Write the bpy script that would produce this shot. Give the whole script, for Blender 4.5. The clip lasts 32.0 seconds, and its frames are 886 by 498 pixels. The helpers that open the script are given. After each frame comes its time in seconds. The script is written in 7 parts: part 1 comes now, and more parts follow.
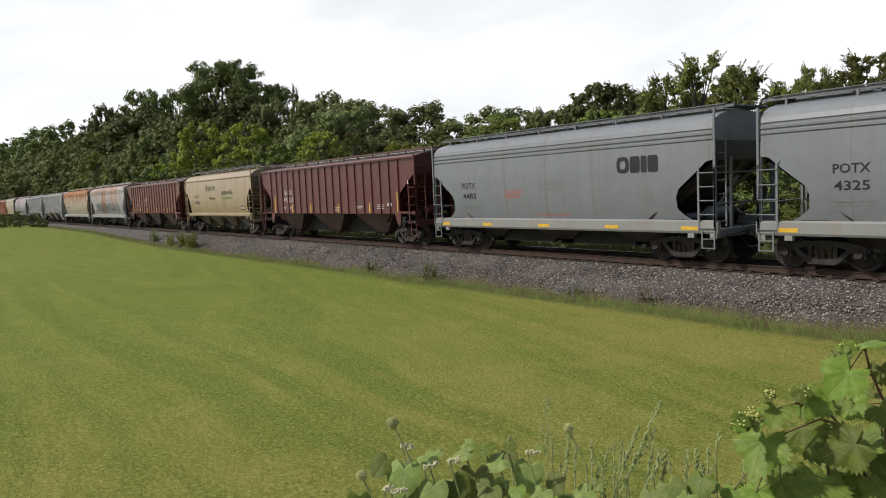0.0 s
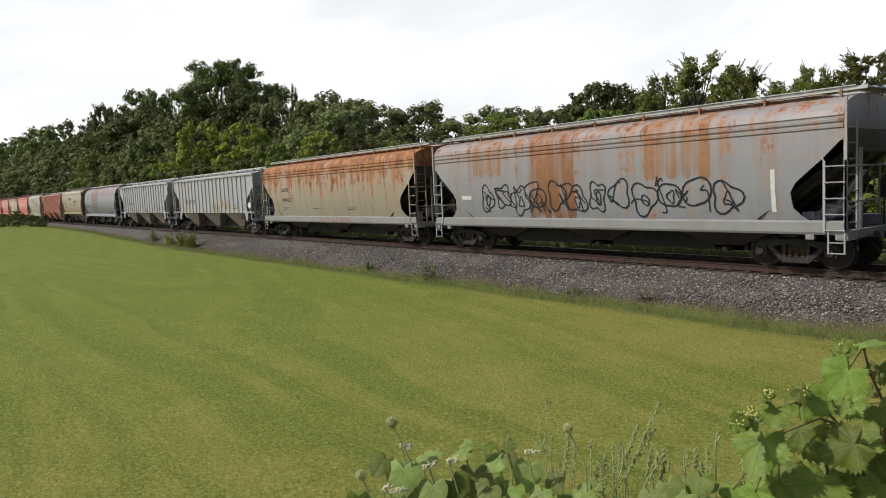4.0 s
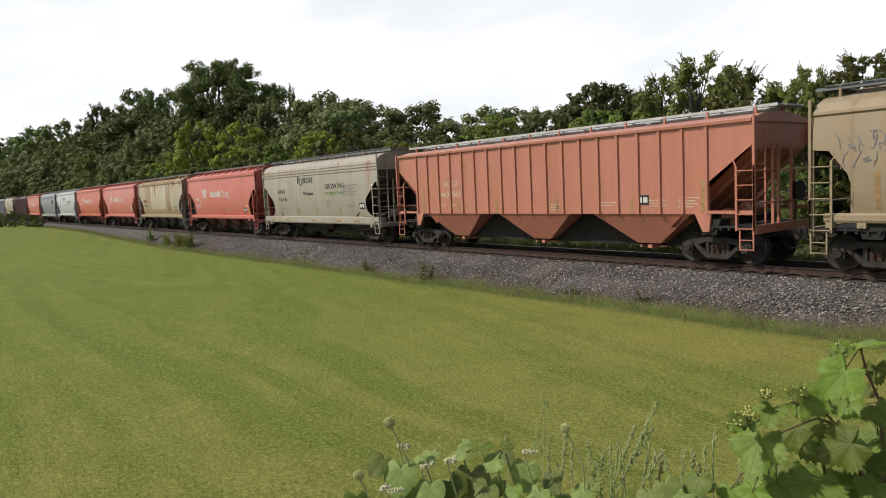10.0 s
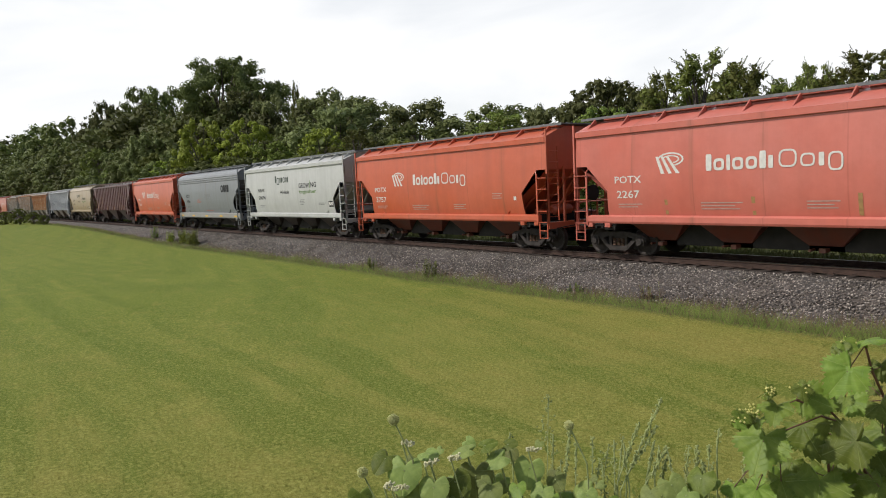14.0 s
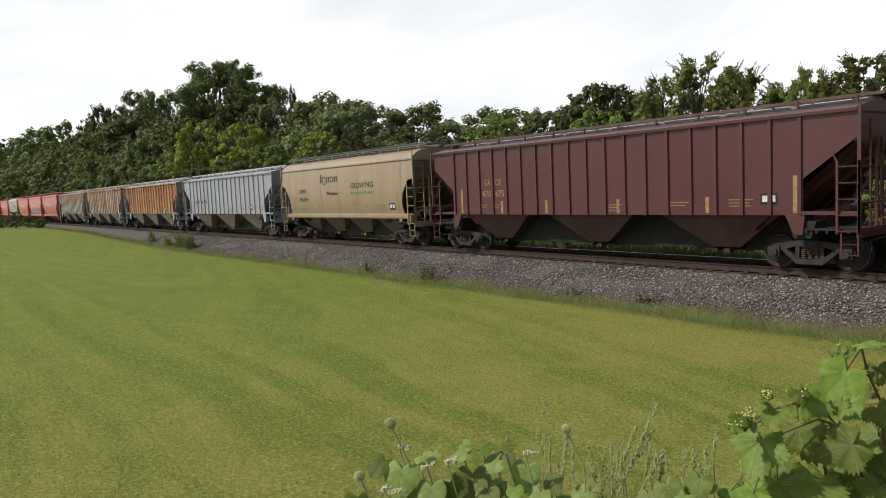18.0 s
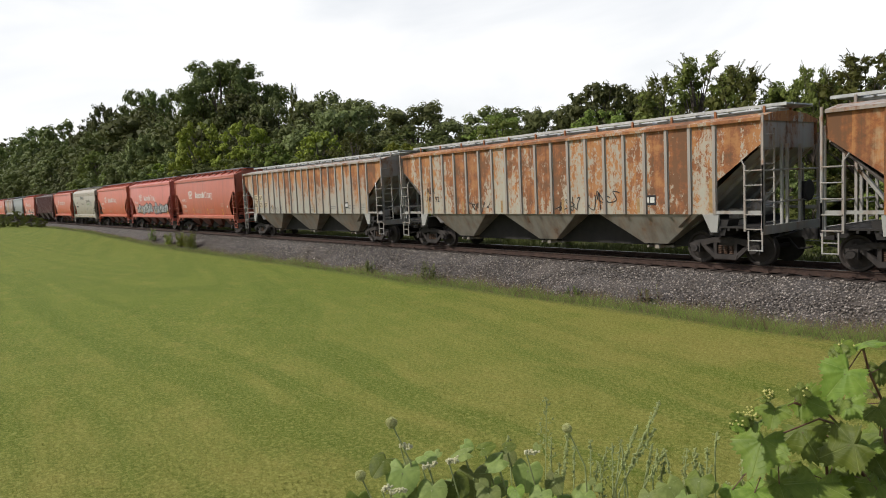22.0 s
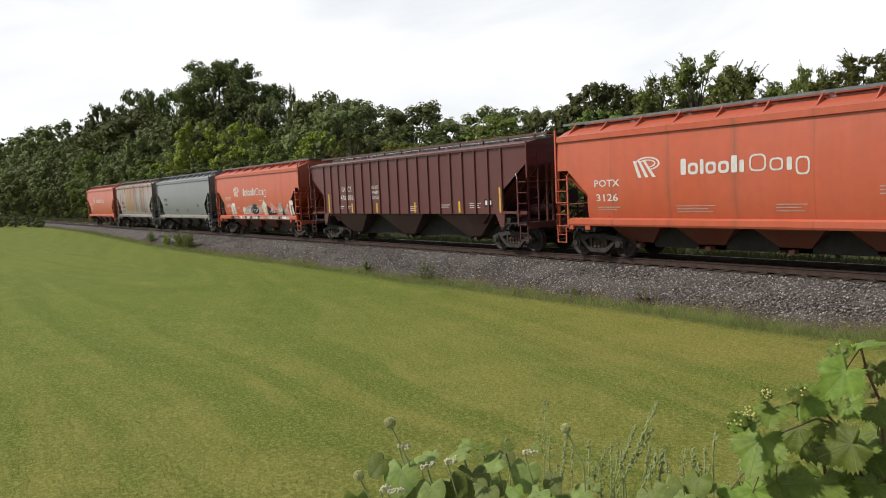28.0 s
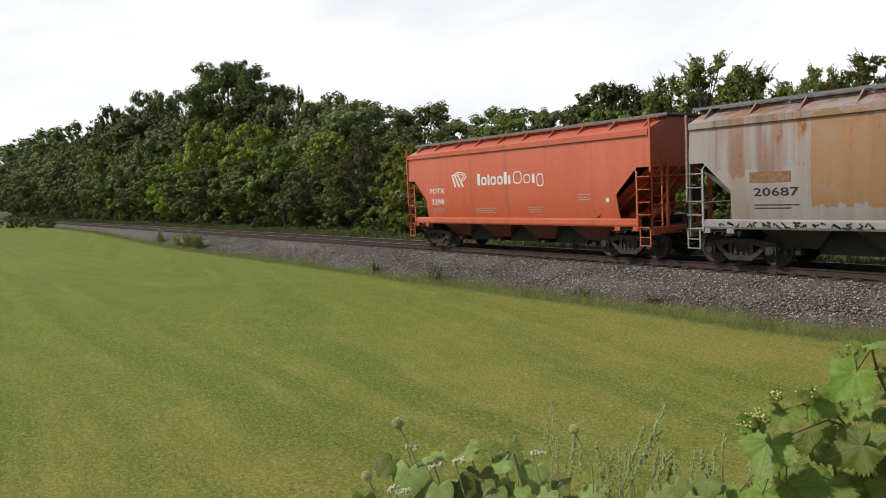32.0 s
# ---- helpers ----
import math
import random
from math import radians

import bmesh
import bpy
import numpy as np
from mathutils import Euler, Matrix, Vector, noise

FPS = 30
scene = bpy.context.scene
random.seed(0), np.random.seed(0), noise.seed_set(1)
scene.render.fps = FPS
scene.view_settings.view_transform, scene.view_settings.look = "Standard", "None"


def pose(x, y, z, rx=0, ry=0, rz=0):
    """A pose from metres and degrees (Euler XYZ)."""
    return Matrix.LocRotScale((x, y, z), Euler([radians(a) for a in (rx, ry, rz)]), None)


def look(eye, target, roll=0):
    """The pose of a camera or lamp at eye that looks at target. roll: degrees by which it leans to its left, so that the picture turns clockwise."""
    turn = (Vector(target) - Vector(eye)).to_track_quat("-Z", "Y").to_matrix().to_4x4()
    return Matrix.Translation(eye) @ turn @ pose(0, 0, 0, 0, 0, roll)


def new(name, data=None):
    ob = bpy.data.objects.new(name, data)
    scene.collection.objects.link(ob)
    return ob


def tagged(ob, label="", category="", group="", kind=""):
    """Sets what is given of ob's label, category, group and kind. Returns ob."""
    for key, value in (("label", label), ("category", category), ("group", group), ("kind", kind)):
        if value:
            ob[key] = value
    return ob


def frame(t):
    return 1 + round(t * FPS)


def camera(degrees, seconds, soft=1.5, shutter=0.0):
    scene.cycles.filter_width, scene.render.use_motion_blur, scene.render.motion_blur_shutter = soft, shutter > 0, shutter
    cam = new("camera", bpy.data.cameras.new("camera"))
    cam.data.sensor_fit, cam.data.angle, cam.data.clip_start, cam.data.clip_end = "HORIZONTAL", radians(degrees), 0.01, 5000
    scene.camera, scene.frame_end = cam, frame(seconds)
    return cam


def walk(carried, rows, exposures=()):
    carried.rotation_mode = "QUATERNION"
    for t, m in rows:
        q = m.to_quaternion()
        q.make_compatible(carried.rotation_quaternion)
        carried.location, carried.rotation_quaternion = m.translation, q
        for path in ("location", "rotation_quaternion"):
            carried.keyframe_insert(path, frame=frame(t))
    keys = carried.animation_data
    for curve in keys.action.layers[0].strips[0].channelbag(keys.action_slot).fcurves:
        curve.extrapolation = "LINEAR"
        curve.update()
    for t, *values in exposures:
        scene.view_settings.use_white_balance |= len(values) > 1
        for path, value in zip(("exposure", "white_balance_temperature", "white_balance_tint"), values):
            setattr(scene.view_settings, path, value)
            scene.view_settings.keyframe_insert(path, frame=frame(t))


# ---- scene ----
EYE = Vector((0.0, -19.412, 2.551))
YAW, DOWN, LEAN, FOCAL = 0.6533, 0.0859, -2.66, 1253.47

# small sway of the hand-held camera: seconds, sideways and upward drift
SWAY = (
    (0, 7.1, -1.5), (0.5, 6.5, -1.5), (1, 6.5, -1.5), (1.5, 7.2, -1.5), (2, 6.9, -1.5), (2.5, 5.7, -1.5),
    (3, 5.7, -1.5), (3.5, 6.1, -1.6), (5.5, 2, -4.1), (6, 0.8, -3.5), (6.5, 0, -3.1), (7, 0, -2.7),
    (7.5, 0, -1.5), (8, 0, -0.4), (8.5, 0, 0), (9, 0, -0.4), (9.5, 0.4, -1.1), (10, 1.5, -1.9),
    (10.5, 2.6, -3.1), (11, 3.4, -4.2), (11.5, 4.6, -4.6), (12, 6.5, -4.6), (12.5, 8.8, -5), (13, 9.9, -5.7),
    (13.5, 9.6, -6.1), (14, 8.4, -6.5), (14.5, 7.1, -7.1), (16.5, 5.1, -2.6), (17, 5.7, -1.9), (17.5, 5.3, -1.1),
    (18, 3, -0.4), (18.5, 0.8, 0.4), (19, 0, 0.8), (19.5, 0.8, 0.4), (20, 2.6, 0), (20.5, 4.6, -0.4),
    (21, 5.7, -1.1), (21.5, 5.7, -1.5), (22, 5, -1.5), (22.5, 4.6, -1.7), (23, 3.8, -2.3), (23.5, 2.3, -2.5),
    (24, 1.1, -1.9), (24.5, 0.8, -1.5), (25, 0.8, -1.5), (25.5, 0.5, -1.5), (27.5, 1, -1.5), (28, 2.2, -1.5),
    (28.5, 3.4, -2.3), (29, 4.6, -3.4), (29.5, 6.5, -3.5), (30, 9.2, -3.1), (30.5, 11.8, -2.7), (31, 13.7, -1.9),
    (31.5, 15.3, -1.1), (32, 16.3, -0.5),
)

cam = camera(2 * math.degrees(math.atan(784 / FOCAL)), 32.0, soft=1.0)
AHEAD = Vector((-math.cos(YAW) * math.cos(DOWN), math.sin(YAW) * math.cos(DOWN), -math.sin(DOWN)))
AIM = look(EYE, EYE + AHEAD, LEAN)
walk(cam, [(t, AIM @ pose(0, 0, 0, math.degrees(b / FOCAL), math.degrees(a / FOCAL), 0)) for t, a, b in SWAY],
     exposures=[(0, 0.0), (32, 0.0)])

# ---- light: a bright, thinly clouded summer sky and a veiled sun behind the camera ----
SUN_HEIGHT, SUN_ROUND = radians(46), radians(209)
world = bpy.data.worlds.new("world")
scene.world = world
world.use_nodes = True
wn, wl = world.node_tree.nodes, world.node_tree.links
back = wn["Background"]
sky = wn.new("ShaderNodeTexSky")
sky.sky_type, sky.sun_disc, sky.sun_elevation, sky.sun_rotation = "NISHITA", False, SUN_HEIGHT, SUN_ROUND
scale = wn.new("ShaderNodeVectorMath")
scale.operation = "SCALE"
scale.inputs["Scale"].default_value = 0.1
wl.new(sky.outputs[0], scale.inputs[0])
coord = wn.new("ShaderNodeTexCoord")
stretch = wn.new("ShaderNodeMapping")
stretch.inputs["Scale"].default_value = (1.0, 1.0, 3.2)
wl.new(coord.outputs["Generated"], stretch.inputs["Vector"])
cloud = wn.new("ShaderNodeTexNoise")
cloud.inputs["Scale"].default_value, cloud.inputs["Detail"].default_value = 2.1, 6.0
cloud.inputs["Distortion"].default_value = 0.4
wl.new(stretch.outputs[0], cloud.inputs["Vector"])
cover = wn.new("ShaderNodeValToRGB")
cover.color_ramp.elements[0].position, cover.color_ramp.elements[0].color = 0.30, (0.72, 0.72, 0.72, 1)
cover.color_ramp.elements[1].position, cover.color_ramp.elements[1].color = 0.50, (1, 1, 1, 1)
wl.new(cloud.outputs["Fac"], cover.inputs[0])
# the cloud sheet is closed towards the horizon and breaks up overhead
parts = wn.new("ShaderNodeSeparateXYZ")
wl.new(coord.outputs["Generated"], parts.inputs[0])
thin = wn.new("ShaderNodeMapRange")
thin.inputs["From Min"].default_value, thin.inputs["From Max"].default_value = 0.28, 0.75
thin.inputs["To Min"].default_value, thin.inputs["To Max"].default_value = 1.0, 0.5
wl.new(parts.outputs["Z"], thin.inputs["Value"])
# and it opens to blue sky towards the far right of the track
opening = wn.new("ShaderNodeMapRange")
opening.inputs["From Min"].default_value, opening.inputs["From Max"].default_value = -0.3, -0.08
opening.inputs["To Min"].default_value, opening.inputs["To Max"].default_value = 0.0, 1.0
wl.new(parts.outputs["X"], opening.inputs["Value"])
wisp = wn.new("ShaderNodeValToRGB")
wisp.color_ramp.elements[0].position, wisp.color_ramp.elements[0].color = 0.45, (1, 1, 1, 1)
wisp.color_ramp.elements[1].position, wisp.color_ramp.elements[1].color = 0.72, (0, 0, 0, 1)
wl.new(cloud.outputs["Fac"], wisp.inputs[0])
gap = wn.new("ShaderNodeMath")
gap.operation = "MULTIPLY"
wl.new(opening.outputs[0], gap.inputs[0])
wl.new(wisp.outputs[0], gap.inputs[1])
rest = wn.new("ShaderNodeMath")
rest.operation = "SUBTRACT"
rest.inputs[0].default_value = 1.0
wl.new(gap.outputs[0], rest.inputs[1])
whole = wn.new("ShaderNodeMath")
whole.operation = "MULTIPLY"
wl.new(cover.outputs[0], whole.inputs[0])
wl.new(thin.outputs[0], whole.inputs[1])
sheet = wn.new("ShaderNodeMath")
sheet.operation = "MULTIPLY"
wl.new(whole.outputs[0], sheet.inputs[0])
wl.new(rest.outputs[0], sheet.inputs[1])
mix = wn.new("ShaderNodeMix")
mix.data_type = "RGBA"
wl.new(sheet.outputs[0], mix.inputs[0])
wl.new(scale.outputs[0], mix.inputs[6])
mix.inputs[7].default_value = (1.02, 1.03, 1.045, 1)
wl.new(mix.outputs[2], back.inputs["Color"])
back.inputs["Strength"].default_value = 1.0

sun = new("sun", bpy.data.lights.new("sun", "SUN"))
sun.data.energy, sun.data.angle, sun.data.color = 3.6, radians(2.0), (1.0, 0.965, 0.91)
SUN_WAY = Vector((math.sin(SUN_ROUND) * math.cos(SUN_HEIGHT), math.cos(SUN_ROUND) * math.cos(SUN_HEIGHT), math.sin(SUN_HEIGHT)))
sun.matrix_world = look(SUN_WAY * 100, (0, 0, 0))

# ---- small helpers ----
def part(name, bm, material, parent, label=""):
    """Links a bmesh or a mesh as one object under a thing or a part."""
    if isinstance(bm, bmesh.types.BMesh):
        data = bpy.data.meshes.new(name)
        bm.to_mesh(data)
        bm.free()
    else:
        data = bm
    ob = new(name, data)
    if material:
        if not data.materials:
            data.materials.append(material)
        ob.material_slots[0].link = "OBJECT"
        ob.material_slots[0].material = material
    ob.parent = parent
    return tagged(ob, label) if label else ob


def empty(name, m, label, category, group=""):
    ob = new(name)
    ob.empty_display_size = 0.3
    ob.matrix_basis = m
    return tagged(ob, label, category, group)


def raw(name, verts, faces, smooth=False):
    data = bpy.data.meshes.new(name)
    data.from_pydata(verts, [], faces)
    if smooth:
        data.polygons.foreach_set("use_smooth", [True] * len(data.polygons))
    data.update()
    return data


def soup(name, verts, sizes, normals=None):
    """A mesh of loose polygons, each of sizes corners, from an array of corners in order; normals: one for each polygon."""
    data = bpy.data.meshes.new(name)
    verts = np.asarray(verts, dtype=np.float32)
    n = len(verts)
    data.vertices.add(n)
    data.vertices.foreach_set("co", verts.ravel())
    data.loops.add(n)
    data.loops.foreach_set("vertex_index", np.arange(n, dtype=np.int32))
    data.polygons.add(n // sizes)
    data.polygons.foreach_set("loop_start", np.arange(0, n, sizes, dtype=np.int32))
    data.polygons.foreach_set("loop_total", np.full(n // sizes, sizes, dtype=np.int32))
    data.update(calc_edges=True)
    if normals is not None:
        data.polygons.foreach_set("use_smooth", [True] * (n // sizes))
        data.normals_split_custom_set(np.repeat(np.asarray(normals, dtype=np.float32), sizes, axis=0))
    return data


def box(bm, x0, x1, y0, y1, z0, z1):
    v = [bm.verts.new((x, y, z)) for x in (x0, x1) for y in (y0, y1) for z in (z0, z1)]
    for f in ((0, 1, 3, 2), (4, 6, 7, 5), (0, 4, 5, 1), (2, 3, 7, 6), (0, 2, 6, 4), (1, 5, 7, 3)):
        bm.faces.new([v[i] for i in f])


def tube(bm, a, b, r, sides=6):
    a, b = Vector(a), Vector(b)
    turn = (b - a).to_track_quat("Z", "X").to_matrix()
    rings = []
    for p in (a, b):
        rings.append([bm.verts.new(p + turn @ Vector((math.cos(k * math.tau / sides) * r, math.sin(k * math.tau / sides) * r, 0))) for k in range(sides)])
    for k in range(sides):
        bm.faces.new((rings[0][k], rings[0][(k + 1) % sides], rings[1][(k + 1) % sides], rings[1][k]))
    bm.faces.new(rings[0][::-1])
    bm.faces.new(rings[1])


def lathe(bm, profile, m, sides=20):
    """Turns (radius, height) pairs round the z axis of m; both ends closed."""
    rings = [[bm.verts.new(m @ Vector((math.cos(k * math.tau / sides) * r, math.sin(k * math.tau / sides) * r, h))) for k in range(sides)] for r, h in profile]
    for a, b in zip(rings, rings[1:]):
        for k in range(sides):
            bm.faces.new((a[k], a[(k + 1) % sides], b[(k + 1) % sides], b[k]))
    bm.faces.new(rings[0][::-1])
    bm.faces.new(rings[-1])


def prism(bm, outline, y0, y1):
    """Pushes an outline of (x, z) from y0 to y1."""
    a = [bm.verts.new((x, y0, z)) for x, z in outline]
    b = [bm.verts.new((x, y1, z)) for x, z in outline]
    n = len(outline)
    for k in range(n):
        bm.faces.new((a[k], a[(k + 1) % n], b[(k + 1) % n], b[k]))
    bm.faces.new(a[::-1])
    bm.faces.new(b)


# ---- materials ----
class Nodes:
    """A short hand for node trees."""

    def __init__(self, name, rough=0.6, metal=0.0):
        self.mat = bpy.data.materials.new(name)
        self.mat.use_nodes = True
        self.n, self.l = self.mat.node_tree.nodes, self.mat.node_tree.links
        self.bsdf = self.n["Principled BSDF"]
        self.bsdf.inputs["Roughness"].default_value = rough
        self.bsdf.inputs["Metallic"].default_value = metal
        self.co = self.n.new("ShaderNodeTexCoord").outputs["Object"]

    def put(self, value, socket):
        if isinstance(value, bpy.types.NodeSocket):
            self.l.new(value, socket)
        elif value is not None:
            if isinstance(value, (tuple, list)) and len(value) == 3 and socket.type == "RGBA":
                value = (*value, 1)
            socket.default_value = value

    def mapped(self, size, move=(0, 0, 0), co=None):
        m = self.n.new("ShaderNodeMapping")
        m.inputs["Scale"].default_value, m.inputs["Location"].default_value = size, move
        self.l.new(co or self.co, m.inputs["Vector"])
        return m.outputs[0]

    def noise(self, size, detail=4.0, co=None, rough=0.55, warp=0.0):
        t = self.n.new("ShaderNodeTexNoise")
        t.inputs["Scale"].default_value, t.inputs["Detail"].default_value = size, detail
        t.inputs["Roughness"].default_value, t.inputs["Distortion"].default_value = rough, warp
        self.l.new(co or self.co, t.inputs["Vector"])
        return t.outputs["Fac"]

    def ramp(self, fac, stops):
        r = self.n.new("ShaderNodeValToRGB")
        e = r.color_ramp.elements
        while len(e) < len(stops):
            e.new(0.5)
        for k, (p, c) in enumerate(stops):
            c = (c, c, c) if isinstance(c, (int, float)) else c
            e[k].position, e[k].color = p, (*c, 1)
        self.l.new(fac, r.inputs[0])
        return r.outputs[0]

    def mix(self, fac, a, b, how="MIX"):
        m = self.n.new("ShaderNodeMix")
        m.data_type, m.blend_type = "RGBA", how
        self.put(fac, m.inputs[0])
        self.put(a, m.inputs[6])
        self.put(b, m.inputs[7])
        return m.outputs[2]

    def math(self, how, a, b=0.0, c=0.0):
        m = self.n.new("ShaderNodeMath")
        m.operation = how
        for k, v in enumerate((a, b, c)):
            self.put(v, m.inputs[k])
        return m.outputs[0]

    def axes(self):
        s = self.n.new("ShaderNodeSeparateXYZ")
        self.l.new(self.co, s.inputs[0])
        return s.outputs

    def bump(self, height, strength=0.3, depth=0.01):
        b = self.n.new("ShaderNodeBump")
        b.inputs["Strength"].default_value, b.inputs["Distance"].default_value = strength, depth
        self.l.new(height, b.inputs["Height"])
        self.l.new(b.outputs[0], self.bsdf.inputs["Normal"])

    def random(self):
        return self.n.new("ShaderNodeObjectInfo").outputs["Random"]

    def island(self):
        return self.n.new("ShaderNodeNewGeometry").outputs["Random Per Island"]

    def done(self, colour, rough=None):
        self.put(colour, self.bsdf.inputs["Base Color"])
        self.put(rough, self.bsdf.inputs["Roughness"])
        return self.mat


def plain(name, colour, rough=0.6, metal=0.0, vary=0.25, size=9.0):
    g = Nodes(name, rough, metal)
    n = g.noise(size, 5)
    c = g.mix(g.ramp(n, [(0.3, 0.0), (0.7, 1.0)]), tuple(v * (1 - vary) for v in colour), tuple(min(1, v * (1 + vary)) for v in colour))
    g.bump(g.noise(size * 8, 3), 0.15, 0.004)
    return g.done(c)


RUST_DARK, RUST, RUST_PALE = (0.045, 0.014, 0.008), (0.2, 0.047, 0.012), (0.41, 0.175, 0.056)


def paint(name, colour, rust=0.0, streak=0.25, dirt=0.3, patches=(), fade=0.0, seed=0.0, rough=0.38, top_rust=0.0, soft_patches=False, panels=0.0, flake=0.0, seams=0.0):
    """Weathered car paint: fading, grime streaks, rust that eats the coat, and repainted or rusted panels
    given as (from x, to x, from z, to z, colour)."""
    g = Nodes(name, rough)
    colour = tuple(v * 0.71 for v in colour)
    x, y, z = g.axes()
    moved = g.mapped((1, 1, 1), (seed * 7.3, seed * 3.1, seed))
    broad = g.noise(0.35, 4, moved)
    fine = g.noise(3.0, 6, moved, 0.65)
    runs = g.noise(1.0, 5, g.mapped((2.6, 2.6, 0.16), (seed * 5.1, seed, seed * 2)), 0.6)
    pale = tuple(min(1.0, v * 0.7 + 0.26) for v in colour)
    c = g.mix(g.math("MULTIPLY", g.ramp(broad, [(0.3, 0.0), (0.75, 1.0)]), fade), colour, pale)
    c = g.mix(g.math("MULTIPLY", g.ramp(fine, [(0.35, 1.0), (0.62, 0.0)]), 0.22), c, tuple(v * 0.72 for v in colour))
    for xa, xb, za, zb, tone, *soft in patches:
        edge = g.math("ADD", x, g.math("MULTIPLY", g.math("SUBTRACT", fine, 0.5), 0.12))
        low = g.math("ADD", z, g.math("MULTIPLY", g.math("SUBTRACT", runs, 0.5), 1.1))
        inside = g.math("MULTIPLY", g.math("MULTIPLY", g.math("GREATER_THAN", edge, xa), g.math("LESS_THAN", edge, xb)),
                        g.math("MULTIPLY", g.math("GREATER_THAN", low, za), g.math("LESS_THAN", low, zb)))
        streaky = g.ramp(runs, [(0.36, 0.0), (0.56, 0.95)])
        worn = g.math("MULTIPLY", inside, streaky if soft_patches or soft else g.ramp(g.noise(1.7, 5, moved, 0.7), [(0.22, 0.35), (0.5, 0.96)]))
        c = g.mix(worn, c, tuple(v * 0.85 for v in tone))
    if rust > 0 or top_rust > 0:
        scab = g.math("ADD", g.math("MULTIPLY", fine, 0.45), g.math("MULTIPLY", g.noise(0.8, 6, g.mapped((1.6, 1.6, 0.5), (seed * 3.7, 0, seed)), 0.7), 0.55))
        scab = g.math("ADD", scab, g.math("MULTIPLY", g.math("SUBTRACT", runs, 0.5), 0.55))
        if flake:
            chips = g.noise(10.0, 5, g.mapped((1.0, 1.0, 0.5), (seed, 2, seed * 2)), 0.75, 0.8)
            scab = g.math("ADD", scab, g.math("MULTIPLY", g.math("SUBTRACT", chips, 0.5), flake))
        high = g.math("MULTIPLY", g.math("SUBTRACT", z, 2.6), top_rust * 0.12)
        scab = g.math("ADD", scab, high)
        if panels:
            chance = g.n.new("ShaderNodeTexWhiteNoise")
            chance.noise_dimensions = "1D"
            g.put(g.math("FLOOR", g.math("MULTIPLY_ADD", x, 1 / panels, seed)), chance.inputs["W"])
            scab = g.math("ADD", scab, g.math("MULTIPLY", g.math("SUBTRACT", chance.outputs[0], 0.5), 0.2))
        gate = 0.68 - 0.25 * rust - (0.0 if rust < 0.6 else 0.05)
        eaten = g.ramp(scab, [(max(0.02, gate), 0.0), (min(0.98, gate + (0.04 if flake else 0.10)), 1.0)])
        shade = g.math("MULTIPLY", g.math("SUBTRACT", chance.outputs[0], 0.5), -0.16) if panels else 0.0
        tone = g.ramp(g.math("ADD", shade, g.math("ADD", g.math("MULTIPLY", g.noise(2.3, 6, moved, 0.75), 0.6), g.math("MULTIPLY", g.noise(1.0, 4, g.mapped((4.5, 4.5, 0.22), (seed, seed * 3, 1))), 0.4))), [(0.42, RUST_DARK), (0.485, RUST), (0.57, RUST_PALE)])
        c = g.mix(g.math("MULTIPLY", eaten, 0.95), c, tone)
        halo = g.ramp(scab, [(max(0.02, gate - 0.14), 0.0), (gate + 0.02, 1.0)])
        c = g.mix(g.math("MULTIPLY", halo, 0.3), c, RUST_PALE)
        g.put(g.ramp(eaten, [(0.0, rough), (1.0, 0.9)]), g.bsdf.inputs["Roughness"])
    grime = g.math("MULTIPLY", g.ramp(runs, [(0.42, 0.0), (0.7, 1.0)]), streak)
    c = g.mix(grime, c, (0.055, 0.043, 0.033))
    dust = g.math("MULTIPLY", g.ramp(g.noise(0.9, 5, moved), [(0.3, 0.0), (0.8, 1.0)]), dirt)
    c = g.mix(g.math("MULTIPLY", dust, 0.7), c, (0.13, 0.108, 0.088))
    if seams:
        # upright welds between the side sheets, with a little grime below them
        near = g.math("ABSOLUTE", g.math("SUBTRACT", g.math("FRACT", g.math("MULTIPLY_ADD", x, 1 / seams, 0.5)), 0.5))
        c = g.mix(g.math("MULTIPLY", g.ramp(near, [(0.0, 1.0), (0.012, 0.0)]), 0.3), c, tuple(v * 0.35 for v in colour))
        c = g.mix(g.math("MULTIPLY", g.math("MULTIPLY", g.ramp(near, [(0.0, 1.0), (0.07, 0.0)]), g.ramp(runs, [(0.45, 0.0), (0.65, 1.0)])), 0.4), c, (0.16, 0.09, 0.05))
    g.bump(g.noise(1.1, 3, moved), 0.12, 0.03)
    return g.done(c)


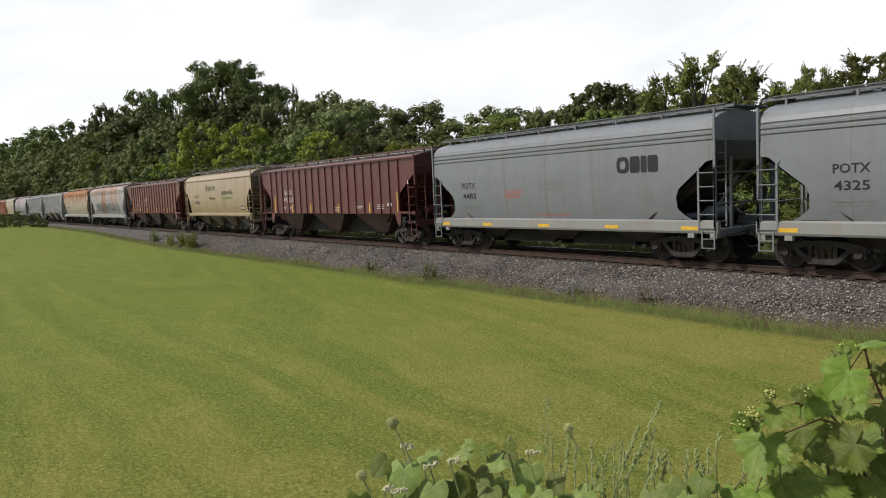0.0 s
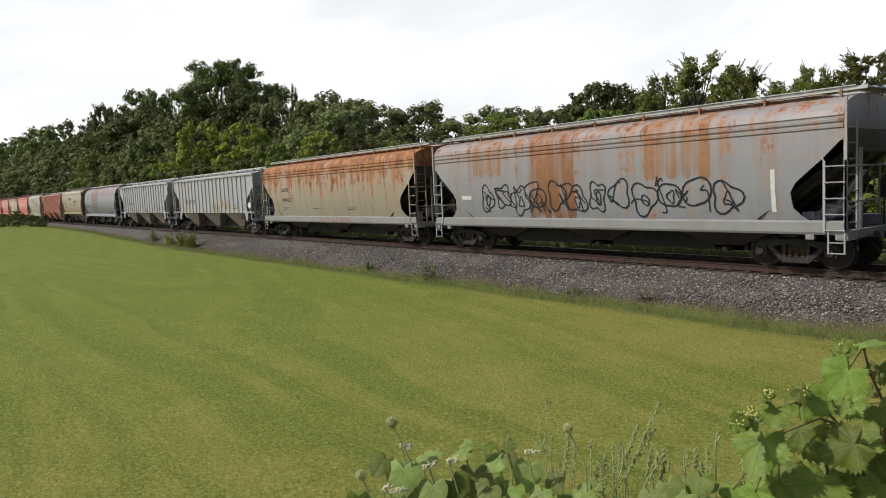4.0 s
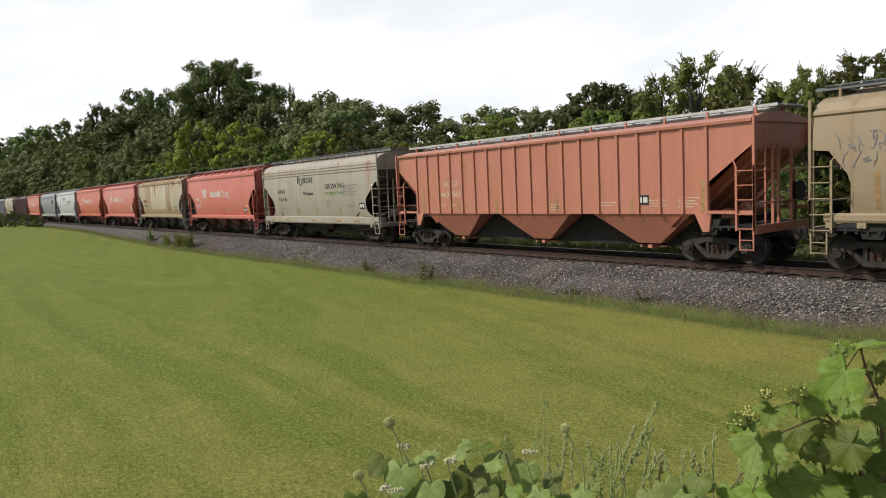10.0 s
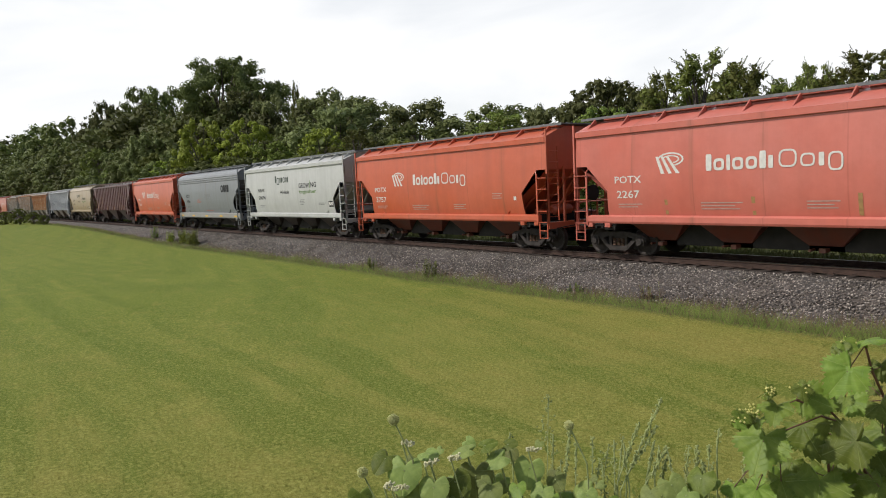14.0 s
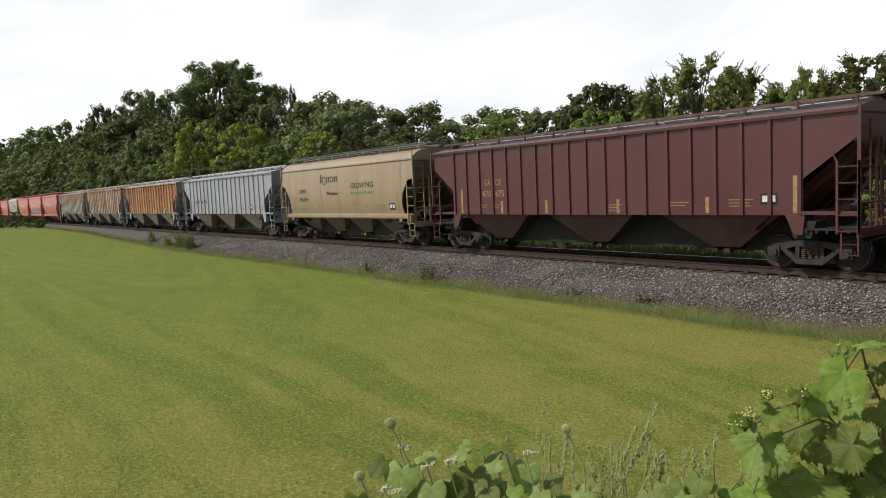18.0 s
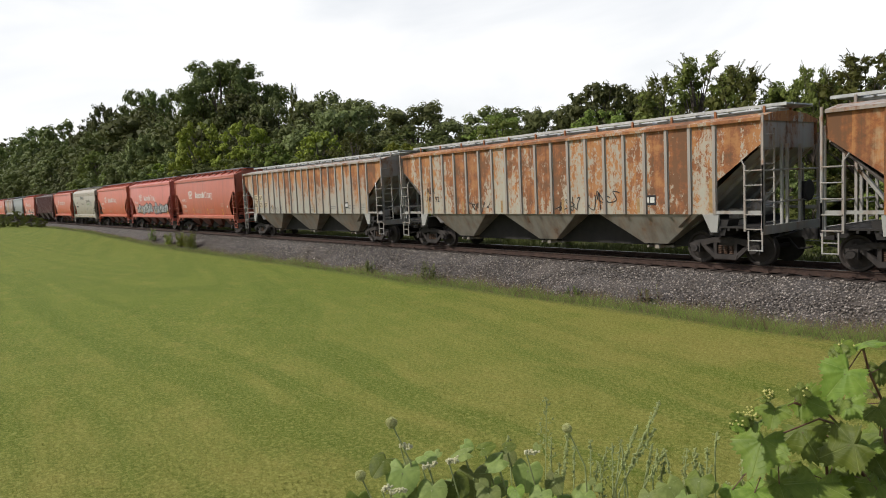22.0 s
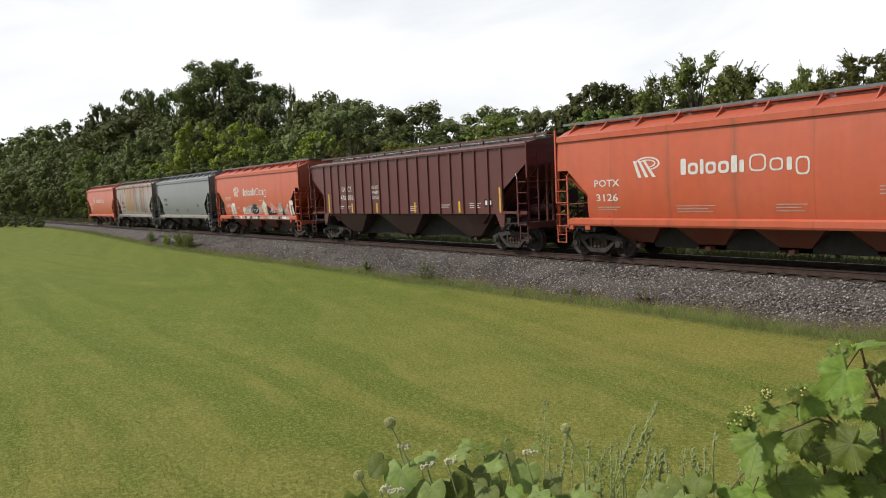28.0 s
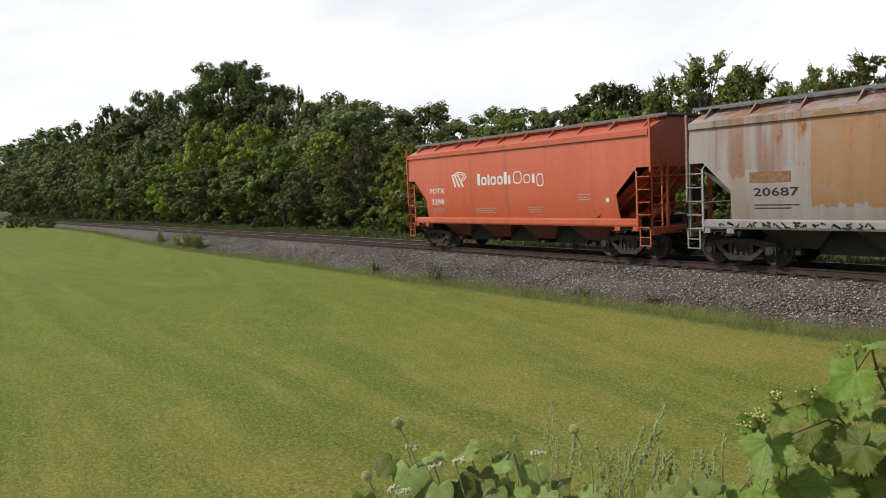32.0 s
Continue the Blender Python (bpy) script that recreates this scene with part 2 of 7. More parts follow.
def leaf(name, dark, light, gloss=0.55, clear=0.2, grain=7.0):
    """Foliage: varied from tree to tree and from leaf to leaf, and thin enough to let light through."""
    g = Nodes(name, gloss)
    c = g.mix(g.math("MULTIPLY_ADD", g.island(), 0.7, 0.15), dark, light)
    sprays = g.noise(grain, 5, None, 0.75)
    # dark gaps between sprays: their shade is mixed into the leaf colour
    c = g.mix(g.math("MULTIPLY", g.ramp(sprays, [(0.38, 1.0), (0.54, 0.0)]), 0.32), c, tuple(v * 0.45 for v in dark))
    c = g.mix(g.math("MULTIPLY", g.ramp(g.noise(1.1, 3), [(0.45, 0.0), (0.65, 1.0)]), 0.35), c, tuple(min(1.0, v * 1.35) for v in light))
    g.bump(sprays, 0.35, 0.1)
    hue = g.n.new("ShaderNodeHueSaturation")
    g.put(g.math("MULTIPLY_ADD", g.random(), 0.04, 0.476), hue.inputs["Hue"])
    g.put(g.math("MULTIPLY_ADD", g.random(), 0.85, 0.62), hue.inputs["Value"])
    g.put(c, hue.inputs["Color"])
    g.put(hue.outputs[0], g.bsdf.inputs["Base Color"])
    thin = g.n.new("ShaderNodeBsdfTranslucent")
    g.put(hue.outputs[0], thin.inputs["Color"])
    both = g.n.new("ShaderNodeMixShader")
    both.inputs[0].default_value = clear
    g.l.new(g.bsdf.outputs[0], both.inputs[1])
    g.l.new(thin.outputs[0], both.inputs[2])
    g.l.new(both.outputs[0], g.n["Material Output"].inputs["Surface"])
    g.bsdf.inputs["Specular IOR Level"].default_value = 0.12
    return g.mat


M_TREE = leaf("tree_leaf", (0.0684, 0.084, 0.0237), (0.12, 0.138, 0.0419))
M_YOUNG = leaf("young_leaf", (0.0855, 0.117, 0.0194), (0.166, 0.199, 0.0437))
M_SHOOT = leaf("shoot_leaf", (0.085, 0.102, 0.022), (0.155, 0.172, 0.042), 0.5, 0.3)
M_BRIGHT = leaf("bright_leaf", (0.145, 0.187, 0.0187), (0.238, 0.285, 0.0408))
M_GREY = leaf("willow_leaf", (0.0903, 0.106, 0.0353), (0.152, 0.171, 0.0608))
M_BUSH = leaf("bush_leaf", (0.0778, 0.102, 0.0194), (0.146, 0.17, 0.0437))
M_WEED = leaf("weed_blade", (0.07, 0.1, 0.02), (0.17, 0.2, 0.05), 0.8, 0.25, 3.0)
M_STRAW = leaf("dry_blade", (0.1, 0.072, 0.04), (0.2, 0.15, 0.085), 0.85, 0.2, 3.0)
M_BLOOM = plain("dry_bloom", (0.42, 0.42, 0.17), 0.8, vary=0.3, size=60)
M_SEED = plain("green_seed", (0.27, 0.3, 0.11), 0.8, vary=0.3, size=60)
M_STEM = plain("vine_stem", (0.12, 0.055, 0.03), 0.7, size=40)
M_STALK = plain("green_stalk", (0.25, 0.28, 0.11), 0.7, size=40)
M_BARK = plain("bark", (0.09, 0.07, 0.055), 0.9, vary=0.4, size=5)
M_STEEL = plain("rail_steel", (0.055, 0.031, 0.022), 0.75, 0.3, 0.35, 6)
M_SHINE = plain("rail_head", (0.5, 0.48, 0.46), 0.28, 1.0, 0.15, 4)
M_TIE = plain("tie_wood", (0.034, 0.022, 0.016), 0.9, vary=0.4, size=6)
M_TRUCK = plain("truck_iron", (0.03, 0.0235, 0.02), 0.85, 0.0, 0.45, 5)
M_WHEEL = plain("wheel_iron", (0.03, 0.022, 0.018), 0.7, 0.2, 0.4, 6)
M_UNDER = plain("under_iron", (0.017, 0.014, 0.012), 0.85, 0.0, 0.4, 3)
M_SPRING = plain("spring_rust", (0.09, 0.05, 0.03), 0.8, 0.2, 0.4, 12)

# ---- ground ----
def smooth(a, b, v):
    v = min(1.0, max(0.0, (v - a) / (b - a)))
    return v * v * (3 - 2 * v)


def ground_height(x, y):
    """The lawn lies a metre under the rails, rises a little far down the line, and climbs to a bank under the camera."""
    low = -1.0 + 0.62 * smooth(-48, -92, x)
    z = low + (-0.45 - low) * smooth(-4.6, 4.0, y)
    z += 0.9 * smooth(14, 60, y)
    r = math.hypot(x - EYE.x, y - EYE.y)
    z += 2.0 * (1 - smooth(0.8, 6.6, r))
    near = smooth(160, 60, r)
    return z + near * (0.05 * noise.noise((x * 0.11, y * 0.11, 0)) + 0.015 * noise.noise((x * 0.7, y * 0.7, 3)))


def steps(near, far, step, grow):
    out, v = [], near
    while v < far:
        out.append(v)
        step *= grow
        v += step
    return out + [far]


def lawn_tone(g):
    """The lawn's broad colour: curving mowing stripes that come and go, drier and greener patches."""
    x, y, z = g.axes()
    curve = g.math("MINIMUM", g.math("MAXIMUM", g.math("MULTIPLY", g.math("ADD", y, 13.5), 0.06), 0.0), 0.25)
    across = g.math("ADD", g.math("ADD", y, g.math("MULTIPLY", curve, g.math("ADD", x, 9.0))), g.math("MULTIPLY", g.math("SUBTRACT", g.noise(0.13, 2), 0.5), 1.6))
    way = g.n.new("ShaderNodeCombineXYZ")
    g.put(g.math("MULTIPLY", x, 0.045), way.inputs[0])
    g.put(across, way.inputs[1])
    stripe = g.ramp(g.noise(1.0, 2, way.outputs[0], 0.5), [(0.43, 0.0), (0.55, 1.0)])
    thin = g.ramp(g.noise(3.1, 2, way.outputs[0], 0.5), [(0.42, 0.0), (0.62, 1.0)])
    patch = g.noise(0.3, 4, None, 0.6)
    worn = g.noise(1.1, 5, g.mapped((0.7, 1.1, 1.0), (3, 9, 0)), 0.65)
    lean = g.ramp(g.math("MULTIPLY_ADD", g.math("ADD", x, g.math("MULTIPLY", g.math("SUBTRACT", patch, 0.5), 14.0)), -0.03, -0.1), [(0.1, 0.0), (0.6, 1.0)])
    dry = g.mix(lean, (0.2, 0.184, 0.043), (0.118, 0.152, 0.02))
    green = g.mix(lean, (0.09, 0.122, 0.017), (0.064, 0.106, 0.009))
    c = g.mix(g.math("MULTIPLY_ADD", stripe, 0.62, g.math("MULTIPLY_ADD", thin, 0.25, 0.06)), green, dry)
    # browner towards the track, greener hollows on the near side
    brown = g.math("MULTIPLY", g.ramp(g.math("MULTIPLY_ADD", g.math("ADD", y, g.math("MULTIPLY", patch, 6.0)), 0.12, 1.0), [(0.30, 0.0), (0.62, 1.0)]), g.math("SUBTRACT", 1.0, lean))
    c = g.mix(g.math("MULTIPLY", brown, 0.35), c, (0.238, 0.18, 0.051))
    c = g.mix(g.math("MULTIPLY", g.ramp(patch, [(0.36, 1.0), (0.5, 0.0)]), 0.55), c, (0.101, 0.129, 0.0163))
    c = g.mix(g.math("MULTIPLY", g.ramp(worn, [(0.52, 0.0), (0.68, 1.0)]), 0.32), c, (0.28, 0.221, 0.0632))
    return g.mix(g.math("MULTIPLY", g.ramp(worn, [(0.32, 1.0), (0.46, 0.0)]), 0.5), c, (0.0892, 0.121, 0.0153))


def build_ground():
    xs = [-v for v in steps(20, 2500, 0.7, 1.12)][::-1] + [-19.5 + 0.5 * k for k in range(60)] + steps(11, 2500, 0.7, 1.3)
    ys = [-19.4 - v for v in steps(1, 2500, 0.5, 1.3)][::-1] + [-19.9 + 0.4 * k for k in range(62)] + steps(5.2, 2500, 0.7, 1.3)
    verts = [(x, y, ground_height(x, y)) for y in ys for x in xs]
    n = len(xs)
    faces = [(j * n + i, j * n + i + 1, (j + 1) * n + i + 1, (j + 1) * n + i) for j in range(len(ys) - 1) for i in range(n - 1)]
    g = Nodes("mown_grass", 0.95)
    g.bsdf.inputs["Specular IOR Level"].default_value = 0.1
    x, y, z = g.axes()
    fine = g.noise(42, 7, None, 0.78)
    clump = g.noise(7.0, 5, None, 0.65)
    c = lawn_tone(g)
    c = g.mix(g.math("MULTIPLY", g.ramp(clump, [(0.35, 0.0), (0.7, 1.0)]), 0.35), c, (0.105, 0.135, 0.02))
    tuft = g.noise(15, 4, g.mapped((1.0, 1.0, 1.0), (4, 2, 0)), 0.7)
    c = g.mix(g.math("MULTIPLY", g.ramp(tuft, [(0.5, 0.0), (0.62, 1.0)]), 0.45), c, (0.32, 0.31, 0.09))
    c = g.mix(g.math("MULTIPLY", g.ramp(tuft, [(0.36, 1.0), (0.48, 0.0)]), 0.4), c, (0.05, 0.072, 0.01))
    c = g.mix(g.math("MULTIPLY", g.ramp(fine, [(0.48, 0.0), (0.64, 1.0)]), 0.45), c, (0.32, 0.31, 0.09))
    c = g.mix(g.math("MULTIPLY", g.ramp(fine, [(0.32, 1.0), (0.47, 0.0)]), 0.22), c, (0.035, 0.052, 0.007))
    edge = g.ramp(g.math("MULTIPLY_ADD", g.math("ADD", y, g.math("MULTIPLY", g.math("SUBTRACT", clump, 0.5), 1.2)), 0.5, 2.6), [(0.3, 0.0), (0.7, 1.0)])
    c = g.mix(edge, c, g.mix(g.ramp(clump, [(0.35, 0.0), (0.65, 1.0)]), (0.085, 0.072, 0.04), (0.058, 0.075, 0.024)))
    g.bump(g.math("ADD", fine, g.math("MULTIPLY", clump, 1.5)), 0.35, 0.03)
    ob = new("ground", raw("ground", verts, faces, True))
    ob.data.materials.append(g.done(c))
    tagged(ob, "mown green lawn with pale mowing stripes beside the railway", "lawn", kind="structure")


build_ground()


def build_ballast():
    """The stone bed: a crowned top between the ties and two shoulders that fall to the grass."""
    rng = random.Random(4)
    profile = [(-3.95, -1.12), (-3.25, -0.86), (-2.65, -0.60), (-2.1, -0.36), (-1.7, -0.21), (-1.3, -0.19), (-0.5, -0.22), (0.5, -0.22), (1.3, -0.19), (1.7, -0.21), (2.5, -0.38), (3.3, -0.6)]
    xs = [-v for v in steps(40, 700, 0.6, 1.06)][::-1] + [-39.5 + 0.5 * k for k in range(120)] + steps(21, 300, 1, 1.2)
    verts, faces = [], []
    for x in xs:
        lift = 0.62 * smooth(-48, -92, x)
        for k, (y, z) in enumerate(profile):
            wob = 0.06 * noise.noise((x * 0.8, y * 1.3, 1)) if x > -150 else 0
            out = (0.9 if k == 0 else 0.3 if k == 1 else 0) * noise.noise((x * 0.35, 5 + k, 0)) * 0.5
            drop = z if k > 4 else z * (1 - lift * 0.62)
            verts.append((x, y + out, drop + wob * (0.3 if 4 < k < 9 else 1)))
    n = len(profile)
    for i in range(len(xs) - 1):
        for k in range(n - 1):
            faces.append((i * n + k, (i + 1) * n + k, (i + 1) * n + k + 1, i * n + k + 1))
    g = Nodes("ballast_stone", 0.9)
    v = g.n.new("ShaderNodeTexVoronoi")
    v.inputs["Scale"].default_value = 19
    g.l.new(g.co, v.inputs["Vector"])
    s = g.n.new("ShaderNodeSeparateColor")
    g.l.new(v.outputs["Color"], s.inputs[0])
    c = g.ramp(s.outputs[0], [(0.0, (0.042, 0.034, 0.028)), (0.4, (0.105, 0.086, 0.072)), (0.75, (0.2, 0.17, 0.146)), (1.0, (0.42, 0.37, 0.33))])
    # shade in the gaps between stones is put into the colour
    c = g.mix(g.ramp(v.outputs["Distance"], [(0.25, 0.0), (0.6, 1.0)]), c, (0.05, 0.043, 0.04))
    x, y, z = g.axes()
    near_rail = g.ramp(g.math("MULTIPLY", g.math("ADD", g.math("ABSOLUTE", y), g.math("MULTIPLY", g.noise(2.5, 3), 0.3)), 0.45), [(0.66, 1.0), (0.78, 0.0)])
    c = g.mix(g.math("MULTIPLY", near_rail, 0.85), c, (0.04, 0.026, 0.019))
    c = g.mix(g.math("MULTIPLY", g.ramp(g.noise(0.5, 4), [(0.45, 0.0), (0.7, 1.0)]), 0.3), c, (0.13, 0.10, 0.075))
    inv = g.math("SUBTRACT", 1.0, v.outputs["Distance"])
    g.bump(inv, 0.9, 0.05)
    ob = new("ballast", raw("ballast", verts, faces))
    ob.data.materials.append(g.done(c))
    tagged(ob, "grey crushed-stone ballast bed sloping down to the grass", "ballast", kind="structure")

    # loose stones over the shoulder that faces the lawn
    r = np.random.RandomState(7)
    octa = np.array([(1, 0, 0), (0, 1, 0), (-1, 0, 0), (0, -1, 0), (0, 0, 1), (0, 0, -0.6)])
    tri = np.array([(0, 1, 4), (1, 2, 4), (2, 3, 4), (3, 0, 4), (1, 0, 5), (2, 1, 5), (3, 2, 5), (0, 3, 5)])
    count = 32000
    sx = -2.0 - 62.0 * r.rand(count) ** 1.7
    sy = -1.34 - 2.4 * r.rand(count) ** 0.9
    size = (0.022 + 0.024 * r.rand(count) ** 1.6)
    zs = np.interp(sy, [p[0] for p in profile[:6]], [p[1] for p in profile[:6]])
    zs = zs * np.array([1 - 0.62 * 0.62 * smooth(-48, -92, float(a)) for a in sx])
    pts = octa[None] * (size[:, None, None] * (0.6 + 0.8 * r.rand(count, 6, 1)))
    ang = r.rand(count) * 6.283
    ca, sa = np.cos(ang)[:, None], np.sin(ang)[:, None]
    px = pts[..., 0] * ca - pts[..., 1] * sa * 0.8
    py = pts[..., 0] * sa + pts[..., 1] * ca * 0.8
    tilt = (r.rand(count, 1) - 0.5)
    pz = pts[..., 2] * 0.8 + px * tilt
    all_pts = np.stack([px + sx[:, None], py + sy[:, None], pz + zs[:, None] + size[:, None] * 0.35], -1)
    g = Nodes("loose_stone", 0.85)
    c = g.ramp(g.island(), [(0.0, (0.042, 0.034, 0.028)), (0.4, (0.104, 0.085, 0.071)), (0.78, (0.19, 0.16, 0.136)), (1.0, (0.42, 0.365, 0.315))])
    ob = new("loose_stones", soup("loose_stones", all_pts[:, tri].reshape(-1, 3), 3))
    # one stone shares its corners, so that it is one island
    bm = bmesh.new()
    bm.from_mesh(ob.data)
    bmesh.ops.remove_doubles(bm, verts=bm.verts, dist=0.0001)
    bm.to_mesh(ob.data)
    bm.free()
    ob.data.materials.append(g.done(c))
    tagged(ob, "loose grey crushed stones on the ballast shoulder", "gravel", kind="stuff")


build_ballast()

# ---- track ----
RAIL = [(-0.075, -0.17), (0.075, -0.17), (0.075, -0.155), (0.014, -0.135), (0.014, -0.045), (0.037, -0.032), (0.037, -0.004), (0.028, 0.0), (-0.028, 0.0), (-0.037, -0.004), (-0.037, -0.032), (-0.014, -0.045), (-0.014, -0.135), (-0.075, -0.155)]


def build_track():
    track = empty("railway_track", pose(0, 0, 0), "single railway track with rusty rails on dark wooden ties", "railway track")
    for side in (-1, 1):
        bm = bmesh.new()
        a = [bm.verts.new((-900, side * 0.755 + y, z)) for y, z in RAIL]
        b = [bm.verts.new((300, side * 0.755 + y, z)) for y, z in RAIL]
        for k in range(len(RAIL)):
            bm.faces.new((a[k], b[k], b[(k + 1) % len(RAIL)], a[(k + 1) % len(RAIL)]))
        rail = part("rail", bm, M_STEEL, track)
        rail.data.materials.append(M_SHINE)
        rail.data.polygons[7].material_index = 1
        rail.data.polygons[6].material_index = 1
        rail.data.polygons[8].material_index = 1
    bm = bmesh.new()
    box(bm, -0.115, 0.115, -1.32, 1.32, -0.36, -0.172)
    bmesh.ops.bevel(bm, geom=bm.edges[:], offset=0.012, segments=1, affect="EDGES")
    tie = bpy.data.meshes.new("tie")
    bm.to_mesh(tie)
    bm.free()
    rng = random.Random(9)
    for k in range(290):
        ob = part("tie", tie, M_TIE, track)
        ob.matrix_basis = pose(2.5 - 0.54 * k + rng.uniform(-0.03, 0.03), rng.uniform(-0.05, 0.05), rng.uniform(-0.012, 0.006), 0, 0, rng.uniform(-1.2, 1.2))
    bm = bmesh.new()
    for k in range(290):
        for side in (-1, 1):
            x = 2.5 - 0.54 * k
            box(bm, x - 0.09, x + 0.09, side * 0.755 - 0.17, side * 0.755 + 0.17, -0.176, -0.162)
            for s in (-1, 1):
                box(bm, x - 0.05, x + 0.05, side * 0.755 + s * 0.1 - 0.018, side * 0.755 + s * 0.1 + 0.018, -0.165, -0.13)
    tagged(part("rail_fastening", bm, M_STEEL, track), kind="stuff")


build_track()


# ---- trees and bushes ----
def unit(v):
    return v / np.maximum(np.linalg.norm(v, axis=1), 1e-6)[:, None]


def cards(p, nrm, t, a, w):
    """Leaf cards: corners of slim triangles at p, with face nrm, tip along t, length a and half width w."""
    t = unit(t - nrm * (t * nrm).sum(1)[:, None])
    b = np.cross(nrm, t)
    return np.stack([p - t * a * 0.7 + b * w, p - t * a * 0.7 - b * w, p + t * a], 1).reshape(-1, 3)


def outward(p, d, nrm, middle):
    """The soft shading direction of a leaf: out of its clump, out of the crown, and a little its own."""
    crown = unit(p - middle)
    return unit(0.62 * d + 0.34 * crown + 0.26 * nrm + np.array([0, 0, 0.06]))


def leaf_cards(rng, centres, radii, count, size, middle, droop=0.0, rough=0.42):
    """Loose leaves over the skins of many clumps."""
    which = rng.choice(len(centres), count, p=(radii ** 1.7) / (radii ** 1.7).sum())
    d = unit(rng.normal(size=(count, 3)))
    d[:, 2] = np.where(d[:, 2] < -0.35, -d[:, 2], d[:, 2])
    far = (1.0 - rough * rng.rand(count) ** 1.5) * (1 + 0.12 * rng.normal(size=count))
    p = centres[which] + d * np.array([1.0, 1.0, 0.82]) * (radii[which] * far)[:, None]
    nrm = unit(d + rng.normal(size=(count, 3)) * 0.3 + np.array([0, 0, 0.25]))
    t = rng.normal(size=(count, 3))
    t[:, 2] -= droop
    a = size * (0.55 + 0.9 * rng.rand(count))[:, None]
    return cards(p, nrm, t, a, a * (0.42 + 0.2 * rng.rand(count))[:, None]), outward(p, d, nrm, middle)


def inner_leaves(rng, centres, radii, count, middle):
    """The closed inner layer of each clump, overlapping sprays of leaves."""
    out, face = [], []
    for c, r in zip(centres, radii):
        n = max(6, int(count * (r / radii.max()) ** 1.4))
        k = np.arange(n) + 0.5
        u, a = 1 - 2 * k / n, k * 2.39996 + r
        d = np.stack([np.cos(a) * np.sqrt(1 - u * u), np.sin(a) * np.sqrt(1 - u * u), u], -1)
        p = c + d * np.array([1.0, 1.0, 0.82]) * (r * (0.55 + 0.5 * rng.rand(n)))[:, None]
        nrm = unit(d + rng.normal(size=d.shape) * 0.26 + np.array([0, 0, 0.25]))
        w = (r * 1.9 / math.sqrt(n) * (0.4 + 0.6 * rng.rand(n)))[:, None]
        out.append(cards(p, nrm, rng.normal(size=d.shape), w * 1.1, w))
        face.append(outward(p, d, nrm, middle))
    return np.concatenate(out), np.concatenate(face)


def ball():
    bm = bmesh.new()
    bmesh.ops.create_icosphere(bm, subdivisions=1, radius=1.0)
    v, f = np.array([tuple(a.co) for a in bm.verts]), np.array([[a.index for a in b.verts] for b in bm.faces])
    bm.free()
    return v, f


BALL = ball()


def leaf_mass(rng, centres, radii, middle, share):
    """The shaded mass of leaves and twigs inside each clump, lumpy and closed."""
    v, f = BALL
    out, face = [], []
    for c, r in zip(centres, radii):
        p = c + v * (r * share * (0.72 + 0.5 * rng.rand(len(v), 1))) * np.array([1.0, 1.0, 0.82])
        tri = p[f]
        mid = tri.mean(1)
        d = unit(mid - c)
        out.append(tri.reshape(-1, 3))
        face.append(outward(mid, d, d, middle))
    return np.concatenate(out), np.concatenate(face)


def shoot_leaves(rng, shoots, size, middle):
    """Single leaves set one after another along thin shoots that stand out of the crown."""
    p, nrm, t = [], [], []
    for root, tip in shoots:
        way = np.array(tip - root)
        for k in range(17):
            u = 0.1 + 0.9 * k / 16
            side = unit(rng.normal(size=(1, 3)) * np.array([1, 1, 0.3]))[0]
            p.append(np.array(root) + way * u + side * size * 0.7)
            t.append(side + np.array([0, 0, -0.25]))
            nrm.append(side * 0.35 + rng.normal(size=3) * 0.4 + np.array([0, 0, 0.5]))
    p, nrm, t = np.array(p), unit(np.array(nrm)), np.array(t)
    a = size * (0.7 + 0.6 * rng.rand(len(p)))[:, None]
    return cards(p, nrm, t, a, a * 0.45), unit(nrm * 0.7 + unit(p - middle) * 0.5)


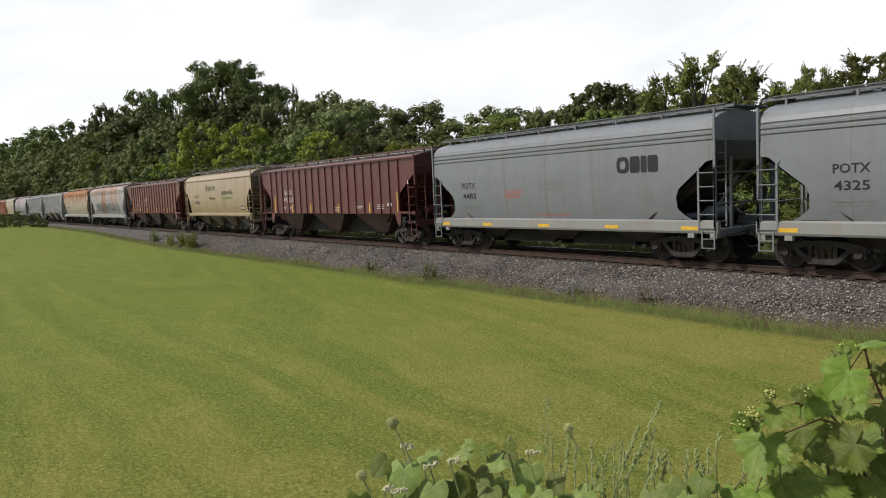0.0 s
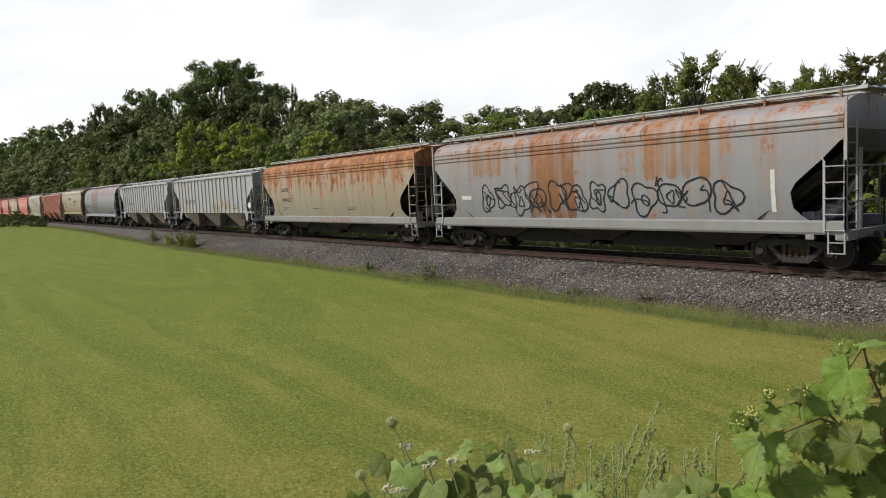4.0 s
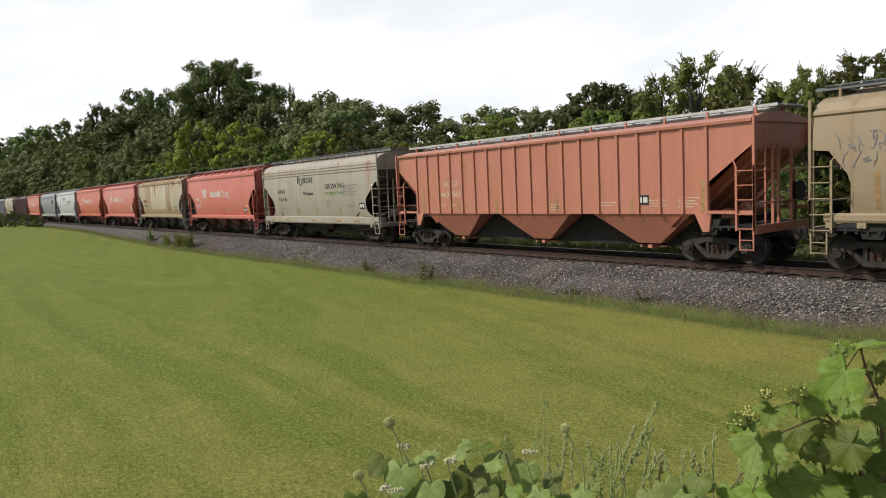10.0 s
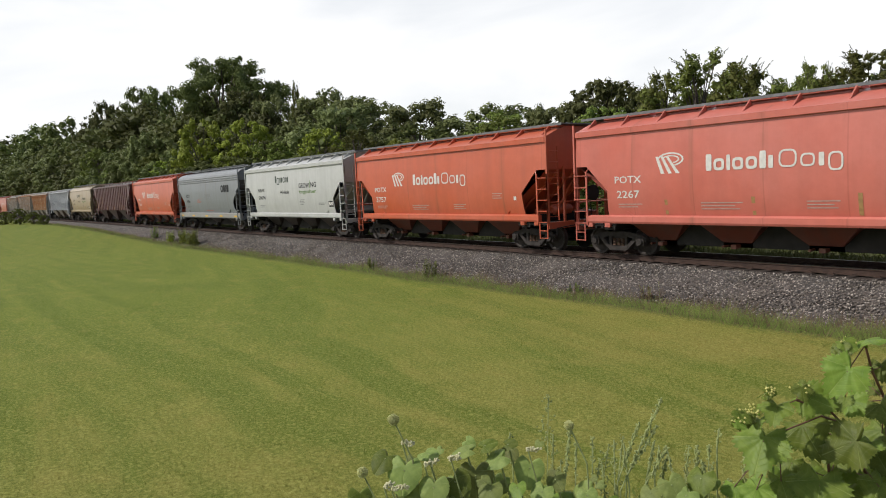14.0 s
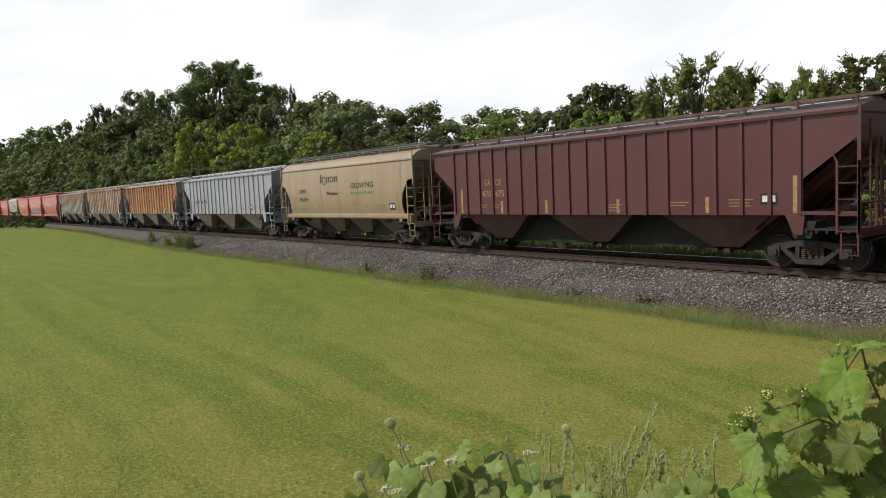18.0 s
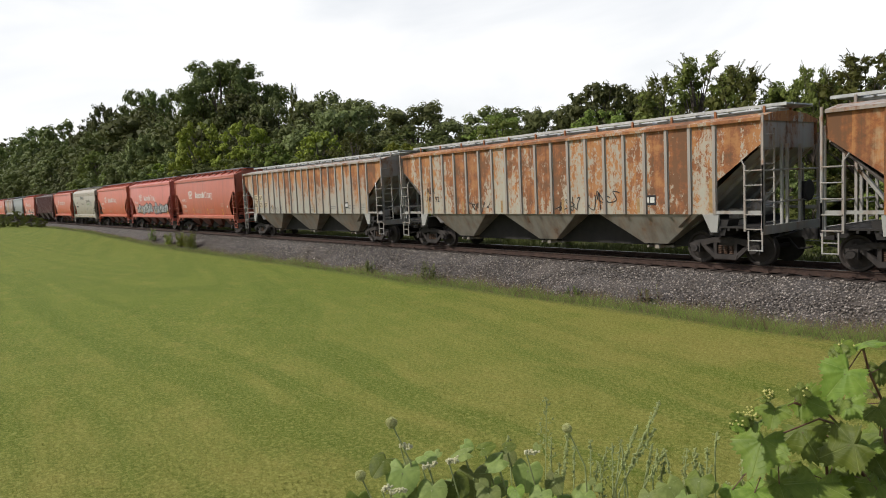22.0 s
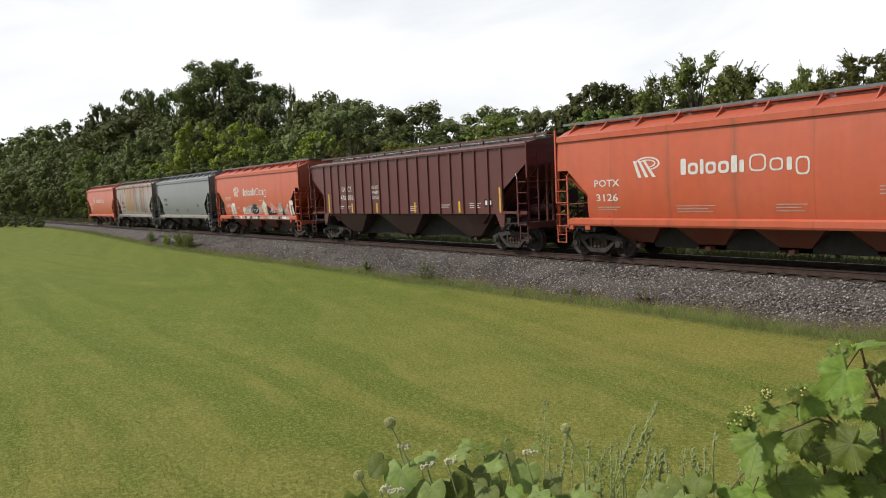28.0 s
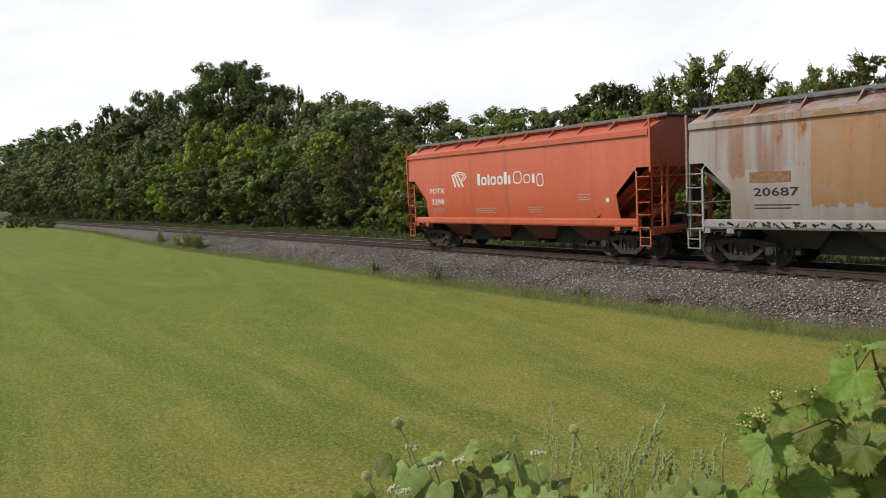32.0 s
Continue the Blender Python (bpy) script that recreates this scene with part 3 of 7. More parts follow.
def tree_meshes(name, seed, height, spread, clumps, leaves, size, low=0.15, peak=0.5, droop=0.0, spiky=0, dense=230, big=1.0, solid=0.45, bole=1.0, sprays=8):
    """A trunk with limbs and a crown of leaf clumps; the widest part of the crown lies at peak of its height."""
    rng = np.random.RandomState(seed)
    cs, rs, shoots = [], [], []
    bm = bmesh.new()
    top = height * 0.72
    lean = rng.uniform(-0.03, 0.03, 2) * height
    knots = [Vector((lean[0] * k / 5, lean[1] * k / 5, top * k / 5)) for k in range(6)]
    for k in range(5):
        tube(bm, knots[k], knots[k + 1], height * 0.018 * bole * (1 - k / 6.5), 7)
    for k in range(clumps):
        u = low + (0.97 - low) * (k + rng.rand()) / clumps
        env = math.sin(math.pi * min(1.0, max(0.0, (u - low) / (1.0 - low))) ** (math.log(0.5) / math.log(max(0.05, (peak - low) / (1 - low)))))
        env = max(env, 0.18) ** 0.7
        a = k * 2.4 + rng.uniform(-0.6, 0.6)
        reach = spread * env * (0.3 + 0.75 * math.sqrt(rng.rand()))
        r = spread * (0.15 + 0.22 * rng.rand()) * (0.6 + 0.4 * env) * big
        c = Vector((math.cos(a) * reach, math.sin(a) * reach, u * height))
        cs.append(c)
        rs.append(r)
        root = knots[min(5, max(1, int(u * 4.6)))]
        mid = (root + c) / 2 + Vector((0, 0, 0.02 * height))
        tube(bm, root, mid, height * 0.006, 4)
        tube(bm, mid, c, height * 0.0035, 3)
        for j in range(spiky if u > 0.35 else 0):
            out = Vector((math.cos(a), math.sin(a), 0)) * rng.uniform(-0.1, 0.7) + Vector((rng.uniform(-0.5, 0.5), rng.uniform(-0.5, 0.5), rng.uniform(0.3, 1.0)))
            foot = c + out * r * 0.45
            tip = foot + out * r * rng.uniform(0.4, 1.2)
            tube(bm, foot, tip, height * 0.0011, 3)
            shoots.append((foot, tip))
    trunk = bpy.data.meshes.new(name + "_trunk")
    bm.to_mesh(trunk)
    bm.free()
    cs, rs = np.array([tuple(c) for c in cs]), np.array(rs)
    middle = np.array([0.0, 0.0, height * (low + 0.35 * (1 - low))])
    # each clump is a cluster of smaller, uneven sprays
    sc, sr = [], []
    for c, r in zip(cs, rs):
        for j in range(sprays):
            d = unit(rng.normal(size=(1, 3)))[0] * np.array([1.0, 1.0, 0.8])
            d[2] = abs(d[2]) * 0.8 if rng.rand() < 0.4 else d[2]
            sc.append(c + d * r * rng.uniform(0.3, 1.12))
            sr.append(r * rng.uniform(0.22, 0.52))
    sc, sr = np.array(sc), np.array(sr)
    sets = [leaf_cards(rng, sc, sr, leaves, size, middle, droop), inner_leaves(rng, sc, sr, dense, middle), leaf_mass(rng, cs, rs, middle, solid)]
    if shoots:
        sets.append(shoot_leaves(rng, shoots, size * 1.2, middle))
    return trunk, soup(name + "_crown", np.concatenate([a for a, b in sets]), 3, np.concatenate([b for a, b in sets]))


KINDS = {}


def kind(name, material, label, **shape):
    KINDS[name] = [tree_meshes(name, seed, 10.0, **shape) for seed in shape_seeds[name]], material, label


shape_seeds = {"oak": (11, 12, 13), "dome": (71, 72), "elm": (81, 82), "maple": (21, 22, 23), "willow": (31, 32), "young": (41, 42), "bush": (51, 52, 53), "far": (61, 62)}
kind("oak", M_TREE, "broad deciduous tree with a dense dark green crown", spread=4.3, clumps=54, leaves=4800, size=0.07, dense=44, low=0.12, peak=0.52)
kind("dome", M_TREE, "tall broad tree with a domed dark green crown", spread=4.1, clumps=80, leaves=9000, size=0.065, dense=90, low=0.3, peak=0.66, big=0.9)
kind("elm", M_TREE, "tree with an airy domed crown on open limbs", spread=4.3, clumps=150, leaves=20000, size=0.055, dense=16, low=0.34, peak=0.66, big=0.8, solid=0.42, sprays=5)
kind("maple", M_YOUNG, "deciduous tree with a bright mid-green rounded crown", spread=3.8, clumps=52, leaves=4800, size=0.07, dense=44, low=0.06, peak=0.45)
kind("willow", M_GREY, "tree with a soft grey-green rounded crown", spread=4.4, clumps=60, leaves=6000, size=0.06, dense=44, low=0.1, peak=0.6, droop=0.8)
kind("young", M_SHOOT, "young leafy tree with loose upright shoots", spread=3.3, clumps=70, leaves=9000, size=0.05, dense=20, sprays=7, low=0.06, peak=0.5, spiky=5, solid=0.36, big=0.85, bole=0.4)
kind("bush", M_BUSH, "dense leafy green bush at the edge of the wood", spread=6.0, clumps=14, leaves=1500, size=0.14, dense=34, low=0.0, peak=0.35)
kind("far", M_TREE, "far deciduous tree in the dark green wood", spread=4.3, clumps=40, leaves=2200, size=0.09, dense=26, low=0.1, peak=0.5)

KINDS["lime"] = KINDS["maple"][0], M_BRIGHT, "rounded tree with a bright yellow-green crown"

KINDS["shrub"] = KINDS["maple"][0], M_YOUNG, "pale green shrub at the end of the lawn"


def plant(which, x, y, height, wide=1.0, turn=None, rng=random.Random(77)):
    shapes, material, label = KINDS[which]
    trunk, crown = shapes[rng.randrange(len(shapes))]
    s = height / 10.6
    name = "bush" if which in ("bush", "shrub") else "tree"
    m = pose(x, y, ground_height(x, y) - 0.05, 0, 0, rng.uniform(0, 360)) @ Matrix.Diagonal((s * wide, s * wide, s, 1))
    ob = empty(name, m, label, name, "bushes along the wood" if name == "bush" else "trees of the wood")
    part("trunk", trunk, M_BARK, ob)
    part("crown", crown, material, ob)
    return ob


SKYLINE = ((-450, 35), (-338, 31.5), (-292, 30), (-238, 27.4), (-222, 25), (-203, 26), (-189, 26.5), (-179, 23.6), (-167, 26), (-160, 26.5), (-147, 25), (-140, 23), (-134, 20.7), (-123, 21.5), (-110, 21), (-100, 18), (-90, 16), (-81, 14.6), (-76, 14.3),
           (-70, 12.2), (-64, 11.2), (-57, 10.7), (-53, 9.5), (-50, 8.4), (-46, 8.8), (-42, 8.2), (-39, 7.9), (-30, 7.6), (-24, 8.4), (-16, 8.2), (0, 9))


def skyline(x, y):
    """How high the wood stands at a spot, so that rows in front of one another share one uneven ridge."""
    k = (y + 19.4) / 41.4
    return 2.55 + (np.interp(x / k, [p[0] for p in SKYLINE], [p[1] for p in SKYLINE]) - 2.55) * k


def build_wood():
    rng = random.Random(5)
    # the trees that stand out against the sky
    for which, x, y, h, w in (("dome", -109.5, 22, 24.9, 0.9), ("oak", -99, 21, 18.6, 0.8), ("oak", -121, 22, 19.5, 0.7), ("young", -84.8, 22, 17.6, 0.2), ("willow", -88.5, 21, 15.8, 0.7), ("oak", -81.5, 23, 15.2, 0.7), ("oak", -146, 22, 25.6, 0.5), ("oak", -158, 22, 27.4, 0.5),
                              ("oak", -168, 22, 24.5, 0.5), ("oak", -189, 22, 28.2, 0.45), ("far", -205, 22, 26.2, 0.7), ("far", -238, 22, 28.4, 1.0), ("far", -265, 22, 29.6, 1.0), ("far", -300, 22, 32.4, 1.1), ("far", -350, 22, 33.6, 1.1), ("far", -410, 22, 35.0, 1.2),
                              ("willow", -76, 22, 14.9, 1.0), ("willow", -67.5, 22, 12.7, 1.1), ("willow", -57.5, 22, 11.3, 1.15), ("willow", -51.5, 26, 10.2, 1.3), ("maple", -37, 14, 7.6, 1.0), ("maple", -45.5, 22, 9.2, 1.2), ("willow", -41.5, 23, 9.0, 1.0), ("willow", -38.6, 24, 8.6, 0.9),
                              ("elm", -34.6, 22, 10.1, 0.86), ("elm", -31.4, 23, 9.2, 0.5), ("maple", -30.5, 17, 7.6, 0.9),
                              ("young", -21.4, 14, 9.4, 1.0), ("young", -23.7, 14, 8.7, 0.7), ("young", -19.2, 14, 8.4, 0.95), ("young", -17.4, 15, 7.5, 1.1), ("young", -15.6, 14, 7.8, 0.6), ("young", -13.3, 14, 8.0, 1.0), ("maple", -17.5, 18, 7.6, 1.1),
                              ("maple", -23.5, 17, 7.9, 0.9)):
        plant(which, x, y, h - ground_height(x, y), w)
    # trees that stand forward from the edge of the wood
    for which, x, y, h, w in (("lime", -86.3, 10, 12.6, 0.8), ("lime", -75, 11, 11.4, 0.85), ("maple", -65.3, 9.5, 8.0, 1.0), ("young", -47.4, 8.5, 7.6, 0.95), ("willow", -56.5, 8, 5.0, 1.1), ("lime", -41.3, 8.5, 6.3, 0.9),
                              ("willow", -153, 8.5, 10.3, 0.8), ("willow", -110, 10, 12.6, 0.7), ("lime", -59.4, 12, 8.9, 0.9), ("willow", -63.2, 16, 11.4, 1.1), ("maple", -124, 9, 9.3, 0.9), ("lime", -98, 9, 8.2, 1.0)):
        plant(which, x, y, h - ground_height(x, y), w)
    # rows of the wood behind them and before them
    for y0, spacing, share in ((10.6, 6.0, 0.62), (13.5, 6.5, 0.78), (19, 8.0, 0.86), (27, 7.0, 0.92)):
        x = 2.0
        while x > -330:
            y = y0 + rng.uniform(-1.5, 1.5)
            top = skyline(x, y)
            deep = 1 + max(0.0, -x - 60) / 160
            h = min(top * share * rng.uniform(0.72, 1.04) * (1.05 if x < -125 else 1.0), 26)
            which = rng.choice(("oak", "oak", "maple", "maple", "willow", "young") if x > -120 else ("oak", "oak", "oak", "maple"))
            if y0 < 11 and x > -28:
                h *= 0.75
            if x < -150 or y0 > 20 or (x < -105 and y0 > 12) or (x < -45 and y0 > 18):
                which = "far"
            if y0 > 20 and x < -105:
                break
            plant(which, x, y, h + 0.6, rng.uniform(0.9, 1.25) * (1.0 if h > 9 else 1.15))
            x -= spacing * rng.uniform(0.75, 1.25) * deep
    # undergrowth along the edge
    x = 3.0
    while x > -210:
        y = rng.uniform(7.6, 9.4)
        plant("bush", x, y, rng.uniform(1.8, 4.2), rng.uniform(0.9, 1.4))
        x -= rng.uniform(2.4, 4.0) * (1 + max(0.0, -x - 45) / 70)
    for x, y, h in ((-22, 4.4, 1.2), (-27, 4.8, 1.0), (-16, 4.5, 1.0), (-33, 4.7, 1.1), (-40, 5.0, 1.3), (-11, 4.6, 1.2)):
        plant("bush", x, y, h, 1.0)
    # shrubs at the far end of the lawn
    for x, y, h in ((-124, -7.5, 2.2), (-119, -6.2, 2.6), (-116, -4.8, 2.0), (-128, -9, 1.7), (-111, -4.3, 1.5)):
        plant("shrub", x, y, h, 1.5)


build_wood()

# ---- grass and weeds ----
def blades(rng, x, y, z, high, wide, lean=0.35, turn=6.283):
    """Grass blades as slim triangles, one at each spot."""
    n = len(x)
    a = (rng.rand(n) - 0.5) * turn
    dx, dy = np.cos(a), np.sin(a)
    root = np.stack([x, y, z], -1)
    side = np.stack([dx, dy, np.zeros(n)], -1) * (wide / 2)[:, None]
    b = rng.rand(n) * 6.283
    bend = np.stack([np.cos(b) * high * lean, np.sin(b) * high * lean, high], -1) * (0.6 + 0.8 * rng.rand(n))[:, None]
    return np.stack([root - side, root + side, root + bend], 1).reshape(-1, 3)


def combed(tris):
    """Turns blades to one side and shades them as a soft carpet: corners and normals."""
    v = tris.reshape(-1, 3, 3)
    face = unit(np.cross(v[:, 1] - v[:, 0], v[:, 2] - v[:, 0]))
    away = face @ np.array([0.62, -0.75, 0.22]) < 0
    v[away] = v[away][:, ::-1]
    face[away] *= -1
    return v.reshape(-1, 3), unit(face * 0.45 + np.array([0, 0, 1.0]))


def build_grass():
    rng = np.random.RandomState(3)
    # lawn blades before the camera, thinner with distance
    n = 330000
    r = 3.2 + 31 * rng.rand(n) ** 2.0
    a = radians(180) - (radians(3) + radians(70) * rng.rand(n))
    x, y = EYE.x + np.cos(a) * r, EYE.y + np.sin(a) * r
    keep = (y < -4.35 + 0.2 * np.sin(x * 1.7)) & (rng.rand(n) < np.minimum(1.15 - (r - 4.6) / 26, (r - 3.2) / 1.8))
    x, y, r = x[keep], y[keep], r[keep]
    z = np.array([ground_height(float(p), float(q)) for p, q in zip(x, y)])
    tris, normals = combed(blades(rng, x, y, z - 0.004, 0.014 + 0.026 * rng.rand(len(x)) ** 1.5, 0.005 + 0.0008 * r, 0.7, 1.5))
    ob = new("lawn_grass", soup("lawn_grass", tris, 3, normals))
    g = Nodes("lawn_blade", 0.9)
    g.bsdf.inputs["Specular IOR Level"].default_value = 0.1
    c = lawn_tone(g)
    c = g.mix(g.ramp(g.island(), [(0.0, 0.35), (0.4, 0.0)]), c, (0.1, 0.14, 0.02))
    c = g.mix(g.ramp(g.island(), [(0.5, 0.0), (1.0, 0.5)]), c, (0.38, 0.36, 0.13))
    thin = g.n.new("ShaderNodeBsdfTranslucent")
    g.put(c, thin.inputs["Color"])
    both = g.n.new("ShaderNodeMixShader")
    both.inputs[0].default_value = 0.3
    ob.data.materials.append(g.done(c))
    g.l.new(g.bsdf.outputs[0], both.inputs[1])
    g.l.new(thin.outputs[0], both.inputs[2])
    g.l.new(both.outputs[0], g.n["Material Output"].inputs["Surface"])
    tagged(ob, "short mown grass blades of the lawn", "grass", kind="stuff")
    # the unmown strip at the foot of the ballast
    for name, count, mat, share, label in (("verge_grass", 52000, M_WEED, 0.8, "unmown green grass at the foot of the ballast"), ("dry_grass", 36000, M_STRAW, 0.85, "dry brown grass at the foot of the ballast")):
        x = -1.0 - 150 * rng.rand(count) ** 1.6
        y = -3.98 + 0.2 * rng.normal(size=count) + (0.25 if name == "verge_grass" else 0.6) * rng.rand(count) + 0.12 * np.sin(x * 0.9)
        tuft = 0.5 + 0.5 * np.sin(x * 1.3 + 2 * np.sin(x * 0.37)) * np.sin(x * 0.53 + 1)
        high = share * (0.09 + 0.38 * tuft * rng.rand(count) ** 2 + 0.16 * rng.rand(count))
        z = np.array([max(ground_height(float(p), float(q)), np.interp(q, (-3.9, -3.15, -2.4), (-1.1, -0.83, -0.58)) * (1 - 0.384 * smooth(-48, -92, float(p)))) for p, q in zip(x, y)])
        tris, normals = combed(blades(rng, x, y, z - 0.02, high, 0.008 + 0.009 * rng.rand(count), 0.55, 1.6))
        ob = new(name, soup(name, tris, 3, normals))
        ob.data.materials.append(mat)
        tagged(ob, label, "grass", kind="stuff")
    # rough herbs beyond the track
    count = 30000
    x = 2.0 - 190 * rng.rand(count) ** 1.4
    y = 3.7 + 3.6 * rng.rand(count) ** 1.5
    z = np.array([ground_height(float(p), float(q)) for p, q in zip(x, y)])
    ob = new("herb_strip", soup("herb_strip", blades(rng, x, y, z, 0.12 + 0.42 * rng.rand(count) * (0.5 + 0.5 * np.sin(x * 0.7 + 2 * np.sin(x * 0.23))), 0.03 + 0.03 * rng.rand(count), 0.6), 3))
    ob.data.materials.append(M_TREE)
    tagged(ob, "low green weeds between the track and the wood", "weeds", kind="stuff")


build_grass()


def weed_clump(x, y, high, stems, material, label, seed):
    """A clump of upright weeds: stalks with narrow leaves up their length."""
    rng = np.random.RandomState(seed)
    ob = empty("weed_clump", pose(x, y, ground_height(x, y)), label, "weed", "weeds along the ballast")
    bm = bmesh.new()
    cards = []
    for k in range(stems):
        foot = Vector((rng.normal() * 0.35 * high, rng.normal() * 0.14, 0))
        tip = foot + Vector((rng.uniform(-0.15, 0.15), rng.uniform(-0.15, 0.15), rng.uniform(0.65, 1.05))) * high
        tube(bm, foot, tip, 0.006, 4)
        for j in range(24):
            u = 0.15 + 0.85 * rng.rand()
            p = foot.lerp(tip, u)
            a = rng.rand() * 6.283
            out = Vector((math.cos(a), math.sin(a), rng.uniform(-0.1, 0.7))) * 0.17 * high * (1.3 - u)
            side = Vector((-math.sin(a), math.cos(a), 0)) * 0.026
            cards += [p - side, p + out * 0.5 + side * 1.5, p + out, p + out * 0.5 - side * 1.5]
    tagged(part("stalk", bm, M_STALK, ob), kind="stuff")
    tagged(part("foliage", soup("foliage", [tuple(c) for c in cards], 4), material, ob), kind="stuff")


for wx, wy, wh, ws, wm, wl_, wseed in ((-21.7, -3.7, 0.75, 14, M_WEED, "leafy weed clump with brownish stalks by the ballast", 1), (-26.1, -3.6, 0.6, 9, M_WEED, "dark green weed clump by the ballast", 2),
                                      (-12.1, -3.3, 0.6, 7, M_STRAW, "thin dry weed standing in the ballast edge", 3), (-50.2, -3.5, 1.25, 40, M_BRIGHT, "tall bright green weed clump by the ballast", 4),
                                      (-52.8, -3.4, 1.2, 36, M_BRIGHT, "tall bright green weed clump by the ballast", 5), (-60.5, -3.2, 1.2, 16, M_WEED, "tall green weed clump by the ballast", 6),
                                      (-55.5, -3.5, 1.05, 24, M_BRIGHT, "tall bright green weed clump by the ballast", 7), (-14.6, -3.5, 0.4, 8, M_WEED, "low green weed clump by the ballast", 8)):
    weed_clump(wx, wy, wh, ws, wm, wl_, wseed)


# ---- plants on the bank before the camera ----
def veined(name, dark, light, rib, gloss, lobes):
    """A leaf blade with paler veins that fan out from its stalk; variation from leaf to leaf."""
    g = Nodes(name, gloss)
    x, y, z = g.axes()
    angle = g.math("ARCTAN2", x, g.math("ADD", y, 0.02))
    ray = g.math("ABSOLUTE", g.math("SINE", g.math("MULTIPLY", angle, lobes)))
    main = g.ramp(ray, [(0.0, 1.0), (0.07, 0.0)])
    dist = g.math("SQRT", g.math("ADD", g.math("MULTIPLY", x, x), g.math("MULTIPLY", y, y)))
    side = g.ramp(g.math("ABSOLUTE", g.math("SINE", g.math("MULTIPLY_ADD", dist, 22.0, g.math("MULTIPLY", ray, 3.0)))), [(0.0, 0.22), (0.3, 0.0)])
    c = g.mix(g.ramp(g.noise(2.5, 5), [(0.3, 0.0), (0.7, 1.0)]), dark, light)
    c = g.mix(g.math("MULTIPLY", g.ramp(g.noise(9, 4), [(0.6, 0.0), (0.75, 1.0)]), 0.35), c, (0.22, 0.20, 0.06))
    hue = g.n.new("ShaderNodeHueSaturation")
    g.put(g.math("MULTIPLY_ADD", g.random(), 0.035, 0.487), hue.inputs["Hue"])
    g.put(g.math("MULTIPLY_ADD", g.random(), 0.7, 0.58), hue.inputs["Value"])
    g.put(c, hue.inputs["Color"])
    vein = g.math("MAXIMUM", main, side)
    c = g.mix(g.math("MULTIPLY", vein, 0.4), hue.outputs[0], rib)
    g.put(c, g.bsdf.inputs["Base Color"])
    g.bump(g.math("SUBTRACT", 1.0, vein), 0.25, 0.02)
    g.bsdf.inputs["Specular IOR Level"].default_value = 0.25
    thin = g.n.new("ShaderNodeBsdfTranslucent")
    g.put(c, thin.inputs["Color"])
    both = g.n.new("ShaderNodeMixShader")
    both.inputs[0].default_value = 0.3
    g.l.new(g.bsdf.outputs[0], both.inputs[1])
    g.l.new(thin.outputs[0], both.inputs[2])
    g.l.new(both.outputs[0], g.n["Material Output"].inputs["Surface"])
    return g.mat


M_GRAPE = veined("grape_leaf", (0.1, 0.15, 0.016), (0.22, 0.275, 0.045), (0.36, 0.4, 0.14), 0.5, 2.5)
M_DUSTY = veined("dusty_leaf", (0.15, 0.19, 0.045), (0.28, 0.32, 0.088), (0.38, 0.41, 0.16), 0.55, 2.0)


def leaf_blade(name, seed, lobes, teeth, heart, tip=0.0):
    """A cupped, toothed blade one unit across, its stalk at the origin and its tip along y."""
    rng = random.Random(seed)
    n = 72
    rings = 5
    verts, faces = [(0, 0, 0)], []
    cup, fold, wave = rng.uniform(0.1, 0.35), rng.uniform(0.05, 0.3), rng.uniform(0, 6)
    for r in range(1, rings + 1):
        u = r / rings
        for k in range(n):
            a = -math.pi + math.tau * k / n
            reach = 0.56 + heart * 0.16 * math.cos(a) - heart * 0.42 * max(0.0, -math.cos(a) - 0.72) / 0.28
            reach += tip * max(0.0, math.cos(a)) ** 8
            if lobes:
                reach *= 1 + lobes * (abs(math.cos(2.5 * a)) - 0.6)
            if r == rings:
                reach *= 1 + teeth * (2 * ((k * 0.5) % 1) - 0.5) + rng.uniform(-0.02, 0.02)
            x, y = math.sin(a) * reach * u, math.cos(a) * reach * u
            z = -cup * u * u * 0.55 + fold * abs(x) * 0.6 + (0.04 if lobes else 0.02) * math.sin(5 * a + wave) * u * u + (0.012 if lobes else 0.005) * math.sin(11 * a) * u
            verts.append((x, y, z))
    for k in range(n):
        faces.append((0, 1 + (k + 1) % n, 1 + k))
        for r in range(rings - 1):
            a, b = 1 + r * n + k, 1 + r * n + (k + 1) % n
            faces.append((a, b, b + n, a + n))
    return raw(name, verts, faces, True)


GRAPE = [leaf_blade("leaf", s, 0.26, 0.15, 1.0, 0.12) for s in (1, 2, 3, 4)]
HEART = [leaf_blade("leaf", s, 0.0, 0.03, 0.9, 0.2) for s in (5, 6, 7)]


def hang(name, blade, material, parent, at, across, rng, face=0.55):
    """Hangs a leaf: its face turned partly to the sky and partly to the open side, its tip drooping."""
    at = Vector(at)
    open_side = Vector((EYE.x - at.x, EYE.y - at.y, 0)).normalized()
    n = (open_side * face + Vector((rng.uniform(-0.55, 0.55), rng.uniform(-0.55, 0.55), rng.uniform(0.35, 0.95)))).normalized()
    t = Vector((rng.uniform(-0.8, 0.8), rng.uniform(-0.8, 0.8), -0.9))
    t = (t - n * t.dot(n)).normalized()
    s = n.cross(t)
    m = Matrix(((-s.x, t.x, n.x), (-s.y, t.y, n.y), (-s.z, t.z, n.z))).to_4x4()
    ob = part(name, blade, material, parent)
    ob.matrix_basis = Matrix.Translation(at - t * across * 0.12) @ m @ Matrix.Diagonal((across, across, across, 1))
    return ob


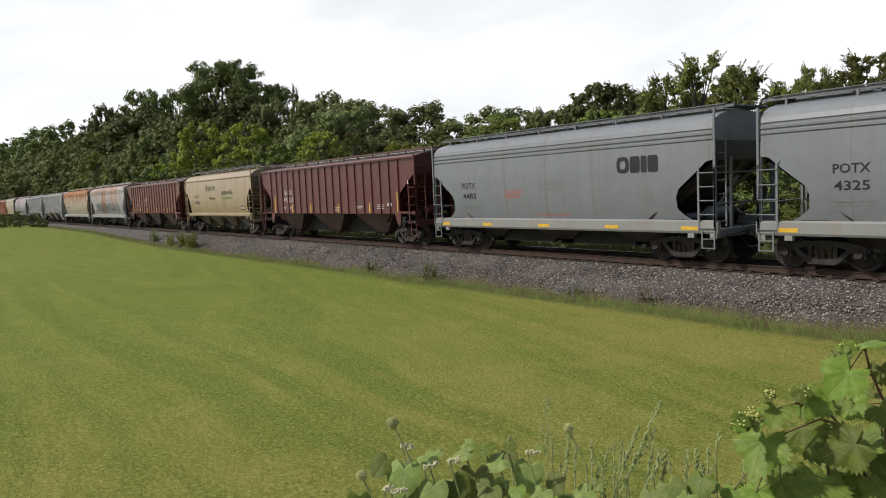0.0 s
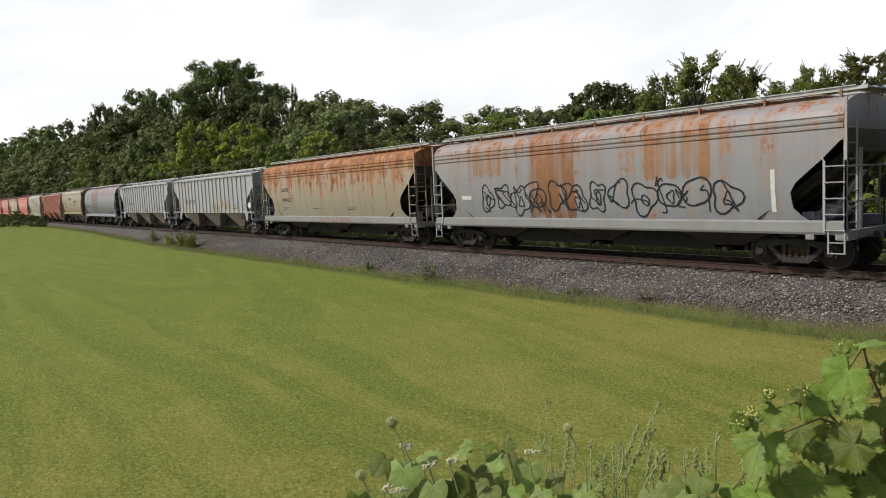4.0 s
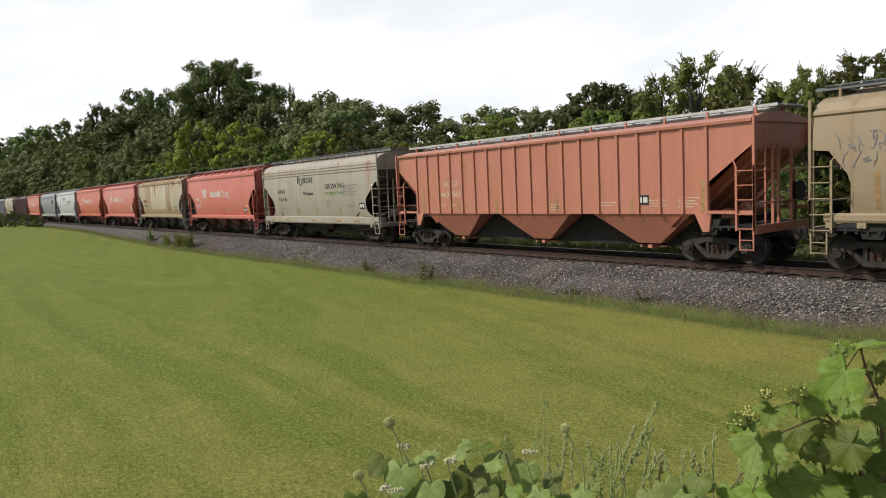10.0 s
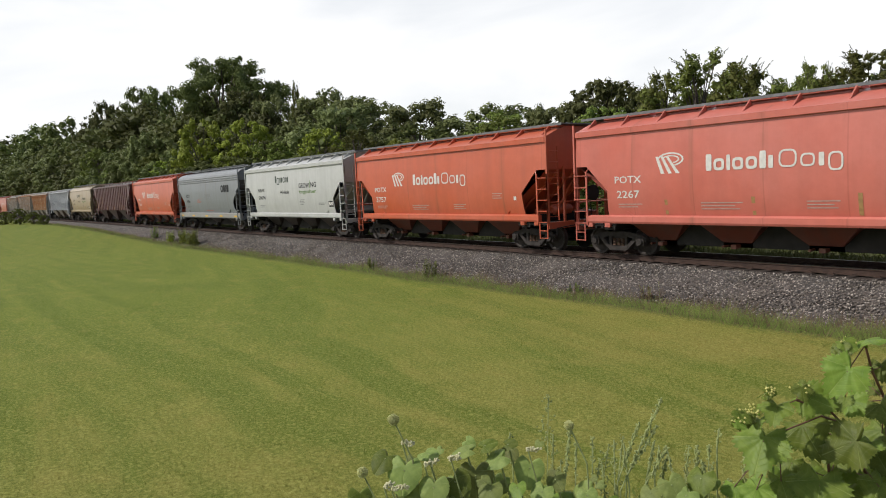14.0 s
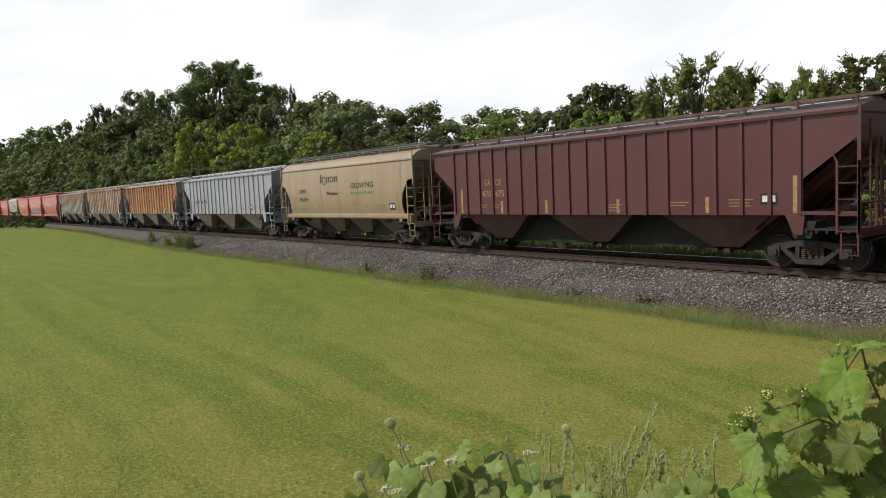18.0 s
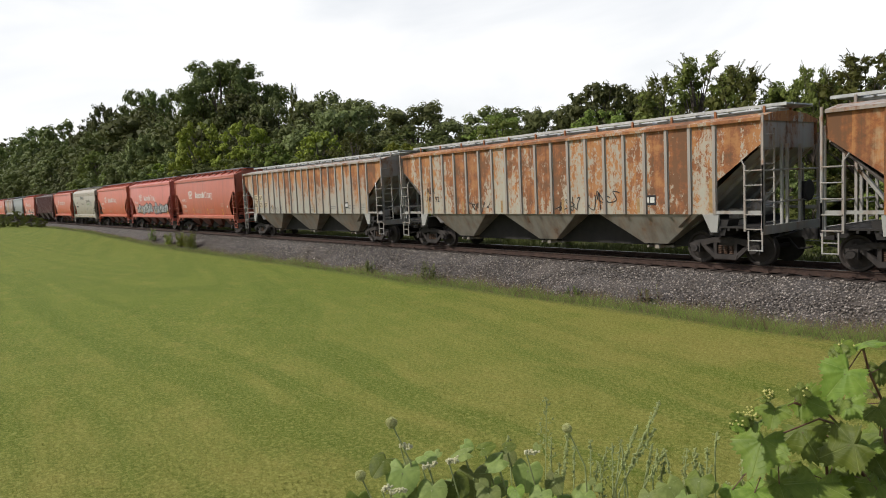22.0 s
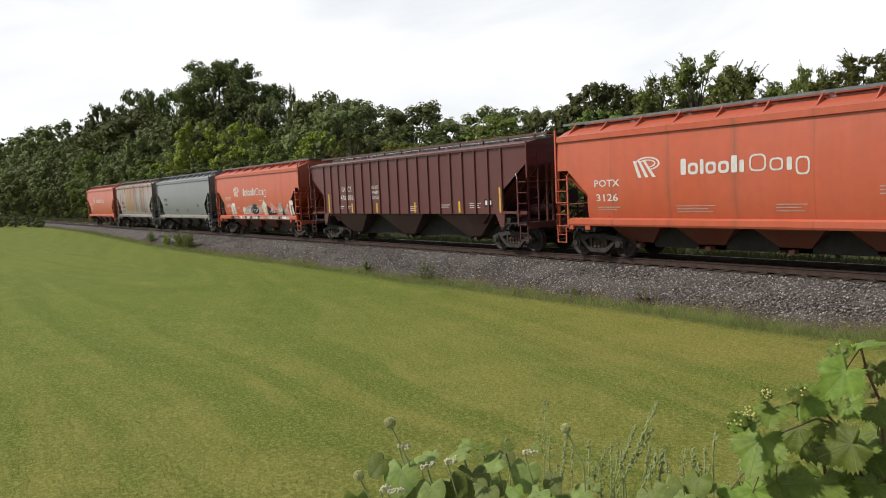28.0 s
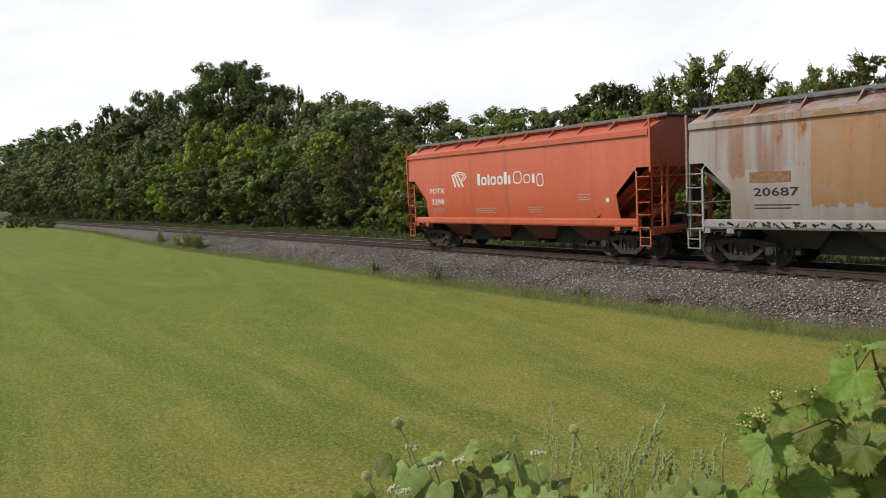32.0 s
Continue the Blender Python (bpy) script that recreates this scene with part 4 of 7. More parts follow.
def set_leaf(blade, material, parent, at, across, tip, face, rng):
    """Sets a leaf whose tip points tip degrees round from the right, as seen from the lawn's high end, and whose face looks there by face and to the sky by the rest."""
    at = Vector(at)
    open_side = (EYE - at).normalized()
    right = Vector((0, 0, 1)).cross(open_side).normalized()
    n = (open_side * face + Vector((-0.15, -0.15, 1.1 - face)) + Vector((rng.uniform(-0.2, 0.2), rng.uniform(-0.2, 0.2), rng.uniform(-0.1, 0.1)))).normalized()
    t = right * math.cos(radians(tip)) + open_side.cross(right) * math.sin(radians(tip))
    t = (t - n * t.dot(n)).normalized()
    s = t.cross(n)
    m = Matrix(((s.x, t.x, n.x), (s.y, t.y, n.y), (s.z, t.z, n.z))).to_4x4()
    ob = part("leaf", blade, material, parent)
    k = across / 1.5
    ob.matrix_basis = Matrix.Translation(at - t * k * 0.12) @ m @ Matrix.Diagonal((k, k, k, 1))
    return ob


def bent(bm, points, r, taper=0.5):
    for k in range(len(points) - 1):
        tube(bm, points[k], points[k + 1], r * (1 - taper * k / len(points)), 6)


M_BUD = plain("vine_bud", (0.5, 0.46, 0.14), 0.7, vary=0.2, size=80)


def build_vine():
    rng = random.Random(15)
    vine = empty("grape_vine", pose(0, 0, 0), "wild grape vine with broad toothed green leaves on reddish stems", "vine")
    foot = Vector((-0.62, -17.75, ground_height(-0.62, -17.75) - 0.02))
    shoots = (((-0.694, -17.580, 1.986), (-0.708, -17.620, 2.063), (-0.716, -17.639, 2.127)),
              ((-0.718, -17.607, 1.793), (-0.741, -17.659, 1.871), (-0.747, -17.690, 1.944), (-0.760, -17.719, 1.978), (-0.804, -17.790, 2.009)),
              ((-0.776, -17.683, 1.797), (-0.774, -17.702, 1.881), (-0.747, -17.690, 1.944)),
              ((-0.747, -17.690, 1.944), (-0.776, -17.726, 1.962), (-0.830, -17.819, 1.931)))
    tips = []
    for k, pts in enumerate(shoots):
        bm = bmesh.new()
        pts = [Vector(p) for p in pts]
        if k < 3:
            mid = foot.lerp(pts[0], 0.55) + Vector((0.04, -0.03, 0))
            pts = [foot + Vector((0.02 * k, 0, 0)), mid] + pts
        bent(bm, pts, 0.0042 if k < 3 else 0.0026)
        part("stem", bm, M_STEM, vine)
        tips += pts[2:]
    spots = ((-0.717, -17.731, 2.081, 0.129, -125, 0.9), (-0.706, -17.640, 2.141, 0.106, -10, 0.1), (-0.755, -17.642, 2.117, 0.062, -150, 0.6), (-0.787, -17.766, 2.013, 0.111, -20, 0.8),
             (-0.811, -17.866, 2.006, 0.090, -95, 0.6), (-0.808, -17.741, 1.924, 0.141, -60, 0.9), (-0.847, -17.860, 1.915, 0.156, -100, 0.8), (-0.696, -17.758, 1.926, 0.143, -155, 0.8),
             (-0.682, -17.631, 1.983, 0.093, -60, 0.7), (-0.754, -17.588, 1.788, 0.146, -80, 0.7), (-0.753, -17.784, 1.815, 0.160, -95, 0.9), (-0.749, -17.621, 1.977, 0.091, -30, 0.7),
             (-0.703, -17.580, 2.067, 0.076, -80, 0.7), (-0.843, -17.735, 1.829, 0.083, -100, 0.6), (-0.827, -17.816, 1.812, 0.094, -70, 0.7), (-0.831, -17.920, 1.821, 0.093, -100, 0.6),
             (-0.694, -17.630, 1.868, 0.113, -60, 0.8), (-0.661, -17.695, 1.815, 0.116, -110, 0.8), (-0.796, -17.608, 1.813, 0.085, -40, 0.5), (-0.798, -17.777, 2.037, 0.045, 100, 0.5),
             (-0.740, -17.539, 1.998, 0.070, -120, 0.6), (-0.905, -17.888, 1.795, 0.076, -80, 0.6), (-0.720, -17.530, 1.885, 0.112, -90, 0.8), (-0.818, -17.594, 1.877, 0.080, -140, 0.6),
             (-0.740, -17.674, 1.764, 0.122, -90, 0.8), (-0.842, -17.744, 1.752, 0.111, -70, 0.8))
    stalks = bmesh.new()
    for k, (x, y, z, w, tip, face) in enumerate(spots):
        set_leaf(GRAPE[k % 4], M_GRAPE, vine, (x, y, z), w, tip, face, rng)
        if k % 2:
            set_leaf(GRAPE[(k + 1) % 4], M_GRAPE, vine, (x + rng.uniform(-0.05, 0.05), y + rng.uniform(0.05, 0.12), z - rng.uniform(0.0, 0.06)), w * rng.uniform(0.45, 0.7), rng.uniform(-150, -30), 0.6, rng)
        near = min(tips, key=lambda p: (p - Vector((x, y, z))).length)
        tube(stalks, near, (x, y, z), 0.0014, 4)
    # the shaded mass of leaves low down on the bank
    for k in range(60):
        u = rng.random()
        x, y = -1.0 + 0.66 * rng.random(), -17.72 + 0.4 * rng.random()
        z = 1.42 + (0.3 + 0.2 * smooth(-0.85, -0.55, x)) * u
        hang("leaf", GRAPE[k % 4], M_GRAPE, vine, (x, y, z), 0.055 + 0.05 * rng.random(), rng)
    tagged(part("leaf_stalk", stalks, M_STEM, vine), kind="stuff")
    # young buds and unfolding leaves at the shoot tips
    for x, y, z in ((-0.864, -17.940, 1.982), (-0.852, -17.904, 1.998), (-0.823, -17.877, 2.044), (-0.788, -17.797, 2.044), (-0.738, -17.683, 2.135), (-0.843, -17.89, 1.99)):
        bm = bmesh.new()
        for k in range(16):
            p = Vector((x, y, z)) + Vector((rng.gauss(0, 1), rng.gauss(0, 1), rng.gauss(0, 0.7))) * 0.009
            lathe(bm, [(0.0005, -0.003), (0.003, 0.0), (0.0005, 0.003)], Matrix.Translation(p), 5)
        tagged(part("bud", bm, M_BUD, vine), kind="stuff")
        for k in range(3):
            hang("leaf", GRAPE[k], M_GRAPE, vine, (x + rng.uniform(-0.02, 0.02), y + rng.uniform(-0.02, 0.02), z + rng.uniform(-0.02, 0.015)), rng.uniform(0.025, 0.04), rng)


build_vine()


def build_bank_plants():
    rng = random.Random(25)
    herb = empty("broadleaf_weed", pose(0, 0, 0), "broad-leaved weed with dusty green heart-shaped leaves", "weed", "weeds on the bank")
    spots = ((-1.456, -18.523, 1.884, 0.087, -120, 0.7), (-1.402, -18.504, 1.865, 0.115, -100, 0.9), (-1.402, -18.433, 1.888, 0.070, -60, 0.5), (-1.341, -18.462, 1.829, 0.100, -95, 0.9),
             (-1.349, -18.391, 1.819, 0.101, -60, 0.7), (-1.359, -18.344, 1.884, 0.080, 170, 0.3), (-1.335, -18.337, 1.823, 0.119, -90, 0.9), (-1.308, -18.280, 1.861, 0.082, -150, 0.5),
             (-1.249, -18.276, 1.802, 0.061, -80, 0.7), (-1.275, -18.208, 1.824, 0.101, -100, 0.8), (-1.234, -18.158, 1.792, 0.066, -60, 0.6), (-1.281, -18.336, 1.802, 0.083, -90, 0.8),
             (-1.345, -18.292, 1.886, 0.063, 20, 0.4), (-1.392, -18.499, 1.810, 0.082, -70, 0.7), (-1.225, -18.215, 1.780, 0.079, -110, 0.7), (-0.996, -18.007, 1.808, 0.087, -60, 0.8),
             (-0.954, -17.949, 1.820, 0.095, -100, 0.7), (-1.038, -18.033, 1.782, 0.069, -90, 0.7), (-0.962, -17.998, 1.791, 0.080, -120, 0.8), (-1.157, -18.127, 1.766, 0.070, -80, 0.6),
             (-1.325, -18.233, 1.879, 0.052, -10, 0.5))
    bm = bmesh.new()
    for k, (x, y, z, w, tip, face) in enumerate(spots):
        set_leaf(HEART[k % 3], M_DUSTY if k % 4 else M_GRAPE, herb, (x, y, z), w, tip, face, rng)
        set_leaf(HEART[(k + 1) % 3], M_DUSTY, herb, (x + rng.uniform(-0.06, 0.06), y + rng.uniform(0.04, 0.1), z - rng.uniform(0.0, 0.06)), w * rng.uniform(0.4, 0.65), rng.uniform(-160, -20), 0.7, rng)
        foot = Vector((x + 0.08, y + 0.12, ground_height(x + 0.08, y + 0.12) - 0.01))
        bent(bm, [foot, foot.lerp(Vector((x, y, z)), 0.6) + Vector((0.02, 0.03, 0)), Vector((x, y, z))], 0.003)
    for k in range(70):
        x = -1.66 + 0.85 * rng.random()
        y = -18.62 + (x + 1.66) * 0.78 + 0.25 * rng.random()
        z = 1.25 + 0.48 * rng.random()
        hang("leaf", HEART[k % 3], M_DUSTY if k % 3 else M_GRAPE, herb, (x, y, z), 0.05 + 0.05 * rng.random(), rng, 0.6)
    tagged(part("stalk", bm, M_STALK, herb), kind="stuff")
    # round flower heads on wiry stalks
    for x, y, z, r in ((-1.423, -18.514, 1.988, 0.0135), (-1.446, -18.595, 1.872, 0.0125), (-1.219, -18.118, 1.926, 0.012)):
        head = empty("wildflower", pose(0, 0, 0), "closed green flower head on a thin stalk", "wildflower", "flower heads on the bank")
        bm = bmesh.new()
        bent(bm, [(x + 0.05, y + 0.06, ground_height(x, y) - 0.02), (x + 0.03, y + 0.03, z - 0.1), (x, y, z)], 0.0022, 0.2)
        part("stalk", bm, M_STALK, head)
        bm = bmesh.new()
        for k in range(90):
            a, u = k * 2.4, 1 - 2 * (k + 0.5) / 90
            d = Vector((math.cos(a) * math.sqrt(1 - u * u), math.sin(a) * math.sqrt(1 - u * u), u))
            tube(bm, Vector((x, y, z)) + d * r * 0.5, Vector((x, y, z)) + d * r * rng.uniform(0.95, 1.15), r * 0.16, 4)
        part("flower_head", bm, M_BLOOM, head)
    # pale catkins among the leaves
    for x, y, z in ((-1.416, -18.497, 1.928), (-1.373, -18.464, 1.876), (-1.335, -18.412, 1.888), (-1.265, -18.220, 1.877), (-1.405, -18.562, 1.839), (-1.39, -18.55, 1.835)):
        cat = empty("smartweed_spike", pose(0, 0, 0), "short pale flower spike among the leaves", "wildflower", "flower spikes on the bank")
        bm = bmesh.new()
        tip = Vector((x, y, z)) + Vector((rng.uniform(0.01, 0.025), rng.uniform(0.015, 0.035), rng.uniform(-0.005, 0.012)))
        for k in range(40):
            p = Vector((x, y, z)).lerp(tip, rng.random()) + Vector((rng.gauss(0, 1), rng.gauss(0, 1), rng.gauss(0, 1))) * 0.0028
            box(bm, p.x - 0.002, p.x + 0.002, p.y - 0.002, p.y + 0.002, p.z - 0.002, p.z + 0.002)
        part("flower_spike", bm, M_PALEBLOOM, cat)
        bm = bmesh.new()
        bent(bm, [(x + 0.04, y + 0.06, ground_height(x, y) - 0.02), (x + 0.02, y + 0.02, z - 0.12), (x, y, z)], 0.002, 0.2)
        part("stalk", bm, M_STALK, cat)
    # upright seed stalks
    spikes = (((-1.157, -17.998, 1.738), (-1.122, -17.864, 1.963), 3), ((-1.168, -17.996, 1.757), (-1.157, -17.917, 1.899), 2), ((-1.154, -17.977, 1.77), (-1.119, -17.89, 1.894), 2), ((-1.166, -18.011, 1.728), (-1.198, -17.97, 1.855), 1),
              ((-1.142, -17.982, 1.745), (-1.178, -17.956, 1.849), 1), ((-1.294, -18.129, 1.726), (-1.349, -18.057, 1.966), 0), ((-1.263, -18.098, 1.727), (-1.292, -18.037, 1.888), 2), ((-1.367, -18.181, 1.765), (-1.401, -18.157, 1.871), 1),
              ((-1.223, -18.03, 1.78), (-1.242, -18.005, 1.861), 1), ((-0.99, -17.822, 1.85), (-0.994, -17.806, 1.893), 1))
    more = (((-0.999, -17.846, 1.809), (-1.006, -17.83, 1.855), 1), ((-1.057, -17.908, 1.765), (-1.092, -17.891, 1.848), 1), ((-1.115, -17.959, 1.747), (-1.089, -17.892, 1.841), 2), ((-1.245, -18.073, 1.74), (-1.27, -18.037, 1.846), 1), ((-1.099, -17.933, 1.774), (-1.105, -17.903, 1.843), 1))
    rest = []
    for k in range(24):
        u = rng.random()
        x, y = -1.34 + 0.42 * u + rng.uniform(-0.03, 0.03), -18.12 + 0.3 * u + rng.uniform(-0.04, 0.06)
        rest.append(((x, y, 1.66), (x + rng.uniform(-0.03, 0.03), y + rng.uniform(0, 0.05), rng.uniform(1.74, 1.86)), rng.choice((0, 1, 2))))
    for low, high, seeds in spikes + more + tuple(rest):
        a, b = Vector(low), Vector(high)
        foot = a + (a - b) * 0.4
        foot.z = ground_height(foot.x, foot.y) - 0.02
        tall = empty("seed_stalk", pose(0, 0, 0), "upright weed stalk with small green seeds" if seeds != 1 else "thin dry weed stalk", "weed", "weed stalks on the bank")
        bm = bmesh.new()
        bent(bm, [foot, a, b], 0.0022 if seeds else 0.0014, 0.5)
        part("stalk", bm, M_STALK, tall)
        bm = bmesh.new()
        for k in range(170 if seeds == 3 else 110 if seeds == 2 else 70 if seeds == 0 else 26):
            u = 0.25 + 0.75 * rng.random()
            wide = 0.0032 if seeds else 0.03 * (1.15 - u)
            p = a.lerp(b, u) + Vector((rng.gauss(0, 1), rng.gauss(0, 1), rng.gauss(0, 0.6))) * wide
            r = rng.uniform(0.0009, 0.0019)
            box(bm, p.x - r, p.x + r, p.y - r, p.y + r, p.z - r * 1.4, p.z + r * 1.4)
        tagged(part("seed_head", bm, M_SEED, tall), kind="stuff")
        if seeds != 3:
            cards = []
            for k in range(14):
                u = rng.random() * 0.8
                p = foot.lerp(b, 0.45 + 0.5 * u)
                ang = rng.random() * 6.283
                out = Vector((math.cos(ang), math.sin(ang), rng.uniform(0.2, 1.0))) * rng.uniform(0.02, 0.055)
                side = Vector((-math.sin(ang), math.cos(ang), 0)) * 0.004
                cards += [tuple(p - side), tuple(p + out * 0.5 + side), tuple(p + out), tuple(p + out * 0.5 - side)]
            part("foliage", soup("foliage", cards, 4), M_WEED, tall)
    # tufts of grass on the bank
    r = np.random.RandomState(8)
    n = 7000
    x = -1.1 + 0.42 * r.normal(size=n)
    y = -18.15 + 0.62 * (x + 1.1) + 0.26 * r.normal(size=n)
    away = np.hypot(x - EYE.x, y - EYE.y) > 1.0
    x, y = x[away], y[away]
    n = len(x)
    z = np.array([ground_height(float(p), float(q)) for p, q in zip(x, y)])
    ob = new("bank_grass", soup("bank_grass", blades(r, x, y, z, 0.12 + 0.5 * r.rand(n), 0.004 + 0.004 * r.rand(n), 0.3), 3))
    ob.data.materials.append(M_WEED)
    tagged(ob, "long rough grass on the bank", "grass", kind="stuff")


M_PALEBLOOM = plain("pale_bloom", (0.52, 0.49, 0.3), 0.8, vary=0.2, size=80)
build_bank_plants()

# ---- hopper cars ----
# Each style: half length, outline of the side from the sill up as (height, half length), half section as (height, half width),
# roof section, sill, centre distance of the trucks, bays.
STYLES = {
    "smooth": dict(half=6.42, outline=((1.28, 5.2), (1.42, 5.2), (2.1, 5.15), (2.90, 5.97), (2.902, 6.42), (3.86, 6.42)),
                   section=((1.28, 1.42), (1.55, 1.49), (1.9, 1.54), (2.3, 1.568), (2.7, 1.578), (3.1, 1.572), (3.5, 1.556), (3.86, 1.53)),
                   roof=((1.535, 3.84), (1.605, 3.86), (1.61, 4.03), (1.50, 4.06), (0.95, 4.28), (0.55, 4.40), (0.0, 4.43)),
                   sill=(1.07, 1.30, 6.02, 1.60), trucks=10.35, bays=4, board=(0.62, 0.98, 4.50), end=6.40, sheet=2.9, deck=1.02),
    "grooved": dict(half=6.42, outline=((1.24, 5.75), (1.40, 5.45), (1.60, 5.22), (1.94, 5.20), (2.18, 5.30), (2.72, 5.98), (2.92, 6.2), (2.96, 6.42), (3.50, 6.42)),
                    section=((1.24, 1.40), (1.5, 1.46), (1.8, 1.508), (2.15, 1.545), (2.5, 1.565), (2.9, 1.575), (3.2, 1.57), (3.50, 1.555)),
                    roof=((1.555, 3.50), (1.585, 3.53), (1.585, 3.59), (1.55, 3.61), (1.55, 3.65), (1.585, 3.67), (1.585, 3.73), (1.55, 3.75), (1.55, 3.79), (1.575, 3.82), (1.54, 3.95), (1.42, 4.10), (1.15, 4.23), (0.7, 4.33), (0.0, 4.37)),
                    sill=(0.91, 1.26, 6.55, 1.59), trucks=10.2, bays=3, board=(0.5, 0.9, 4.48), end=6.40, sheet=2.95, deck=1.0),
    "curved": dict(half=6.6, outline=((1.44, 5.75), (1.6, 5.7), (1.95, 5.66), (2.42, 5.8), (2.98, 6.22), (3.02, 6.6), (3.84, 6.6)),
                   section=((1.44, 1.45), (1.7, 1.515), (2.0, 1.555), (2.4, 1.58), (2.8, 1.588), (3.2, 1.577), (3.55, 1.555), (3.84, 1.525)),
                   roof=((1.53, 3.82), (1.575, 3.86), (1.57, 3.92), (1.50, 3.98), (1.34, 4.14), (1.0, 4.28), (0.55, 4.36), (0.0, 4.39)),
                   sill=(1.25, 1.45, 6.35, 1.57), trucks=10.6, bays=4, board=(0.5, 0.9, 4.55), end=6.55, sheet=3.0, deck=1.1),
    "round": dict(half=7.62, outline=((1.30, 7.15), (1.5, 7.1), (1.85, 7.05), (2.2, 7.1), (2.6, 7.35), (2.95, 7.58), (3.3, 7.62), (3.6, 7.6)),
                  section=((1.30, 1.34), (1.5, 1.43), (1.75, 1.51), (2.1, 1.575), (2.45, 1.6), (2.8, 1.6), (3.15, 1.57), (3.4, 1.53), (3.6, 1.49)),
                  roof=((1.49, 3.58), (1.42, 3.76), (1.28, 3.96), (1.05, 4.14), (0.75, 4.27), (0.4, 4.35), (0.0, 4.37)),
                  sill=(1.03, 1.30, 7.62, 1.57), trucks=12.9, bays=4, board=(0.45, 0.85, 4.45), end=7.2, sheet=2.7, deck=1.05),
    "long": dict(half=8.1, outline=((1.24, 7.3), (1.40, 7.05), (1.60, 6.85), (2.0, 6.8), (2.25, 6.95), (2.80, 7.6), (3.2, 8.0), (3.25, 8.1), (3.50, 8.1)),
                 section=((1.24, 1.40), (1.5, 1.46), (1.8, 1.508), (2.15, 1.545), (2.5, 1.565), (2.9, 1.575), (3.2, 1.57), (3.50, 1.555)),
                 roof=((1.555, 3.50), (1.585, 3.53), (1.585, 3.59), (1.55, 3.61), (1.55, 3.65), (1.585, 3.67), (1.585, 3.73), (1.55, 3.75), (1.55, 3.79), (1.575, 3.82), (1.54, 3.95), (1.42, 4.10), (1.15, 4.23), (0.7, 4.33), (0.0, 4.37)),
                 sill=(0.95, 1.27, 8.15, 1.59), trucks=13.4, bays=3, board=(0.5, 0.9, 4.5), end=8.08, sheet=2.95, deck=1.02),
    "ribbed": dict(half=8.29, outline=((1.45, 6.98), (2.35, 6.98), (3.30, 8.27), (3.302, 8.29), (3.95, 8.29)),
                   section=((1.45, 1.50), (3.95, 1.50)),
                   roof=((1.50, 3.90), (1.585, 3.90), (1.59, 3.98), (1.50, 4.0), (0.9, 4.13), (0.0, 4.2)),
                   sill=None, trucks=13.9, bays=3, board=(0.35, 0.72, 4.36), end=8.22, sheet=3.2, deck=1.12),
}
MESHES = {}


def kept(key, build):
    """One mesh for all alike parts."""
    if key not in MESHES:
        bm = bmesh.new()
        build(bm)
        bmesh.ops.recalc_face_normals(bm, faces=bm.faces[:])
        data = bpy.data.meshes.new(key[-1])
        bm.to_mesh(data)
        bm.free()
        MESHES[key] = data
    return MESHES[key]


def wide_at(s, z):
    return float(np.interp(z, [p[0] for p in s["section"]], [p[1] for p in s["section"]]))


def long_at(s, z):
    return float(np.interp(z, [p[0] for p in s["outline"]], [p[1] for p in s["outline"]]))


def side_mesh(s):
    def build(bm):
        heights = sorted({p[0] for p in s["outline"]} | {p[0] for p in s["section"]})
        skins = []
        for inset in (0.0, 0.03):
            rows = []
            for z in heights:
                h, w = long_at(s, z), wide_at(s, z)
                rows.append([bm.verts.new((x * h, -w + inset, z)) for x in (-1, -0.5, 0, 0.5, 1)])
            skins.append(rows)
        for a, b, flip in ((skins[0], skins[0], False), (skins[1], skins[1], True)):
            for r0, r1 in zip(a, a[1:]):
                for k in range(4):
                    f = (r0[k], r0[k + 1], r1[k + 1], r1[k])
                    bm.faces.new(f[::-1] if flip else f).smooth = True
        o, i = skins
        for r in (0, len(heights) - 1):
            for k in range(4):
                bm.faces.new((o[r][k], i[r][k], i[r][k + 1], o[r][k + 1]))
        for r in range(len(heights) - 1):
            for k in (0, 4):
                bm.faces.new((o[r][k], o[r + 1][k], i[r + 1][k], i[r][k]))
        for row in (*o, *i):
            for e in {e for v in row for e in v.link_edges}:
                e.smooth = all(f.smooth for f in e.link_faces)
    return build


def roof_mesh(s):
    def build(bm):
        half = [(-y, z) for y, z in s["roof"]]
        line = half + [(-y, z) for y, z in half[-2::-1]]
        h = s["half"] - 0.01
        a = [bm.verts.new((-h, y, z)) for y, z in line]
        b = [bm.verts.new((h, y, z)) for y, z in line]
        for k in range(len(line) - 1):
            bm.faces.new((a[k], b[k], b[k + 1], a[k + 1]))
        bm.faces.new(a)
        bm.faces.new(b[::-1])
    return build


